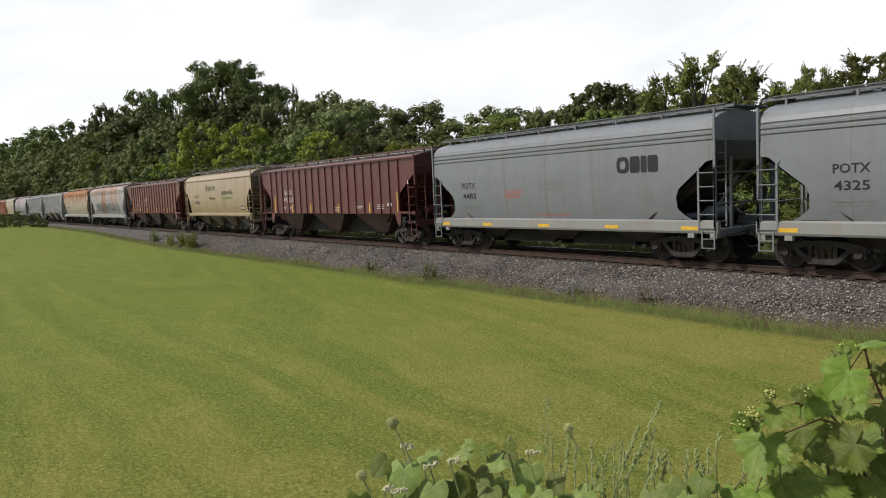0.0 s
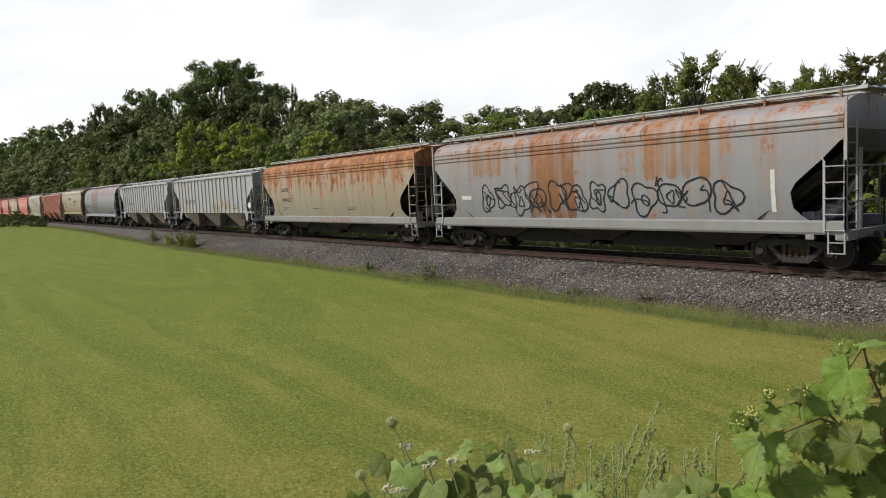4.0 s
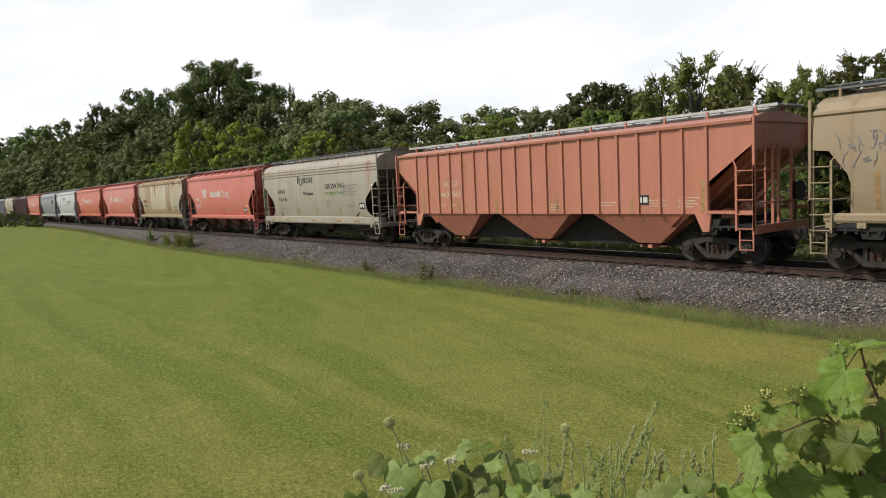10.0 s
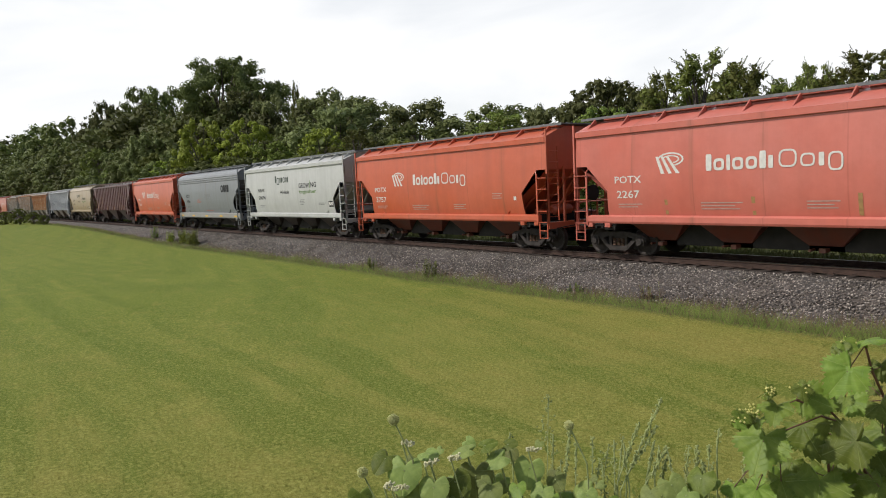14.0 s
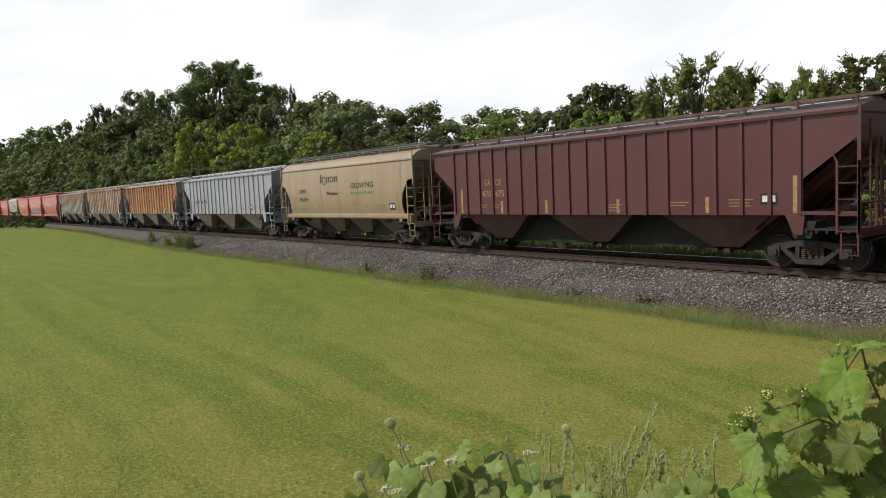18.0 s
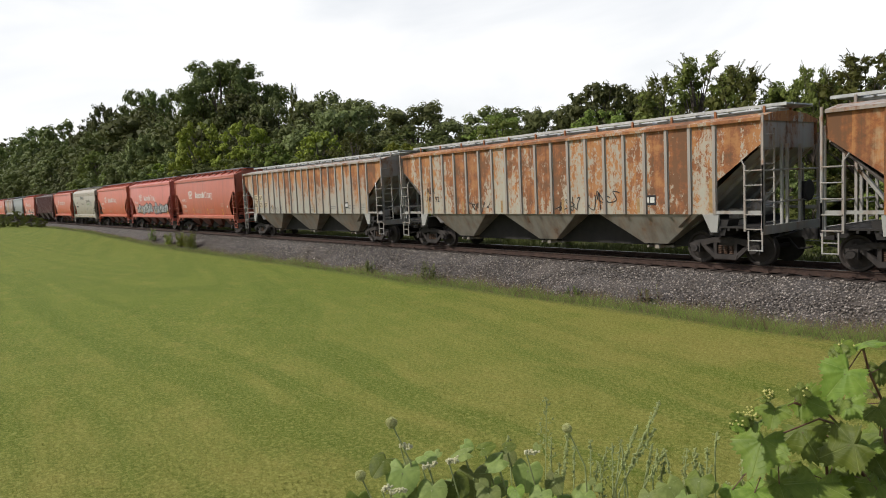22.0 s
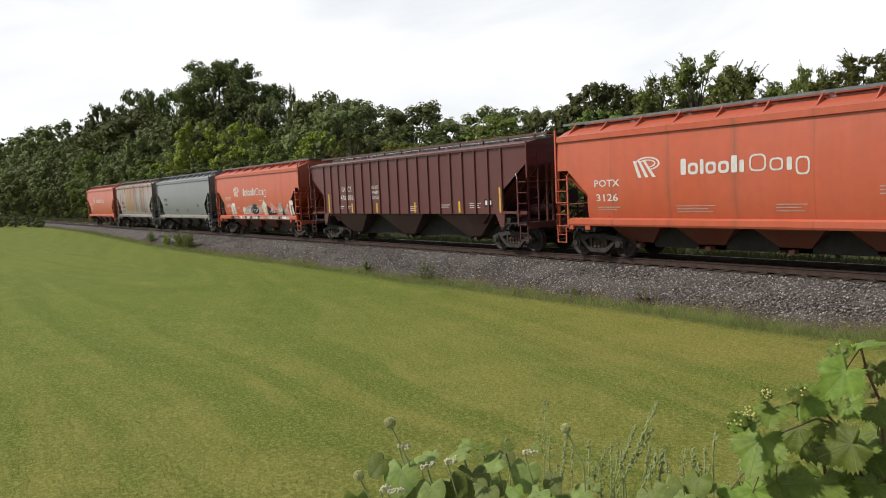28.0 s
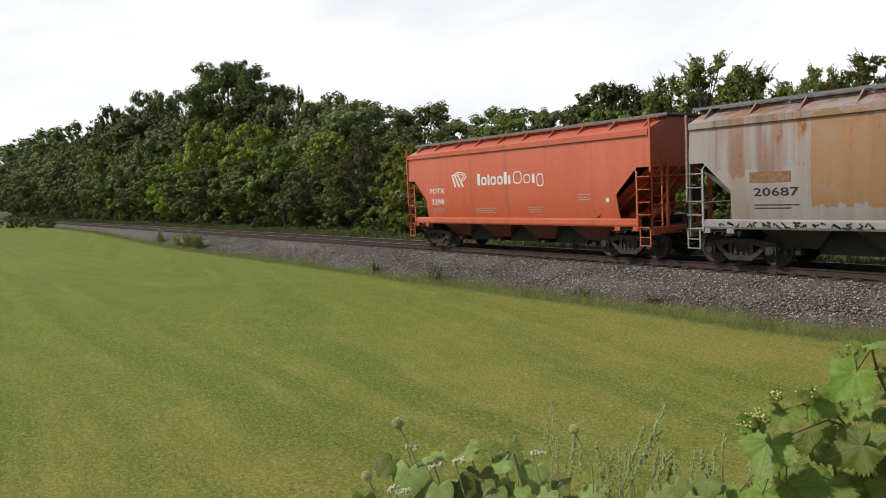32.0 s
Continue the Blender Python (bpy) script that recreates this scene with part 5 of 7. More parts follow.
def end_mesh(s):
    """The upper end wall and the slope sheet that runs inward beneath it."""
    def build(bm):
        e, z0, t = s["end"], s["sheet"], s["roof"]
        w = 1.47
        line = [(-w, z0)] + [(-min(y, w), z - 0.01) for y, z in t[1:]] + [(min(y, w), z - 0.01) for y, z in t[-2:0:-1]] + [(w, z0)]
        a = [bm.verts.new((e, y, z)) for y, z in line]
        b = [bm.verts.new((e - 0.04, y, z)) for y, z in line]
        n = len(line)
        bm.faces.new(a)
        bm.faces.new(b[::-1])
        for k in range(n):
            bm.faces.new((a[k], a[(k + 1) % n], b[(k + 1) % n], b[k]))
        run = 2.5
        for d in (0, 0.03):
            bm.faces.new([bm.verts.new(p) for p in ((e, -w, z0 + d), (e, w, z0 + d), (e - run, w, 1.05 + d), (e - run, -w, 1.05 + d))])
        for y in (-0.9, 0.0, 0.9):
            prism(bm, [(e - 0.02, z0), (e - 0.02, z0 - 0.12), (e - run + 0.15, 1.03), (e - run, 1.05)], y - 0.03, y + 0.03)
    return build


def bay_mesh(s, k):
    def build(bm):
        n = s["bays"]
        inner = long_at(s, s["outline"][0][0]) - 0.35
        if s["sill"] is None:
            inner = 6.9
        c = -inner + (2 * k + 1) * inner / n
        hw = inner / n * (0.8 if s["sill"] is None else 1.0) - 0.01
        zt, zb = s["outline"][0][0] + 0.02, 0.40
        wt, wb = wide_at(s, zt) - (0.02 if s["sill"] is None else 0.12), (1.0 if s["sill"] is None else 0.75)
        top = [(c - hw, -wt, zt), (c + hw, -wt, zt), (c + hw, wt, zt), (c - hw, wt, zt)]
        mid = [(c - 0.42, -wb, zb + 0.12), (c + 0.42, -wb, zb + 0.12), (c + 0.42, wb, zb + 0.12), (c - 0.42, wb, zb + 0.12)]
        a, b = [bm.verts.new(p) for p in top], [bm.verts.new(p) for p in mid]
        for i in range(4):
            bm.faces.new((a[i], a[(i + 1) % 4], b[(i + 1) % 4], b[i]))
        bm.faces.new(b)
        box(bm, c - 0.44, c + 0.44, -0.7, 0.7, zb - 0.02, zb + 0.13)
        box(bm, c - 0.08, c + 0.08, -0.95, -0.7, zb - 0.04, zb + 0.08)
        tube(bm, (c - 0.3, -1.0, zb + 0.02), (c - 0.3, 1.0, zb + 0.02), 0.035)
    return build


def sill_mesh(s):
    def build(bm):
        z0, z1, h, w = s["sill"]
        lip = 0.06
        line = [(-w + 0.10, z1 + 0.03), (-w, z1 - 0.02), (-w, z0 + lip), (-w + 0.03, z0), (-w + 0.16, z0), (-w + 0.16, z1)]
        a = [bm.verts.new((-h, y, z)) for y, z in line]
        b = [bm.verts.new((h, y, z)) for y, z in line]
        n = len(line)
        for k in range(n):
            bm.faces.new((a[k], b[k], b[(k + 1) % n], a[(k + 1) % n]))
        bm.faces.new(a)
        bm.faces.new(b[::-1])
    return build


def ladder(bm, x0, x1, y, z0, z1, rungs, r=0.022):
    for x in (x0, x1):
        box(bm, x - 0.028, x + 0.028, y - 0.012, y + 0.028, z0, z1)
    for k in range(rungs):
        z = z0 + 0.06 + (z1 - z0 - 0.2) * k / (rungs - 1)
        tube(bm, (x0, y - 0.02, z), (x1, y - 0.02, z), r * 0.75, 5)


def side_ladder_mesh(s, full):
    def build(bm):
        h = s["half"]
        y = -1.60
        ladder(bm, h - 0.44, h + 0.06, y, 1.0, 2.75, 5)
        box(bm, h + 0.03, h + 0.09, y - 0.012, y + 0.035, 0.98, s["roof"][-1][1] - 0.15 if full else 3.0)
        # stirrup step
        for x in (h - 0.34, h + 0.04):
            box(bm, x - 0.018, x + 0.018, y - 0.01, y + 0.02, 0.48, 1.02)
        for z in (0.50, 0.76):
            tube(bm, (h - 0.34, y, z), (h + 0.04, y, z), 0.016, 5)
        tube(bm, (h - 0.44, y, 2.72), (h - 0.56, y + 0.06, 2.92), 0.02, 5)
    return build


def end_frame_mesh(s):
    """Posts, a tie bar, grab irons and a ladder in front of the end wall, over a grated platform."""
    def build(bm):
        h = s["half"]
        ribbed = s["sill"] is None
        for y in (-1.52, -0.55, -0.25, 0.45, 1.52) if ribbed else (-1.52, -0.7, 1.52):
            box(bm, h - 0.01, h + 0.06, y - 0.035, y + 0.035, s["deck"], s["sheet"] + (0.4 if abs(y) > 1 else 0.1))
        for z in (1.75, 2.6):
            tube(bm, (h + 0.08, -1.55, z), (h + 0.08, 1.55, z), 0.022, 6)
        for k in range(7):
            z = 1.25 + 0.38 * k
            tube(bm, (h + 0.1, -1.5, z), (h + 0.1, -1.05, z), 0.016, 5)
        box(bm, h + 0.06, h + 0.1, -1.07, -1.03, 1.1, 3.7)
        box(bm, h - 0.02, h + 0.10, -1.56, 1.56, s["deck"] - 0.2, s["deck"] + 0.03)
        prism(bm, [(h - 1.3, s["deck"]), (h - 1.2, s["deck"]), (h - 0.1, 2.5), (h - 0.2, 2.5)], -0.06, 0.06)
    return build


def platform_mesh(s):
    def build(bm):
        h = s["half"]
        box(bm, h - 1.55, h - 0.03, -1.5, 1.5, s["deck"] - 0.05, s["deck"])
    return build


def slat_mesh(bm):
    box(bm, -0.03, 0.03, -1.5, 1.5, -0.12, -0.045)


def brake_mesh(s):
    def build(bm):
        h = s["half"]
        lathe(bm, [(0.28, 0), (0.3, 0.02), (0.28, 0.04)], Matrix.Translation((h + 0.14, 0.7, 2.0)) @ Matrix.Rotation(math.pi / 2, 4, "Y"), 16)
        box(bm, h - 0.02, h + 0.14, 0.55, 0.85, 1.75, 2.25)
        tube(bm, (h + 0.02, 0.7, 1.8), (h + 0.02, 0.7, 1.0), 0.02)
    return build


def tank_mesh(s):
    def build(bm):
        h = s["half"]
        lathe(bm, [(0.1, -0.5), (0.2, -0.42), (0.21, 0.42), (0.1, 0.5)], Matrix.Translation((h - 0.9, 0.1, s["deck"] + 0.42)) @ Matrix.Rotation(math.pi / 2, 4, "X"), 14)
        box(bm, h - 1.3, h - 1.0, -0.9, -0.5, s["deck"], s["deck"] + 0.45)
        tube(bm, (h - 0.9, 0.6, s["deck"] + 0.4), (h - 0.4, 0.9, s["deck"] + 0.7), 0.03)
        tube(bm, (h - 1.1, -0.7, s["deck"] + 0.4), (h - 0.9, -0.3, s["deck"] + 0.5), 0.03)
    return build


def board_mesh(s):
    def build(bm):
        y0, y1, z = s["board"]
        h = s["half"] + 0.25
        line = [(-y1, z - 0.07), (-y1, z + 0.01), (-y1 + 0.03, z + 0.01), (-y1 + 0.03, z - 0.005), (-y0 - 0.03, z - 0.005), (-y0 - 0.03, z + 0.01), (-y0, z + 0.01), (-y0, z - 0.04), (-y1 + 0.02, z - 0.04), (-y1 + 0.02, z - 0.07)]
        a = [bm.verts.new((-h, y, zz)) for y, zz in line]
        b = [bm.verts.new((h, y, zz)) for y, zz in line]
        n = len(line)
        for k in range(n):
            bm.faces.new((a[k], b[k], b[(k + 1) % n], a[(k + 1) % n]))
        bm.faces.new(a)
        bm.faces.new(b[::-1])
    return build


def cross_board_mesh(s):
    def build(bm):
        y0, y1, z = s["board"]
        h = s["half"]
        box(bm, h - 0.3, h + 0.3, -y0, y0, z - 0.045, z - 0.006)
    return build


BRACKETS = {"smooth": 10, "grooved": 8, "curved": 9, "round": 11, "long": 9, "ribbed": 12}


def bracket_mesh(s, style):
    """One bracket of the running board, on the side that faces the lawn."""
    def build(bm):
        y0, y1, z = s["board"]
        roof = s["roof"]
        zs = lambda y: float(np.interp(y, [p[0] for p in roof[::-1]], [p[1] for p in roof[::-1]]))
        if style == "smooth":
            lo = 1.42
            v = [(d, -y, zz) for d in (-0.02, 0.02) for y, zz in ((y1, z - 0.05), (lo, zs(lo) - 0.02), (y1 - 0.1, zs(y1 - 0.1) - 0.02))]
            v = [bm.verts.new(p) for p in v]
            for f in ((0, 1, 2), (3, 5, 4), (0, 3, 4, 1), (1, 4, 5, 2), (2, 5, 3, 0)):
                bm.faces.new([v[i] for i in f])
        else:
            prism(bm, [(-0.03, zs(y1) - 0.03), (0.03, zs(y1) - 0.03), (0.03, z - 0.03), (-0.03, z - 0.03)], -y1 - 0.03, -y1 + 0.03)
    return build


def hand_rail_mesh(s):
    def build(bm):
        y0, y1, z = s["board"]
        h = s["half"]
        tube(bm, (-h, -(y1 + 0.03), z + 0.035), (h, -(y1 + 0.03), z + 0.035), 0.016, 5)
    return build


def hatch_mesh(s):
    def build(bm):
        top = s["roof"][-1][1]
        y0 = s["board"][0] - 0.06
        box(bm, -0.95, 0.95, -y0, y0, top - 0.04, top + 0.09)
        bmesh.ops.bevel(bm, geom=bm.edges[:], offset=0.03, segments=1, affect="EDGES")
        for x in (-0.5, 0.5):
            box(bm, x - 0.03, x + 0.03, -y0 - 0.03, y0 + 0.03, top + 0.08, top + 0.11)
    return build


def post_mesh(bm):
    box(bm, -0.045, 0.045, -1.555, -1.50, 1.45, 3.9)
    box(bm, -0.07, 0.07, -1.515, -1.495, 1.45, 3.9)


def truck_mesh(bm):
    box(bm, -0.22, 0.22, -1.0, 1.0, 0.42, 0.78)
    box(bm, -0.16, 0.16, -0.25, 0.25, 0.75, 0.95)
    for x in (-0.33, 0.33):
        box(bm, x - 0.06, x + 0.06, -0.85, 0.85, 0.38, 0.5)


def frame_mesh(bm):
    # cast side frame: a top chord, two struts and a bottom chord round the springs
    y0, y1 = -1.08, -0.93
    prism(bm, [(-1.12, 0.56), (-0.98, 0.66), (-0.4, 0.76), (0.4, 0.76), (0.98, 0.66), (1.12, 0.56), (1.1, 0.46), (0.74, 0.5), (0.36, 0.62), (-0.36, 0.62), (-0.74, 0.5), (-1.1, 0.46)], y0, y1)
    for s in (-1, 1):
        prism(bm, [(s * 0.78, 0.56), (s * 0.62, 0.56), (s * 0.28, 0.28), (s * 0.36, 0.18)], y0 + 0.01, y1 - 0.01)
        prism(bm, [(s * 0.36, 0.64), (s * 0.26, 0.64), (s * 0.26, 0.26), (s * 0.36, 0.26)], y0 + 0.02, y1)
        box(bm, s * 0.9 - 0.15, s * 0.9 + 0.15, y0 - 0.05, y1, 0.34, 0.6)
        lathe(bm, [(0.10, 0), (0.12, 0.05), (0.1, 0.09)], Matrix.Translation((s * 0.9, y0 - 0.02, 0.457)) @ Matrix.Rotation(math.pi / 2, 4, "X"), 12)
    prism(bm, [(-0.38, 0.30), (0.38, 0.30), (0.34, 0.16), (-0.34, 0.16)], y0, y1)


def spring_mesh(bm):
    coils = []
    for k in range(5):
        coils += [(0.052, 0.05 * k), (0.077, 0.05 * k + 0.012), (0.052, 0.05 * k + 0.03)]
    lathe(bm, coils, Matrix.Identity(4), 7)


def wheelset_mesh(bm):
    for side in (-1, 1):
        m = Matrix.Translation((0, side * 0.755, 0)) @ Matrix.Rotation(-side * math.pi / 2, 4, "X")
        lathe(bm, [(0.12, -0.075), (0.485, -0.07), (0.457, -0.03), (0.453, 0.06), (0.40, 0.062), (0.36, 0.03), (0.12, 0.085)], m, 22)
    tube(bm, (0, -0.95, 0), (0, 0.95, 0), 0.08, 10)
    # casting marks on the plate, which show its turning
    for k in range(4):
        a = k * math.pi / 2
        for side in (-1, 1):
            box(bm, math.cos(a) * 0.26 - 0.03, math.cos(a) * 0.26 + 0.03, side * 0.80 - 0.015, side * 0.80 + 0.015, math.sin(a) * 0.26 - 0.03, math.sin(a) * 0.26 + 0.03)


def coupler_mesh(s):
    def build(bm):
        h = s["half"]
        box(bm, h - 0.4, h + 0.42, -0.09, 0.09, 0.76, 0.94)
        prism(bm, [(h + 0.40, 0.70), (h + 0.78, 0.72), (h + 0.78, 1.0), (h + 0.40, 1.0)], -0.14, 0.14)
        tube(bm, (h + 0.1, -0.3, 0.72), (h + 0.35, -0.32, 0.45), 0.025)
        tube(bm, (h + 0.35, -0.32, 0.45), (h + 0.72, -0.25, 0.52), 0.025)
        tube(bm, (h + 0.2, -1.3, 0.84), (h + 0.2, 0.0, 0.92), 0.018)
        tube(bm, (h + 0.2, -1.3, 0.84), (h + 0.24, -1.35, 0.6), 0.018)
    return build


def under_mesh(s):
    def build(bm):
        h = s["half"]
        box(bm, -h + 0.2, h - 0.2, -0.28, 0.28, 0.70, 1.02)
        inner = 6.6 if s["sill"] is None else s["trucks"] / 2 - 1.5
        # dark block added to close the view beneath, standing for shade there
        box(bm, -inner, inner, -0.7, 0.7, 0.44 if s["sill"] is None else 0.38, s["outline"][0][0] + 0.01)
        for side in (-1, 1):
            x = side * s["trucks"] / 2
            prism(bm, [(x - 0.35, 1.3), (x + 0.35, 1.3), (x + 0.22, 0.86), (x - 0.22, 0.86)], -1.45, 1.45)
    return build


WHEELS = []


def add_running_gear(car, s, style):
    for side in (-1, 1):
        truck = part("truck", kept(("truck",), truck_mesh), M_TRUCK, car)
        truck.matrix_basis = pose(side * s["trucks"] / 2, 0, 0)
        for turn in (0, 180):
            f = part("side_frame", kept(("side_frame",), frame_mesh), M_TRUCK, truck)
            f.matrix_basis = pose(0, 0, 0, 0, 0, turn)
            for x in (-0.17, 0.0, 0.17):
                f = part("spring", kept(("spring",), spring_mesh), M_SPRING, truck)
                f.matrix_basis = pose(0, 0, 0, 0, 0, turn) @ pose(x, -1.0, 0.31)
        for x in (-0.9, 0.9):
            w = part("wheelset", kept(("wheelset",), wheelset_mesh), M_WHEEL, truck)
            w.matrix_basis = pose(x, 0, 0.457)
            WHEELS.append((w, car, side * s["trucks"] / 2 + x, x))


def hopper_car(style, coat, label, lower=None, frame_coat=None, sill_coat=None, top_coat=None, rib_coat=None, board=None):
    """A covered hopper car without its lettering. coat: the paint of the shell; lower: of the bays and ends."""
    s = STYLES[style]
    lower, frame_coat, sill_coat, top_coat = lower or coat, frame_coat or coat, sill_coat or coat, top_coat or coat
    car = empty("hopper_car", pose(0, 0, 0), label, "hopper car", "cars of the freight train")
    car.empty_display_size = 1
    board_coat = board or M_GALV if style in ("ribbed", "long", "round") else M_BOARD
    sides = []
    for turn in (0, 180):
        p = part("side_panel", kept((style, "side_panel"), side_mesh(s)), coat, car)
        p.matrix_basis = pose(0, 0, 0, 0, 0, turn)
        sides.append(p)
        if s["sill"]:
            p = part("side_sill", kept((style, "side_sill"), sill_mesh(s)), sill_coat, car)
            p.matrix_basis = pose(0, 0, 0, 0, 0, turn)
            z0, z1, h, w = s["sill"]
            for x in (-h + 0.14, -h + 0.85, h - 0.85, h - 0.14):
                pad = part("jacking_pad", kept(("sill", "jacking_pad"), lambda bm: (box(bm, -0.1, 0.1, 0.0, 0.14, -0.13, 0.0), lathe(bm, [(0.03, 0.0), (0.045, 0.006)], Matrix.Translation((0, -0.006, -0.065)) @ Matrix.Rotation(math.pi / 2, 4, "X"), 8))), sill_coat, car)
                pad.matrix_basis = pose(0, 0, 0, 0, 0, turn) @ pose(x, -w + 0.02, z0 + 0.005)
        for mirror in (False, True):
            data = kept((style, str(mirror), "ladder"), side_ladder_mesh(s, style in ("ribbed", "smooth", "curved", "grooved", "long")))
            p = part("ladder", data, frame_coat, car)
            p.matrix_basis = pose(0, 0, 0, 0, 0, turn) @ (Matrix.Diagonal((-1, 1, 1, 1)) if mirror else Matrix.Identity(4))
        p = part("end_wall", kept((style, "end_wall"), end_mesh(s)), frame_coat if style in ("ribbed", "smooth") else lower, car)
        p.matrix_basis = pose(0, 0, 0, 0, 0, turn)
        p = part("end_frame", kept((style, "end_frame"), end_frame_mesh(s)), frame_coat, car)
        p.matrix_basis = pose(0, 0, 0, 0, 0, turn)
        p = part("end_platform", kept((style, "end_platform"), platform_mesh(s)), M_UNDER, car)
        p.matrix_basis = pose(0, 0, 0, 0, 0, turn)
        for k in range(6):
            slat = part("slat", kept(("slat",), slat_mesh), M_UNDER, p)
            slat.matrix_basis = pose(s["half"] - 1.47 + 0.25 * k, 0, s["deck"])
        p = part("coupler", kept((style, "coupler"), coupler_mesh(s)), M_UNDER, car)
        p.matrix_basis = pose(0, 0, 0, 0, 0, turn)
    part("roof", kept((style, "roof"), roof_mesh(s)), top_coat, car)
    for turn in (0, 180):
        p = part("running_board", kept((style, "running_board"), board_mesh(s)), board_coat, car)
        p.matrix_basis = pose(0, 0, 0, 0, 0, turn)
        p = part("cross_board", kept((style, "cross_board"), cross_board_mesh(s)), board_coat, car)
        p.matrix_basis = pose(0, 0, 0, 0, 0, turn)
        for k in range(BRACKETS[style]):
            p = part("bracket", kept((style, "bracket"), bracket_mesh(s, style)), top_coat, car)
            x = -s["half"] + 0.35 + (2 * s["half"] - 0.7) * k / (BRACKETS[style] - 1)
            p.matrix_basis = pose(0, 0, 0, 0, 0, turn) @ pose(x, 0, 0)
        if style in ("curved", "grooved", "long"):
            p = part("roof_rail", kept((style, "roof_rail"), hand_rail_mesh(s)), board_coat, car)
            p.matrix_basis = pose(0, 0, 0, 0, 0, turn)
    n = int(s["half"] * 2 // 2.05)
    for k in range(n):
        p = part("roof_hatch", kept((style, "roof_hatch"), hatch_mesh(s)), M_HATCH if style in ("ribbed", "round") else top_coat, car)
        p.matrix_basis = pose((k - (n - 1) / 2) * 2.05, 0, 0)
    for k in range(s["bays"]):
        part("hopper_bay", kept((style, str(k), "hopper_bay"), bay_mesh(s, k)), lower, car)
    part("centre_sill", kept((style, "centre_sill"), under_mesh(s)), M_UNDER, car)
    part("brake_wheel", kept((style, "brake_wheel"), brake_mesh(s)), M_UNDER, car)
    part("air_tank", kept((style, "air_tank"), tank_mesh(s)), frame_coat, car)
    if style == "ribbed":
        for k in range(19):
            p = part("rib", kept((style, "rib"), post_mesh), rib_coat or coat, sides[0])
            p.matrix_basis = pose(-6.93 + 13.86 * k / 18, 0, 0)
            p = part("rib", kept((style, "rib"), post_mesh), rib_coat or coat, sides[1])
            p.matrix_basis = pose(-6.93 + 13.86 * k / 18, 0, 0)
        for turn in (0, 180):
            for flip in (False, True):
                m = pose(0, 0, 0, 0, 0, turn) @ (Matrix.Diagonal((-1, 1, 1, 1)) if flip else Matrix.Identity(4))
                p = part("jacking_pad", kept((style, "jacking_pad"), lambda bm: prism(bm, [(6.55, 1.45), (7.05, 1.45), (7.0, 0.95), (6.8, 0.95)], -1.53, -1.45)), frame_coat, car)
                p.matrix_basis = m
                p = part("sill_beam", kept((style, "sill_beam"), lambda bm: box(bm, 6.98, 8.3, -1.55, -1.49, 1.46, 1.55)), frame_coat, car)
                p.matrix_basis = m
    add_running_gear(car, s, style)
    return car, sides[0], s


M_BOARD = plain("grey_steel_grating", (0.13, 0.135, 0.14), 0.65, 0.1, 0.25, 5)
M_DARKBOARD = plain("dark_rusty_grating", (0.10, 0.055, 0.045), 0.75, 0.0, 0.3, 5)
M_GALV = plain("galvanised_grating", (0.42, 0.42, 0.40), 0.65, 0.1, 0.2, 5)
M_HATCH = plain("hatch_cover", (0.55, 0.55, 0.53), 0.5, 0.1, 0.2, 3)

# ---- lettering ----
GLYPHS = {}


def set_type(words):
    """Turns each word into a flat mesh once: a list of corners and faces, one unit of capital height."""
    made = []
    for w in sorted(set(words)):
        curve = bpy.data.curves.new("type", "FONT")
        curve.body, curve.resolution_u, curve.offset = w, 2, 0.012
        made.append((w, new("type", curve)))
    graph = bpy.context.evaluated_depsgraph_get()
    for w, ob in made:
        data = bpy.data.meshes.new_from_object(ob.evaluated_get(graph))
        co = np.empty(len(data.vertices) * 3)
        data.vertices.foreach_get("co", co)
        co = co.reshape(-1, 3)[:, :2] / 0.69
        GLYPHS[w] = (co, [tuple(p.vertices) for p in data.polygons])
        bpy.data.meshes.remove(data)
        curve = ob.data
        bpy.data.objects.remove(ob)
        bpy.data.curves.remove(curve)


M_WHITE = plain("white_lettering", (0.58, 0.56, 0.52), 0.6, vary=0.12)
M_THINWHITE = plain("worn_white_lettering", (0.40, 0.30, 0.26), 0.6, vary=0.2)
M_BLACK = plain("black_lettering", (0.013, 0.013, 0.015), 0.75)
M_DARKGREEN = plain("dark_green_lettering", (0.03, 0.048, 0.035), 0.6)
M_GREEN = plain("green_lettering", (0.11, 0.20, 0.05), 0.6)
M_YELLOW = plain("yellow_reflector", (0.62, 0.36, 0.03), 0.5, vary=0.2)
M_OCHRE = plain("ochre_reflector", (0.30, 0.18, 0.07), 0.6, vary=0.25)
M_FAINT = plain("faint_print", (0.17, 0.17, 0.17), 0.6)
M_RUSTPATCH = plain("rust_patch", (0.2, 0.1, 0.045), 0.8, vary=0.3)
M_REDINK = plain("red_lettering", (0.42, 0.10, 0.06), 0.6)
M_FADEDRED = plain("faded_red_reflector", (0.36, 0.2, 0.17), 0.6)
M_CREAM = plain("faded_lettering", (0.52, 0.42, 0.28), 0.7)
M_SPRAY = plain("grey_spray", (0.30, 0.31, 0.31), 0.6, vary=0.35, size=4)
M_PALESPRAY = plain("pale_spray", (0.55, 0.53, 0.48), 0.6, vary=0.25, size=4)
M_PINKSPRAY = plain("pink_spray", (0.5, 0.24, 0.2), 0.6, vary=0.25, size=4)


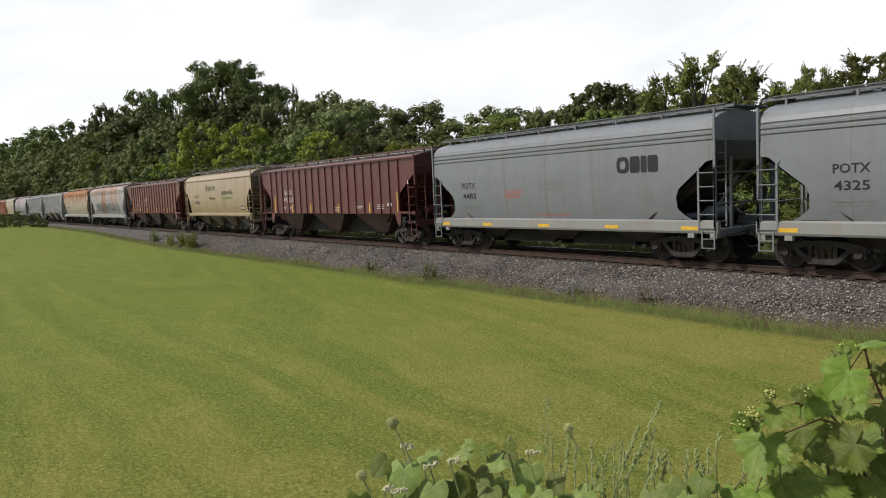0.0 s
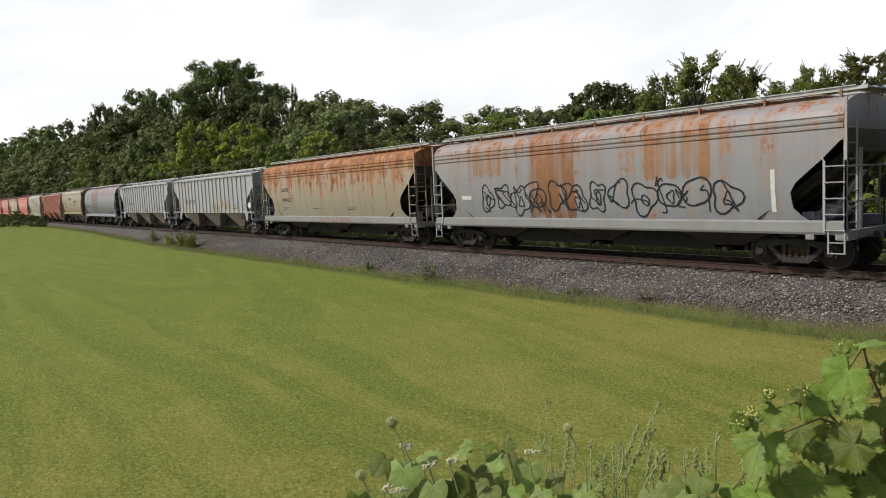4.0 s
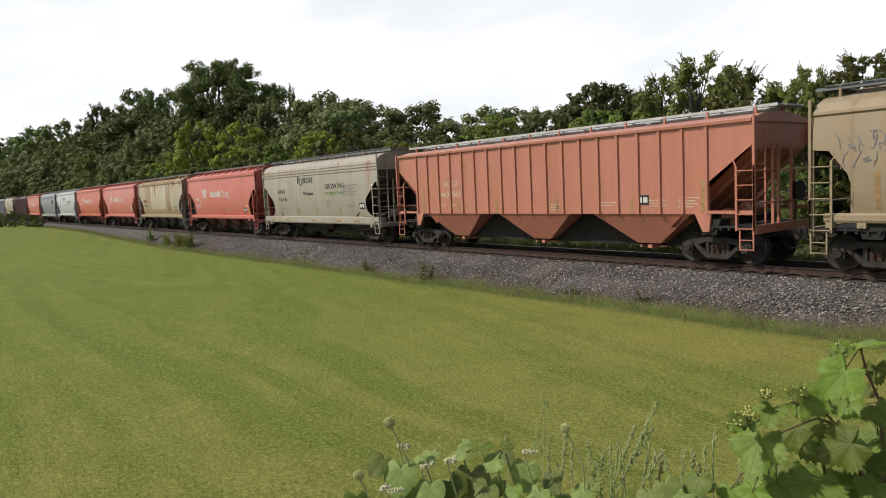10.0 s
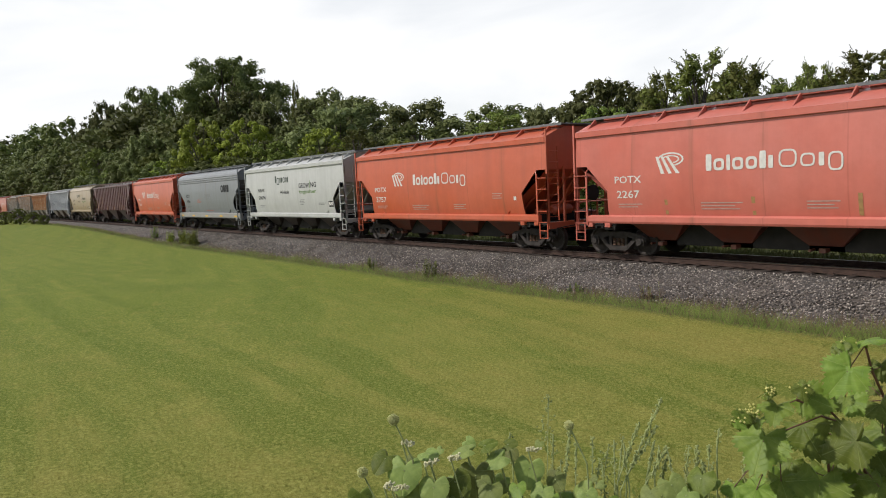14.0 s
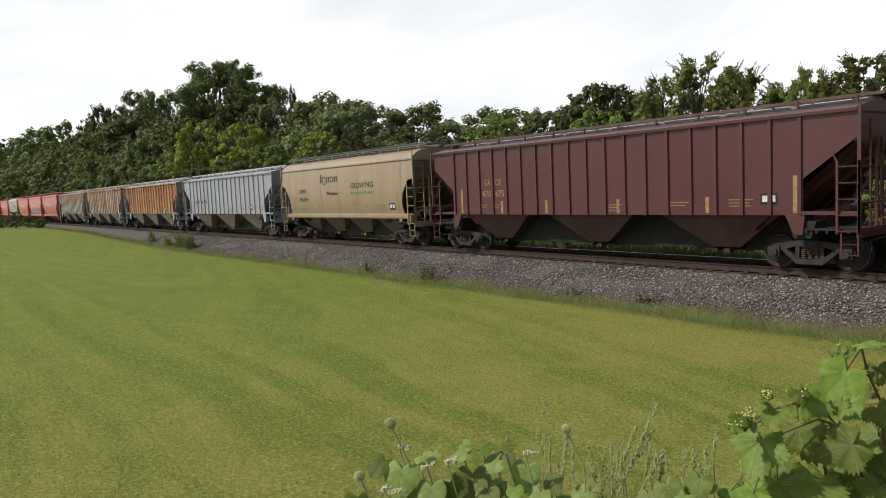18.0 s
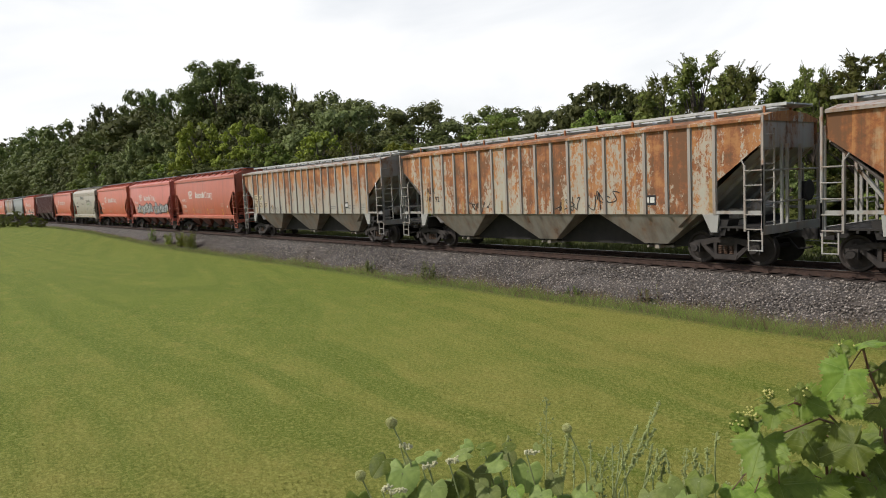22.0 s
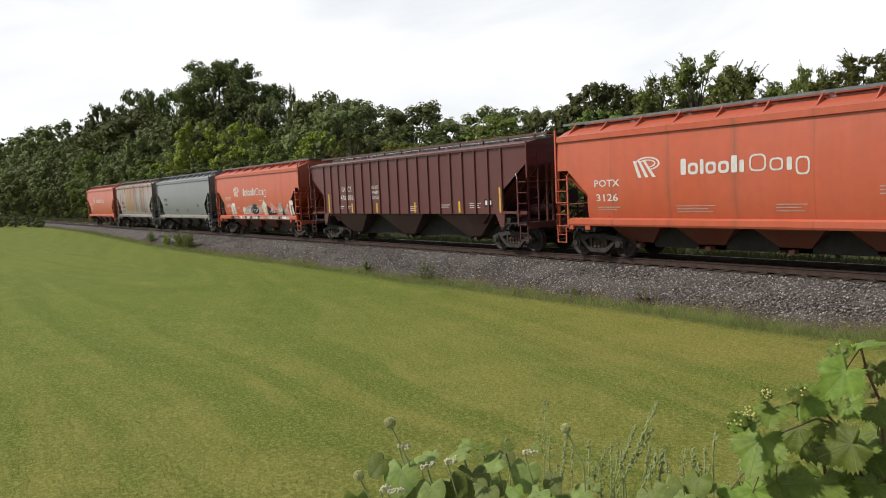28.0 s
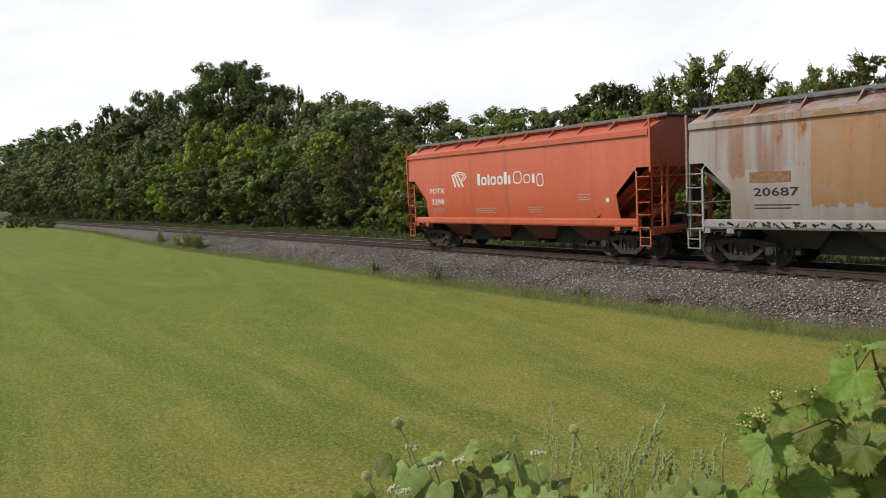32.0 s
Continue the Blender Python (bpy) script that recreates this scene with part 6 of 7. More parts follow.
def lay(name, panel, s, corners, faces, material, proud=0.008, ribbed=False):
    """Lays flat shapes, given in (along, up), on the curve of a car's side."""
    index, verts, where = {}, [], []
    for x, z in corners:
        key = (round(x, 4), round(z, 4))
        if key not in index:
            index[key] = len(verts)
            verts.append((x, -(wide_at(s, z) + proud), z))
        where.append(index[key])
    welded = []
    for f in faces:
        f = list(dict.fromkeys(where[k] for k in f))
        if len(f) > 2:
            welded.append(f)
    return part(name, raw(name, verts, welded), material, panel)


def words(panel, s, text, x, z, high, material, wide=None, name="reporting_mark", proud=0.008):
    co, faces = GLYPHS[text]
    k = high
    across = (wide / (co[:, 0].max() - co[:, 0].min())) if wide else k
    pts = [(x + (a - co[:, 0].min()) * across, z + b * k) for a, b in co]
    return lay(name, panel, s, pts, faces, material, proud)


def bars(panel, s, rects, material, name, slant=0.0, proud=0.008):
    """Upright bars (x0, x1, z0, z1), in steps up the curve."""
    corners, faces = [], []
    for x0, x1, z0, z1 in rects:
        n = max(1, int((z1 - z0) / 0.25))
        for k in range(n + 1):
            z = z0 + (z1 - z0) * k / n
            corners += [(x0 + slant * (z - z0), z), (x1 + slant * (z - z0), z)]
            if k:
                b = len(corners)
                faces.append((b - 4, b - 3, b - 1, b - 2))
    return lay(name, panel, s, corners, faces, material, proud)


def wordmark(panel, s, x0, x1, z, high, shapes, material, name="wordmark", gap=0.16, ring=0.0):
    """A brand's lettering as plain shapes, no letter drawn: i and l for tall bars, n for low bars, o, O and p for low, tall and hanging ovals, I for blocks."""
    width = {"i": 0.45, "l": 0.62, "n": 0.5, "o": 1.0, "O": 1.25, "p": 1.0, "I": 1.0}
    unit_wide = (x1 - x0) / sum(width[k] for k in shapes)
    a = x0
    for shape in shapes:
        corners, faces = [], []
        step = width[shape] * unit_wide
        b = a + step - gap * unit_wide
        low, top = (z - 0.28 * high if shape == "p" else z), z + high * {"i": 0.9, "l": 1.0, "I": 1.0, "o": 0.72, "O": 1.0, "n": 0.72, "p": 0.72}[shape]
        base, n = len(corners), 16
        power = 0.62 if shape in "oOp" else 0.3
        hollow = ring > 0 and shape in "oOp"
        for j in range(n):
            t = j * math.tau / n + 0.196
            c, d = math.cos(t), math.sin(t)
            for inset in (0.0, ring * high) if hollow else (0.0,):
                corners.append(((a + b) / 2 + math.copysign(abs(c) ** power, c) * ((b - a) / 2 - inset), (low + top) / 2 + math.copysign(abs(d) ** power, d) * ((top - low) / 2 - inset)))
        if hollow:
            faces += [(base + 2 * j, base + 2 * j + 1, base + (2 * j + 3) % (2 * n), base + (2 * j + 2) % (2 * n)) for j in range(n)]
        else:
            corners.append(((a + b) / 2, (low + top) / 2))
            faces += [(base + n, base + j, base + (j + 1) % n) for j in range(n)]
        a += step
        lay(name, panel, s, corners, faces, material, 0.012)


def patch(panel, s, points, material, name="graffiti", proud=0.009):
    """One painted patch with straight or rounded edges, given by its corners, cut into strips that follow the curve of the side."""
    zs = [p[1] for p in points]
    n = max(1, int((max(zs) - min(zs)) / 0.05))
    cuts = [min(zs) + (max(zs) - min(zs)) * k / n for k in range(n + 1)]
    corners, faces = [], []
    m = len(points)
    for lo, hi in zip(cuts, cuts[1:]):
        rows = []
        for z in (lo + 1e-4, hi - 1e-4):
            xs = []
            for k in range(m):
                (xa, za), (xb, zb) = points[k], points[(k + 1) % m]
                if (za - z) * (zb - z) < 0:
                    xs.append(xa + (xb - xa) * (z - za) / (zb - za))
            rows.append(sorted(xs))
        for j in range(0, min(len(rows[0]), len(rows[1])) - 1, 2):
            b = len(corners)
            corners += [(rows[0][j], lo), (rows[0][j + 1], lo), (rows[1][j + 1], hi), (rows[1][j], hi)]
            faces.append((b, b + 1, b + 2, b + 3))
    if faces:
        lay(name, panel, s, corners, faces, material, proud)


def emblem(panel, s, x, z, size, material):
    """The striped emblem as plain shapes: three slanted stripes under an arched band."""
    corners, faces = [], []
    for k in range(3):
        top, foot = x + (0.02 + 0.17 * k) * size, x + (0.2 + 0.25 * k) * size
        b = len(corners)
        corners += [(top, z + 0.5 * size), (top + 0.09 * size, z + 0.5 * size), (foot + 0.12 * size, z), (foot, z)]
        faces.append((b, b + 3, b + 2, b + 1))
    for rx, ry, w in ((0.44, 0.2, 0.06), (0.3, 0.12, 0.05)):
        b = len(corners)
        for j in range(12):
            a = radians(165 - 235 * j / 11)
            for d in (0, w):
                corners.append((x + (0.52 + math.cos(a) * (rx - d)) * size, z + (0.4 + math.sin(a) * (ry - d * 0.7)) * size))
        faces += [(b + 2 * j, b + 2 * j + 1, b + 2 * j + 3, b + 2 * j + 2) for j in range(11)]
    lay("emblem", panel, s, corners, faces, material)


def stencils(panel, s, spots, material):
    """Small print that cannot be read: rows of thin bars at (x, z, width, rows)."""
    for x, z, w, rows in spots:
        for r in range(rows):
            short = (0.0, 0.18, 0.07, 0.3)[r % 4] * w
            bars(panel, s, [(x, x + w - short, z - 0.085 * r, z - 0.085 * r + 0.026)], material, "stencil_print")


def placard(panel, s, x, z, w, h, material=None):
    bars(panel, s, [(x, x + w, z, z + h)], material or M_BLACK, "placard", proud=0.007)
    bars(panel, s, [(x + 0.05, x + w * 0.45, z + h * 0.25, z + h - 0.06), (x + w * 0.55, x + w - 0.05, z + h * 0.25, z + h - 0.06)], M_WHITE, "placard_mark", proud=0.011)


def spray(panel, s, blobs, material, seed, name="graffiti", proud=0.007):
    """Sprayed shapes: rounded uneven patches (x, z, half width, half height)."""
    rng = random.Random(seed)
    corners, faces = [], []
    for x, z, w, h in blobs:
        b = len(corners)
        corners.append((x, z))
        n = 14
        for k in range(n):
            a = k * math.tau / n
            r = 0.78 + 0.42 * rng.random()
            corners.append((x + math.cos(a) * w * r, max(s["outline"][0][0], z + math.sin(a) * h * r)))
        for k in range(n):
            faces.append((b, b + 1 + k, b + 1 + (k + 1) % n))
    lay(name, panel, s, corners, faces, material, proud)


def hoop(panel, s, x, z, w, h, thick, material, seed, proud=0.013):
    """One sprayed rounded outline."""
    rng = random.Random(seed)
    n = 22
    lobes, turn = rng.choice((2, 3, 3, 4)), rng.uniform(0, 6)
    corners, faces = [], []
    for k in range(n):
        a = k * math.tau / n
        r = 1 + 0.22 * math.sin(lobes * a + turn)
        for d in (0, thick):
            corners.append((x + math.cos(a) * (w * r - d), max(s["outline"][0][0], z + math.sin(a) * (h * r - d))))
    for k in range(n):
        i, j = 2 * k, 2 * ((k + 1) % n)
        faces.append((i, i + 1, j + 1, j))
    lay("graffiti", panel, s, corners, faces, material, proud)


def scrawl(panel, s, x0, x1, z0, z1, strokes, material, seed, thick=0.05, proud=0.012):
    """Spray-can lines: rounded, looping strokes between two heights, each unlike the last."""
    rng = random.Random(seed)
    step = (x1 - x0) / strokes
    for k in range(strokes):
        x, w = x0 + step * k, step * rng.uniform(0.8, 1.25)
        turns = rng.randint(4, 7)
        pts = [Vector((x + w * rng.random(), z0 + (z1 - z0) * rng.random())) for _ in range(turns)]
        pts.sort(key=lambda p: (p - Vector((x, z0))).length * rng.uniform(0.6, 1.4))
        pts = [pts[0]] + pts + [pts[-1]]
        line = []
        for a, b, c, d in zip(pts, pts[1:], pts[2:], pts[3:]):
            for j in range(6):
                t = j / 6
                line.append(0.5 * (2 * b + (c - a) * t + (2 * a - 5 * b + 4 * c - d) * t * t + (3 * b - a - 3 * c + d) * t ** 3))
        rects_c, faces = [], []
        line = [p for k, p in enumerate(line) if k == 0 or (p - line[k - 1]).length > 0.004]
        for k, p in enumerate(line):
            d = line[min(k + 1, len(line) - 1)] - line[max(k - 1, 0)]
            n = Vector((-d.y, d.x)).normalized() * thick / 2
            rects_c += [tuple(p + n), tuple(p - n)]
            if k:
                i = len(rects_c)
                faces.append((i - 4, i - 3, i - 1, i - 2))
        if faces:
            lay("graffiti", panel, s, rects_c, faces, material, proud)


MARKS = ("POTX", "GACX", "GA", "CX", "CBFX", "SHQX", "NAHX", "NA", "HX", "MWCX 463528", "ACFX", "49423", "A", "EX", "AEX", "IT", "LX", "412", "43", "225", "30", "4850", "78",
         "4325", "4483", "470", "217", "345026", "469", "719", "345000", "961", "3618", "2112", "20596", "2267", "3757", "4434", "3182", "475", "345034", "147", "92", "076", "EC", "NX", "16", "55", "07",
         "2736", "2205", "3519", "3580", "3126", "2672", "4294", "20687", "3298", "GROW", "NG", "together", "Wholesale", "DO NOT", "HAMMER", "ON CAR", "C")
set_type(MARKS)


def reporting(panel, s, mark, number, material, x=-4.83, z=2.33, high=0.21, wide=1.0):
    words(panel, s, mark, x, z, high, material, wide)
    words(panel, s, number, x + 0.05, z - 0.46, high * 1.05, material, wide * 0.86)


def potash_marks(panel, s, number, old=False):
    """White lettering of the fertiliser cars, its brand as plain blocks."""
    reporting(panel, s, "POTX", number, M_WHITE)
    emblem(panel, s, -3.32, 2.56, 1.02, M_WHITE)
    wordmark(panel, s, -1.64, 0.34, 2.58, 0.46, "loiooln", M_WHITE, ring=0.17)
    wordmark(panel, s, 0.42, 2.08, 2.58, 0.46, "Oonp", M_WHITE, gap=0.2, ring=0.1)
    stencils(panel, s, [(-4.75, 1.66, 0.9, 2), (-1.85, 1.68, 1.25, 3), (1.1, 1.7, 0.8, 3), (3.55, 2.1, 0.55, 3)], M_THINWHITE)
    bars(panel, s, [(4.72, 4.86, 1.85, 1.99)], M_WHITE, "round_plate")


def agrium_marks(panel, s, mark, number, x=-4.5):
    words(panel, s, mark, x, 2.6, 0.2, M_BLACK, 1.0)
    words(panel, s, number, x + 0.02, 2.15, 0.2, M_BLACK, 1.05)
    wordmark(panel, s, -1.9, 0.0, 3.1, 0.42, "lpnnonn", M_DARKGREEN, gap=0.2, ring=0.12)
    words(panel, s, "Wholesale", -1.27, 2.45, 0.18, M_BLACK, 1.22, "slogan")
    words(panel, s, "GROW", 1.27, 2.73, 0.26, M_BLACK, 1.28, "slogan")
    words(panel, s, "NG", 2.72, 2.75, 0.26, M_BLACK, 0.66, "slogan")
    bars(panel, s, [(2.6, 2.66, 2.72, 3.12)], M_GREEN, "slogan")
    words(panel, s, "together", 1.27, 2.43, 0.2, M_GREEN, 2.1, "slogan")
    stencils(panel, s, [(1.25, 2.05, 0.6, 4), (-4.45, 1.75, 0.8, 2), (3.5, 1.85, 0.8, 2)], M_FAINT)
    placard(panel, s, 4.62, 1.66, 0.5, 0.3)


# ---- paints ----
ORANGE = dict(streak=0.14, dirt=0.12, fade=0.12, seams=2.08)
P_ORANGE = [paint("orange_paint", (0.71, 0.135, 0.056), seed=k, **ORANGE) for k in (1, 2)]
P_SALMON = [paint("faded_red_paint", (0.74, 0.17, 0.115), streak=0.09, dirt=0.08, fade=0.24, seed=k, seams=2.08) for k in (3, 4)]
P_BRICK = [paint("worn_red_paint", (0.62, 0.14, 0.075), streak=0.16, dirt=0.14, fade=0.15, seed=5, seams=2.08)]
P_GREY = [paint("grey_paint", (0.25, 0.265, 0.28), streak=0.12, dirt=0.2, fade=0.1, seed=k, seams=2.1) for k in (6, 7)]
P_DARKGREY = paint("slate_grey_paint", (0.275, 0.285, 0.285), rough=0.36, streak=0.1, dirt=0.15, seed=8)
P_SILL = paint("pale_sill_paint", (0.37, 0.37, 0.35), streak=0.15, dirt=0.3, rust=0.05, seed=9)
P_MAROON = [paint("maroon_paint", (0.14, 0.029, 0.027), streak=0.18, dirt=0.15, fade=0.04, seed=k) for k in (10, 11)]
P_DEEP = paint("dark_maroon_paint", (0.115, 0.025, 0.026), streak=0.18, dirt=0.16, fade=0.05, seed=12)
# maroon darkened to hold the underside's shade, with grime on top
P_SHADEMAROON = paint("grimy_shaded_maroon_paint", (0.05, 0.02, 0.018), streak=0.4, dirt=0.3, seed=38)
P_BROWN = paint("red_brown_paint", (0.165, 0.037, 0.021), streak=0.15, dirt=0.1, fade=0.02, seed=13)
P_TAN = [paint("tan_paint", (0.46, 0.345, 0.205), streak=0.14, dirt=0.22, fade=0.1, rust=0.03, seed=k, seams=1.9) for k in (14, 15)]
P_BEIGE = [paint("beige_paint", (0.50, 0.445, 0.35), streak=0.15, dirt=0.2, rust=0.08, top_rust=0.3, fade=0.05, seed=k, seams=2.1) for k in (16, 17)]
P_WHITE = paint("off_white_paint", (0.66, 0.66, 0.63), streak=0.14, dirt=0.18, seed=18)
P_RUSTGREY = paint("rust_streaked_grey_paint", (0.37, 0.375, 0.385), streak=0.15, dirt=0.2, rust=0.36, top_rust=0.55, seed=19, soft_patches=True, patches=((-2.6, -0.4, 1.3, 5, (0.24, 0.095, 0.035)), (2.4, 4.6, 2.5, 5, (0.30, 0.15, 0.07)), (-5.6, -4.0, 2.9, 5, (0.30, 0.15, 0.07))))
P_RUSTCREAM = paint("rust_stained_cream_paint", (0.44, 0.38, 0.28), streak=0.15, dirt=0.2, rust=0.58, top_rust=1.1, seed=20, fade=0.2)
P_LIGHT = [paint("light_grey_paint", c, streak=0.14, dirt=0.17, rust=0.04, top_rust=0.15, seed=k) for k, c in ((21, (0.52, 0.51, 0.51)), (22, (0.44, 0.455, 0.485)))]
P_ROUND = paint("grey_paint_with_rust_panels", (0.26, 0.27, 0.29), streak=0.15, dirt=0.15, rust=0.1, top_rust=0.3, seed=23,
                patches=((-4.2, -0.45, 2.0, 5, (0.15, 0.052, 0.032), True), (-6.9, -5.0, 3.0, 5, (0.16, 0.065, 0.045), True), (-0.45, 7.6, 3.3, 5, (0.22, 0.12, 0.10), True), (-3.9, -0.7, 2.7, 5, (0.13, 0.045, 0.03))))
P_CORAL = paint("faded_coral_paint", (0.66, 0.24, 0.15), streak=0.14, dirt=0.15, fade=0.08, rust=0.06, seed=24)
P_OCHRE = paint("rust_stained_beige_paint", (0.46, 0.34, 0.19), streak=0.15, dirt=0.18, rust=0.28, top_rust=0.6, seed=25,
                patches=((-2.6, 1.9, 1.75, 3.75, (0.52, 0.46, 0.32)), (3.1, 6.5, 1.7, 3.9, (0.5, 0.45, 0.33), True), (-6.4, -4.4, 1.9, 3.9, (0.48, 0.42, 0.31), True),
                         (-4.3, -2.7, 2.2, 5, (0.30, 0.15, 0.055), True), (2.0, 3.0, 1.5, 5, (0.25, 0.11, 0.045), True)))
P_RUSTORANGE = paint("heavily_rusted_paint", (0.50, 0.36, 0.19), streak=0.25, dirt=0.15, rust=1.0, top_rust=0.6, seed=26, panels=0.77)
P_FLAKE = paint("flaking_white_paint", (0.56, 0.52, 0.42), streak=0.18, dirt=0.18, rust=0.80, top_rust=0.55, seed=36, panels=0.77, flake=0.8)
P_BLOTCH = paint("rust_blotched_grey_paint", (0.50, 0.47, 0.40), streak=0.15, dirt=0.18, rust=0.70, top_rust=1.2, seed=28, panels=0.77)
P_PANEL = paint("beige_paint_with_tan_panels", (0.42, 0.385, 0.365), streak=0.3, dirt=0.25, rust=0.36, top_rust=0.4, seed=29,
                patches=((-3.0, 0.0, 1.7, 3.9, (0.34, 0.18, 0.075)), (0.0, 4.4, 1.6, 5, (0.16, 0.075, 0.065), True), (-5.6, -3.4, 2.6, 5, (0.24, 0.14, 0.12), True)))
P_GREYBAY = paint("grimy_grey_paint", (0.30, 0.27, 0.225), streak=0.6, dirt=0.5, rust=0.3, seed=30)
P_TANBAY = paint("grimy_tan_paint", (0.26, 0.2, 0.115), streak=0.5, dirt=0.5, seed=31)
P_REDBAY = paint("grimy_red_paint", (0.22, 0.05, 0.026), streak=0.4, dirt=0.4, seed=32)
# near-black base carries the shade beneath the cars; streaks and dirt are grime
P_SHADEBAY = paint("grimy_shaded_paint", (0.05, 0.04, 0.034), streak=0.4, dirt=0.4, seed=33)
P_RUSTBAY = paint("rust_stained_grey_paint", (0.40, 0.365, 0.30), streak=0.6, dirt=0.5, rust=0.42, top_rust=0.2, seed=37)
P_WHITEEND = paint("grimy_white_paint", (0.50, 0.485, 0.45), streak=0.35, dirt=0.3, rust=0.45, top_rust=0.3, seed=34)

TRAIN = []


def join(thing, centre):
    thing.location.x = centre
    TRAIN.append((thing, centre))


def end_print(car, s):
    """Small white print on the end wall, as plain bars."""
    verts, faces = [], []
    for k, (w, h) in enumerate(((0.34, 0.1), (0.3, 0.1), (0.12, 0.06), (0.16, 0.05), (0.16, 0.05), (0.4, 0.03), (0.34, 0.03), (0.4, 0.03))):
        z = 3.78 - 0.115 * k
        b = len(verts)
        verts += [(s["end"] + 0.006, y, zz) for y, zz in ((0.25, z), (0.25 + w, z), (0.25 + w, z + h), (0.25, z + h))]
        faces.append((b, b + 1, b + 2, b + 3))
    part("stencil_print", raw("stencil_print", verts, faces), M_THINWHITE, car)


def fertiliser_car(centre, number, coat, words_about, tags=None):
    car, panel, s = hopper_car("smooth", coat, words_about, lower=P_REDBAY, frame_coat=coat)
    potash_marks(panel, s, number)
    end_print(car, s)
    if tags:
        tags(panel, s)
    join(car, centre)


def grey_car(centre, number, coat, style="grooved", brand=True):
    car, panel, s = hopper_car(style, coat, "grey covered hopper car with black lettering and a pale side sill" if brand else "plain slate-grey covered hopper car with a pale side sill", lower=P_SHADEBAY, sill_coat=P_SILL, frame_coat=coat)
    ink = M_BLACK
    words(panel, s, "POTX", -4.62, 2.45, 0.22, ink, 0.84)
    words(panel, s, number, -4.6, 2.04, 0.22, ink, 0.8)
    stencils(panel, s, [(-4.6, 1.75, 0.9, 2)], M_FAINT)
    if brand:
        wordmark(panel, s, 3.12, 4.68, 2.72, 0.5, "OIlI", M_BLACK, gap=0.1, ring=0.24)
        stencils(panel, s, [(-0.4, 2.62, 1.4, 5), (2.2, 1.62, 0.5, 2)], M_FAINT)
        stencils(panel, s, [(-2.1, 2.3, 1.0, 4), (-0.6, 1.42, 1.6, 1)], M_REDINK)
    else:
        stencils(panel, s, [(-1.7, 1.75, 0.7, 3), (0.9, 1.7, 0.7, 3), (3.4, 2.1, 0.6, 3)], ink)
    z0, z1, h, w = s["sill"]
    face = dict(s, section=((0.5, w), (2, w)))
    for x in (-6.0, -3.4, -0.4, 2.6, 5.4):
        bars(panel, face, [(x, x + 0.55, z0 + 0.09, z0 + 0.2)], M_YELLOW if brand else M_OCHRE, "reflector")
    join(car, centre)


def tan_car(centre, mark, number, coat, label, style="curved", tags=None):
    car, panel, s = hopper_car(style, coat, label, lower=P_TANBAY if style == "curved" else P_SHADEBAY, frame_coat=coat)
    agrium_marks(panel, s, mark, number)
    if style == "grooved":
        stencils(panel, s, [(3.05, 2.86, 1.5, 7)], M_FAINT)
        z0, z1, h, w = s["sill"]
        for x in (-5.6, -3.6, -0.4, 2.4, 4.2):
            bars(panel, dict(s, section=((0.5, w), (2, w))), [(x, x + 0.5, z0 + 0.1, z0 + 0.2)], M_OCHRE, "reflector")
    for x in (-5.2, -2.3, 0.0, 2.6, 5.35):
        if abs(x) < long_at(s, 2.0) - 0.2:
            bars(panel, s, [(x, x + 0.1, s["outline"][0][0] + 0.12, s["outline"][0][0] + (1.0 if abs(x) > 5 else 0.5))], M_OCHRE, "reflector")
    if tags:
        tags(panel, s)
    join(car, centre)


def ribbed_car(centre, coat, label, marks, ink, lower=None, frame_coat=None, reflect=M_YELLOW, tags=None, small_print=True, plate=4.55):
    car, panel, s = hopper_car("ribbed", coat, label, lower=lower or coat, frame_coat=frame_coat or coat, top_coat=coat if coat is P_FLAKE else frame_coat or coat, rib_coat=P_WHITEEND if coat in (P_FLAKE, P_BLOTCH) else None,
                               board=M_DARKBOARD if coat in (*P_MAROON, P_DEEP, P_BROWN) else None)
    for text, x, z, high, wide in marks:
        words(panel, s, text, x, z, high, ink, wide)
    for x in (-6.55, -4.2, -1.9, 1.2, 4.3, 6.75):
        bars(panel, s, [(x, x + 0.11, 1.5, 2.45 if abs(x) > 6 else 1.95)], reflect, "reflector")
    if small_print:
        stencils(panel, s, [(-5.4, 1.8, 0.45, 2), (-4.7, 1.8, 0.45, 2), (3.0, 1.8, 0.8, 2), (5.0, 1.85, 0.7, 3), (0.9, 1.75, 0.5, 3)] + ([(6.0, 1.9, 0.7, 4)] if plate < 5 else []), M_FAINT if ink is M_BLACK else ink)
    placard(panel, s, plate, 1.72, 0.45, 0.3)
    if tags:
        tags(panel, s)
    join(car, centre)


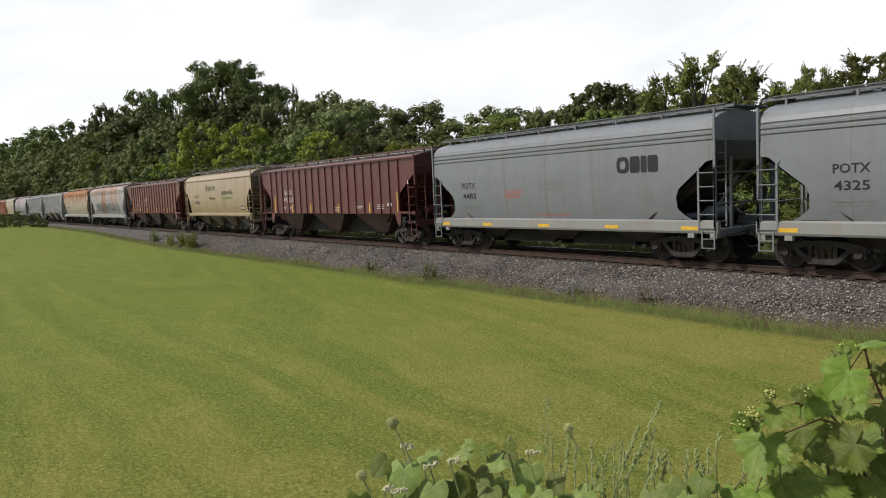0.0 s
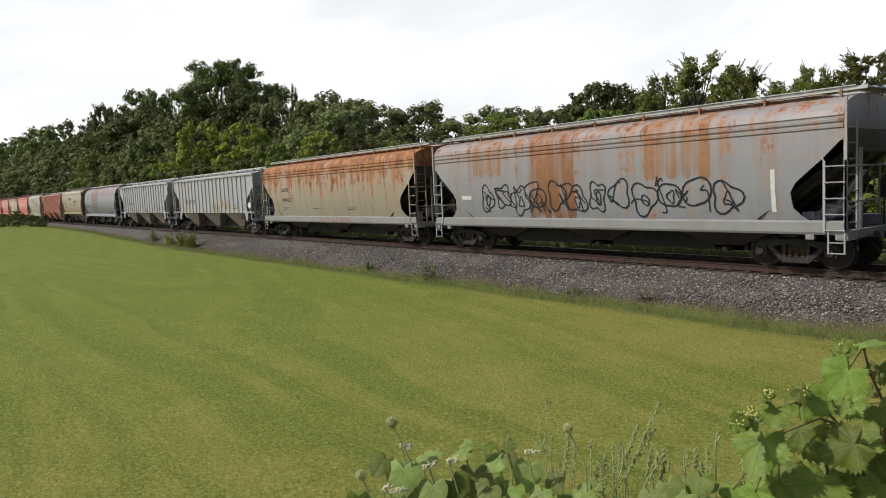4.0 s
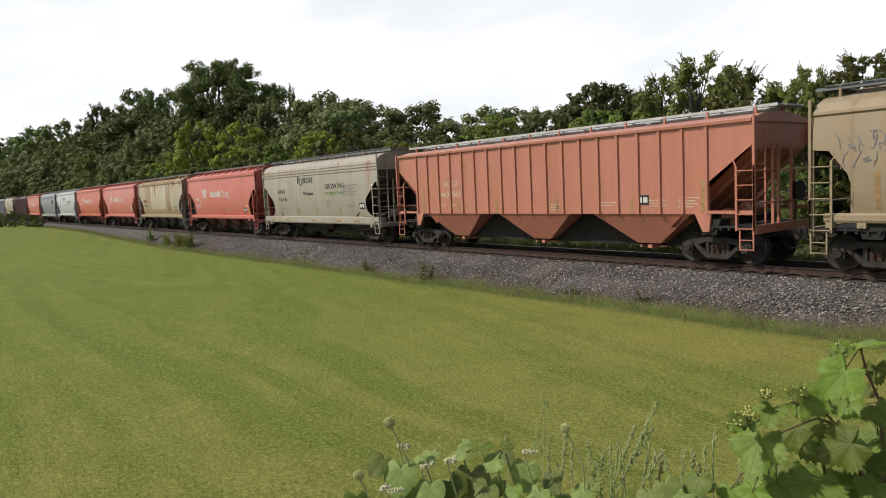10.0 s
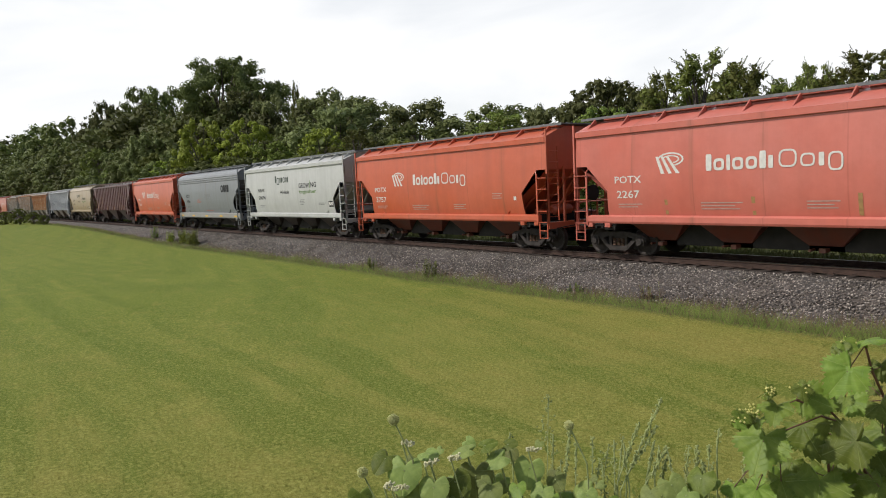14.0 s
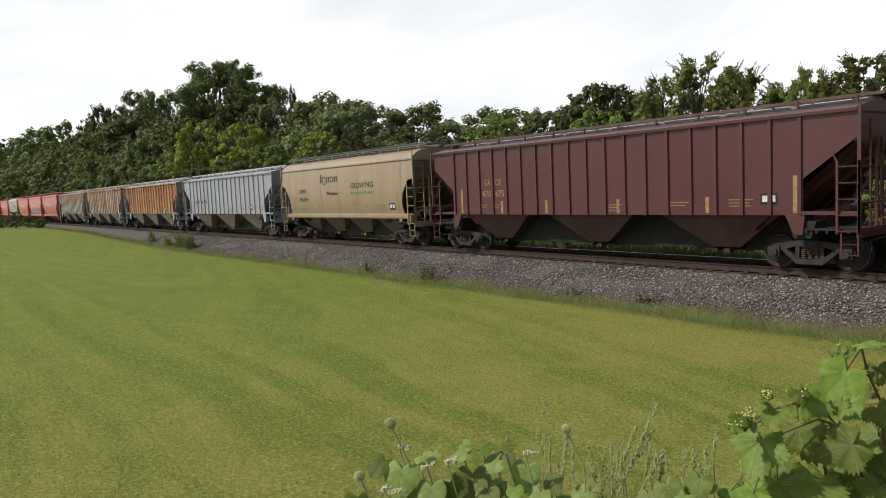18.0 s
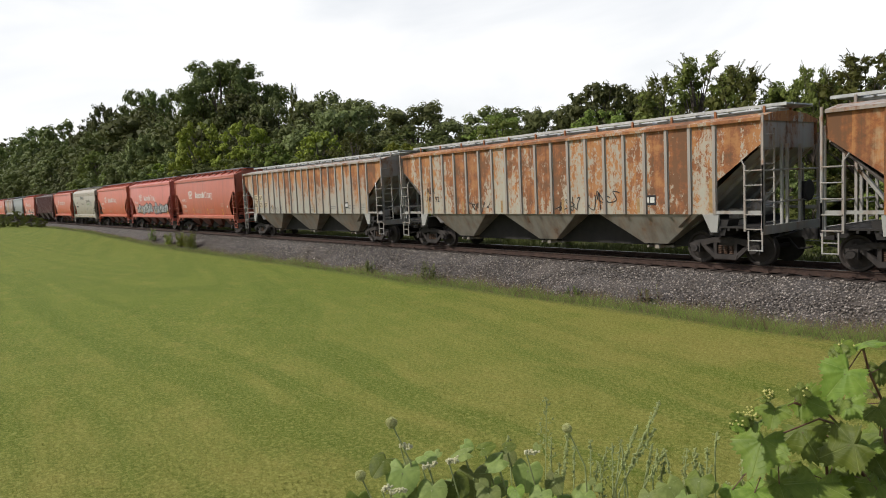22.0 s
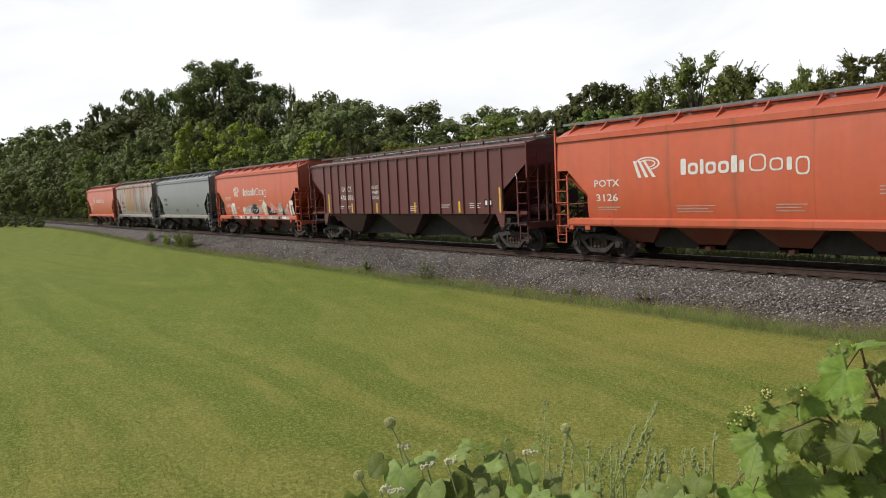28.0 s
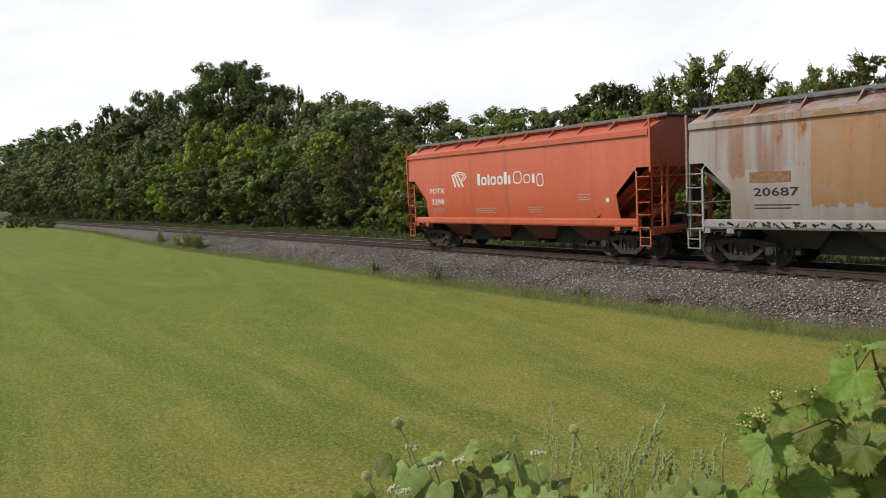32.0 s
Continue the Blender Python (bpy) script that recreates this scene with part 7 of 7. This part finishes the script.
def build_train():
    grey_car(-3.31, "4325", P_GREY[0])
    grey_car(-17.52, "4483", P_GREY[0])
    mark = lambda n1, n2: [("GA", -5.1, 2.55, 0.24, 0.36), ("CX", -4.5, 2.55, 0.24, 0.36), (n1, -5.25, 2.12, 0.24, 0.52), (n2, -4.52, 2.12, 0.24, 0.52)]
    ribbed_car(-33.73, P_MAROON[0], "maroon covered hopper car with ribbed sides and white lettering", mark("470", "217"), M_WHITE, lower=P_SHADEMAROON, plate=5.9)
    tan_car(-50.22, "CBFX", "345026", P_TAN[0], "tan covered hopper car with curved sides and green lettering")
    def hammer(panel, s):
        for k, t in enumerate(("DO NOT", "HAMMER", "ON CAR")):
            words(panel, s, t, -2.24, 2.62 - 0.24 * k, 0.15, M_WHITE, 0.6, "warning")
    ribbed_car(-66.69, P_BROWN, "red-brown covered hopper car with ribbed sides and yellow reflectors", mark("469", "719"), M_CREAM, lower=P_SHADEMAROON, tags=hammer, plate=5.9)
    car, panel, s = hopper_car("long", P_RUSTGREY, "grey covered hopper car with rust streaks and sprayed outlines", lower=P_SHADEBAY, sill_coat=P_SILL, frame_coat=P_LIGHT[0])
    # a row of sprayed rounded outlines
    for k in range(12):
        x, up = -4.85 + 0.9 * k, 0.1 * math.sin(k * 2.1)
        hoop(panel, s, x, 2.0 + up, 0.36 + 0.05 * (k % 3), 0.5 - 0.06 * (k % 2), 0.06, M_BLACK, 300 + k)
        if k % 3 != 1:
            hoop(panel, s, x + 0.05, 1.95 + up, 0.14, 0.2, 0.05, M_BLACK, 330 + k)
    scrawl(panel, s, -5.2, 5.6, 1.45, 2.55, 14, M_BLACK, 3, 0.04, 0.016)
    bars(panel, s, [(-6.4, -5.8, 2.0, 2.15)], M_WHITE, "number_panel")
    bars(panel, s, [(6.3, 6.42, 1.5, 2.6)], M_WHITE, "reflector")
    join(car, -84.37)
    car, panel, s = hopper_car("long", P_RUSTCREAM, "cream covered hopper car stained with orange rust", lower=P_SHADEBAY, sill_coat=P_SILL, frame_coat=P_RUSTCREAM)
    words(panel, s, "ACFX", -5.55, 2.68, 0.22, M_BLACK, 0.95)
    words(panel, s, "49423", -5.5, 2.1, 0.22, M_BLACK, 1.1)
    stencils(panel, s, [(-5.5, 1.75, 0.7, 2), (-1.8, 1.7, 0.9, 1), (2.0, 1.7, 0.9, 2)], M_BLACK)
    bars(panel, s, [(-6.3, -6.2, 1.5, 2.3), (-0.9, -0.8, 1.45, 1.9), (4.3, 4.4, 1.45, 1.9)], M_OCHRE, "reflector")
    z0, z1, h, w = s["sill"]
    scrawl(panel, dict(s, section=((0.5, w), (2, w)), outline=((0.9, 8), (2, 8))), -0.9, 2.6, 0.98, 1.25, 8, M_REDINK, 8, 0.03)
    join(car, -102.06)
    grey_rib = "light grey covered hopper car with ribbed sides and a dark underside"
    def diamond(panel, s):
        corners = [(7.2, 1.95), (7.5, 2.2), (7.8, 1.95), (7.5, 1.7)]
        lay("placard", panel, dict(s, section=((1, 1.56), (4, 1.56))), corners, [(0, 3, 2, 1)], M_WHITE)
        bars(panel, dict(s, section=((1, 1.53), (4, 1.53))), [(7.47, 7.53, 1.5, 1.72)], M_SPRAY, "placard_post")
        spray(panel, s, [(0.8 + 0.35 * k, 1.8 + 0.15 * (k % 3), 0.12, 0.25) for k in range(9)], M_OCHRE, 5)
        bars(panel, s, [(5.2, 5.55, 1.5, 2.4)], P_LIGHT[1], "repair_patch", proud=0.03)
    ribbed_car(-120.11, P_LIGHT[0], grey_rib, [("A", -5.7, 2.2, 0.24, 0.16), ("EX", -5.3, 2.2, 0.24, 0.34), ("225", -4.52, 2.2, 0.24, 0.56), ("30", -3.72, 2.2, 0.24, 0.38)], M_BLACK, lower=P_GREYBAY, tags=diamond, reflect=M_YELLOW)
    ribbed_car(-138.27, P_LIGHT[0], grey_rib, [("IT", -5.78, 2.2, 0.24, 0.26), ("LX", -5.28, 2.2, 0.24, 0.38), ("412", -4.5, 2.2, 0.24, 0.52), ("43", -3.75, 2.2, 0.24, 0.38)], M_BLACK, lower=P_GREYBAY, reflect=M_OCHRE,
               tags=lambda panel, s: scrawl(panel, s, -3.6, -2.4, 1.6, 2.4, 3, M_SPRAY, 12, 0.025))
    car, panel, s = hopper_car("round", P_ROUND, "grey round-sided hopper car with rusty panels and black scrawls", lower=P_SHADEBAY, sill_coat=P_LIGHT[1], frame_coat=P_LIGHT[1])
    words(panel, s, "MWCX 463528", -7.0, 2.12, 0.2, M_BLACK, 1.95)
    scrawl(panel, s, -3.1, -0.6, 1.5, 2.2, 5, M_BLACK, 21, 0.035)
    placard(panel, s, 3.0, 1.72, 0.5, 0.28)
    bars(panel, s, [(6.35, 6.5, 1.45, 2.5), (-4.0, -3.88, 1.5, 2.0)], M_OCHRE, "reflector")
    join(car, -156.25)
    tan_car(-172.54, "CBFX", "345000", P_TAN[1], "tan covered hopper car with a sprayed black tag", tags=lambda panel, s: (scrawl(panel, s, -6.1, -4.7, 2.95, 3.4, 6, M_FAINT, 31, 0.02), scrawl(panel, s, -5.9, -4.6, 2.55, 2.95, 6, M_FAINT, 32, 0.02)))
    ribbed_car(-188.99, P_CORAL, "faded coral covered hopper car with ribbed sides", mark("469", "961"), M_CREAM, lower=P_CORAL, reflect=M_OCHRE)
    tan_car(-205.46, "SHQX", "3618", P_BEIGE[0], "beige covered hopper car with grooved roof edges", "grooved")
    salmon = "faded red covered hopper car with white lettering"

    def safety(panel, s):
        placard(panel, s, 4.22, 1.5, 0.5, 0.3)
        for x, top in ((-3.05, 1.8), (-0.35, 1.85), (2.3, 1.9), (4.93, 2.45)):
            bars(panel, s, [(x, x + 0.1, 1.36, top)], M_OCHRE if top < 2 else M_YELLOW, "reflector")
    orange = "bright orange covered hopper car with white lettering"
    fertiliser_car(-219.71, "2112", P_SALMON[0], salmon, safety)
    car, panel, s = hopper_car("smooth", P_OCHRE, "beige covered hopper car stained with ochre rust", lower=P_SHADEBAY, frame_coat=P_WHITEEND)
    bars(panel, s, [(-4.9, -3.8, 2.35, 2.62)], M_RUSTPATCH, "patched_mark")
    words(panel, s, "20596", -4.85, 1.98, 0.2, M_BLACK, 1.05)
    placard(panel, s, 4.0, 1.65, 0.5, 0.25)
    stencils(panel, s, [(-1.4, 1.7, 0.9, 2), (1.2, 1.7, 0.7, 3)], M_CREAM)
    join(car, -233.97)
    fertiliser_car(-248.22, "2267", P_SALMON[1], salmon, safety)
    fertiliser_car(-262.47, "3757", P_ORANGE[0], orange)
    car, panel, s = hopper_car("smooth", P_WHITE, "off-white covered hopper car with green lettering", lower=P_SHADEBAY, frame_coat=P_WHITE)
    agrium_marks(panel, s, "NAHX", "20596")
    join(car, -276.67)
    grey_car(-290.9, "4434", P_GREY[1])
    fertiliser_car(-305.09, "3182", P_ORANGE[1], orange)
    ribbed_car(-321.44, P_DEEP, "dark maroon covered hopper car with ribbed sides", mark("470", "475"), M_OCHRE, lower=P_SHADEMAROON, reflect=M_OCHRE, plate=5.9)
    tan_car(-337.83, "CBFX", "345034", P_TAN[0], "tan covered hopper car with curved sides and green lettering")
    ribbed_car(-354.2, P_LIGHT[1], grey_rib, [("NA", -5.86, 2.2, 0.24, 0.38), ("HX", -5.3, 2.2, 0.24, 0.38), ("4850", -4.54, 2.2, 0.24, 0.62), ("78", -3.78, 2.2, 0.24, 0.34)], M_BLACK, lower=P_GREYBAY, reflect=M_FADEDRED)
    ribbed_car(-372.58, P_RUSTORANGE, "heavily rusted orange-brown hopper car with ribbed sides", [], M_CREAM, lower=P_RUSTBAY, frame_coat=P_WHITEEND, small_print=False)
    ribbed_car(-390.76, P_FLAKE, "white hopper car with flaking paint and rust", [("AEX", -6.6, 2.3, 0.24, 0.62), ("147", -6.55, 1.95, 0.22, 0.3), ("92", -6.0, 1.95, 0.22, 0.3)], M_BLACK, lower=P_RUSTBAY, frame_coat=P_WHITEEND, reflect=M_OCHRE, small_print=False,
               tags=lambda panel, s: (scrawl(panel, s, -3.9, -2.5, 1.5, 1.95, 5, M_BLACK, 41, 0.03), scrawl(panel, s, 0.8, 3.6, 1.55, 2.2, 6, M_BLACK, 42, 0.03)))
    def ec_marks(panel, s):
        for text, x, z, w in (("EC", -6.8, 2.3, 0.42), ("NX", -6.05, 2.3, 0.42), ("16", -6.78, 1.85, 0.36), ("55", -6.03, 1.85, 0.36), ("07", -5.3, 1.85, 0.36)):
            bars(panel, s, [(x - 0.05, x + w + 0.05, z - 0.05, z + 0.29)], M_CREAM, "number_panel")
            words(panel, s, text, x, z, 0.24, M_BLACK, w, proud=0.012)
        scrawl(panel, s, -4.4, -2.8, 1.5, 1.95, 9, M_BLACK, 45, 0.02)
    ribbed_car(-409.09, P_BLOTCH, "pale hopper car blotched with rust", [], M_FAINT, lower=P_GREYBAY, frame_coat=P_WHITEEND, reflect=M_OCHRE, tags=ec_marks)
    fertiliser_car(-425.4, "2736", P_BRICK[0], "worn red covered hopper car with white lettering", lambda panel, s: bars(panel, s, [(-2.5, -2.4, 1.35, 1.8), (0.6, 0.7, 1.35, 1.8), (3.6, 3.7, 1.35, 1.75)], M_YELLOW, "reflector"))

    def bubbles(panel, s):
        rng = random.Random(51)
        x = -4.3
        while x < 4.7:
            if 0.2 < x < 0.75:
                x += 0.55
                continue
            w, low, top = rng.uniform(0.62, 0.95), 1.32 + rng.uniform(0, 0.12), rng.uniform(2.05, 2.42)
            lean, p1, p2 = rng.uniform(-0.12, 0.12), rng.uniform(0, 6), rng.uniform(0, 6)
            for d, ink, proud in ((0.0, M_BLACK, 0.008), (0.065, M_SPRAY, 0.011)):
                line = []
                for k in range(22):
                    a = k * math.tau / 22 + 0.05
                    r = 1 + 0.16 * math.sin(2 * a + p1) + 0.1 * math.sin(3 * a + p2)
                    cx, cz = math.copysign(abs(math.cos(a)) ** 0.6, math.cos(a)), math.copysign(abs(math.sin(a)) ** 0.6, math.sin(a))
                    line.append((x + w / 2 + lean * cz + cx * (w * 0.58 * r - d), max(1.31 + d, (low + top) / 2 + cz * ((top - low) * 0.48 * r - d))))
                patch(panel, s, line, ink, proud=proud)
            hoop(panel, s, x + w * 0.5 + lean * 0.4, low + (top - low) * rng.uniform(0.35, 0.65), w * 0.2, (top - low) * 0.2, 0.05, M_BLACK, rng.randint(0, 999), 0.015)
            patch(panel, s, [(x + w * 0.15, top - 0.3), (x + w * 0.28, top - 0.22), (x + w * 0.34, top - 0.5), (x + w * 0.2, top - 0.55)], M_PALESPRAY, proud=0.014)
            x += w * rng.uniform(0.86, 1.0)
        scrawl(panel, s, -4.2, 4.9, 1.4, 2.25, 15, M_BLACK, 55, 0.045, 0.018)
        bars(panel, s, [(5.0, 5.12, 1.35, 1.75), (-3.0, -2.9, 1.5, 1.8), (1.7, 1.8, 1.5, 1.8)], M_YELLOW, "reflector", proud=0.02)
    fertiliser_car(-439.7, "2205", P_SALMON[0], "faded red covered hopper car with grey bubble graffiti", bubbles)
    fertiliser_car(-453.91, "3519", P_ORANGE[0], orange)
    tan_car(-468.4, "SHQX", "3580", P_BEIGE[1], "beige covered hopper car with grooved roof edges", "grooved")
    fertiliser_car(-482.87, "3126", P_ORANGE[1], orange)
    ribbed_car(-499.12, P_MAROON[1], "maroon covered hopper car with ribbed sides and white lettering", mark("470", "076"), M_WHITE, lower=P_SHADEMAROON, tags=hammer, plate=5.9)

    def mural(panel, s):
        """Pale, black and pink sprayed shapes along the foot of the side, and a row of tags on the sill."""
        oval = lambda x, z, w, h, n=18: [(x + math.cos(k * math.tau / n + 0.1) * w, z + math.sin(k * math.tau / n + 0.1) * h) for k in range(n)]
        pale, black, pink, grey, orange_ink = M_PALESPRAY, M_BLACK, M_PINKSPRAY, M_SPRAY, M_YELLOW
        for x, w, top in ((-3.98, 0.78, 2.12), (-1.98, 0.5, 1.86), (5.0, 0.55, 2.2)):
            patch(panel, s, [(x, 1.34), (x + w * 0.08, top - 0.2), (x + w * 0.3, top), (x + w * 0.95, top), (x + w, 1.36), (x + w * 0.66, 1.36), (x + w * 0.6, top - 0.28), (x + w * 0.42, top - 0.28), (x + w * 0.36, 1.34)], pale)
            patch(panel, s, [(x + w * 0.44, 1.36), (x + w * 0.5, top - 0.36), (x + w * 0.58, top - 0.36), (x + w * 0.6, 1.36)], grey, proud=0.011)
        patch(panel, s, oval(-3.22, 1.72, 0.13, 0.13), M_CREAM, proud=0.014)
        patch(panel, s, oval(-0.2, 1.66, 1.35, 0.36), pink, proud=0.008)
        patch(panel, s, [(-1.5, 1.36), (-1.3, 1.75), (-0.7, 1.95), (0.1, 2.02), (0.7, 1.85), (0.95, 1.4), (0.4, 1.62), (-0.4, 1.66), (-1.0, 1.5)], grey, proud=0.01)
        patch(panel, s, oval(0.0, 1.64, 0.62, 0.26), black, proud=0.013)
        patch(panel, s, oval(0.05, 1.94, 0.4, 0.1), black, proud=0.013)
        scrawl(panel, s, -0.45, 0.5, 1.5, 1.76, 5, pale, 64, 0.03, 0.017)
        for k in range(5):
            patch(panel, s, [(-1.35 + 0.12 * k, 1.4), (-1.25 + 0.12 * k, 1.7), (-1.21 + 0.12 * k, 1.7), (-1.3 + 0.12 * k, 1.4)], pale, proud=0.012)
        stencils(panel, s, [(0.95, 1.9, 0.8, 5)], pale)
        patch(panel, s, [(1.35, 1.35), (1.3, 1.85), (1.15, 1.86), (1.55, 2.32), (1.95, 1.95), (1.8, 1.9), (1.85, 1.35)], pale, proud=0.014)
        patch(panel, s, [(1.62, 1.35), (1.6, 1.85), (1.7, 1.85), (1.74, 1.35)], orange_ink, proud=0.017)
        patch(panel, s, [(1.9, 1.34), (1.95, 1.95), (2.5, 1.72), (2.9, 1.8), (3.2, 1.36)], black, proud=0.012)
        patch(panel, s, [(2.4, 1.6), (2.55, 2.14), (3.2, 1.78), (3.75, 1.7), (3.6, 1.4), (2.9, 1.62)], pink, proud=0.015)
        patch(panel, s, [(3.3, 1.36), (3.55, 1.9), (3.8, 2.1), (4.2, 1.5), (4.7, 1.9), (4.6, 1.36)], grey, proud=0.011)
        patch(panel, s, [(3.9, 1.36), (4.1, 1.72), (4.35, 1.36)], black, proud=0.014)
        patch(panel, s, [(4.5, 1.36), (4.75, 2.0), (4.95, 1.36)], pink, proud=0.014)
        for x, z, w in ((-2.95, 1.75, 0.5), (-2.5, 1.5, 0.4), (0.9, 2.15, 0.5), (2.2, 1.45, 0.8), (3.4, 1.55, 0.7)):
            scrawl(panel, s, x, x + w, z, z + 0.16, 4, pale, int(x * 90) + 500, 0.02, 0.019)
        z0, z1, h, w = s["sill"]
        band = dict(s, section=((0.5, w), (2, w)), outline=((0.9, 8), (2, 8)))
        rng = random.Random(66)
        x = -3.9
        while x < 4.9:
            step = rng.uniform(0.2, 0.6)
            bars(panel, band, [(x, x + step * 0.9, 1.11, 1.275)], rng.choice((pale, pink, grey, M_BLACK, M_REDINK)), "graffiti", proud=0.006)
            x += step
        for x in (-3.4, -1.5, 0.2, 1.6, 3.4):
            scrawl(panel, band, x, x + 1.1, 1.12, 1.26, 6, pale, int(x * 10) + 90, 0.028, 0.014)
    fertiliser_car(-515.38, "2672", P_ORANGE[0], "orange covered hopper car with pale mural graffiti", mural)
    grey_car(-529.71, "4294", P_DARKGREY, "smooth", False)
    car, panel, s = hopper_car("smooth", P_PANEL, "beige covered hopper car with tan panels and rust", lower=P_SHADEBAY, frame_coat=P_WHITEEND)
    bars(panel, s, [(-4.6, -3.5, 2.3, 2.58)], M_RUSTPATCH, "patched_mark")
    words(panel, s, "20687", -4.5, 1.95, 0.21, M_BLACK, 1.2)
    stencils(panel, s, [(-4.5, 1.7, 1.2, 2), (3.3, 1.6, 0.9, 2)], M_BLACK)
    placard(panel, s, 4.0, 1.6, 0.4, 0.22)
    z0, z1, h, w = s["sill"]
    scrawl(panel, dict(s, section=((0.5, w), (2, w)), outline=((0.9, 8), (2, 8))), -5.5, -1.5, 1.12, 1.27, 16, M_BLACK, 71, 0.035)
    join(car, -544.13)
    fertiliser_car(-558.35, "3298", P_ORANGE[1], orange)


build_train()


# ---- what moves ----
SPEED, SLOWING = 16.8288, -0.0232


def run(t):
    """How far the train has come by t seconds."""
    return SPEED * t + SLOWING / 2 * ((t - 16) ** 2 - 256)


def motions():
    for car, start in TRAIN:
        walk(car, [(2.0 * k, pose(start + run(2.0 * k), 0, 0)) for k in range(17)])
    # the wheels roll while their car passes the lawn
    starts = dict((car.name, start) for car, start in TRAIN)
    for wheel, car, along, x in WHEELS:
        at = starts[car.name] + along
        spin = [(k / FPS, at + run(k / FPS)) for k in range(32 * FPS + 1)]
        spin = [(t, d) for t, d in spin if -36 < d < -3]
        rows = [(0.0, 0.0)] if not spin or spin[0][0] > 0.01 else []
        rows += [(t, math.degrees((d - spin[0][1]) / 0.457) % 360) for t, d in spin]
        if rows[-1][0] < 31.99:
            rows.append((32.0, rows[-1][1]))
        if len(rows) > 2:
            walk(wheel, [(t, pose(x, 0, 0.457, 0, a, 0)) for t, a in rows])


motions()
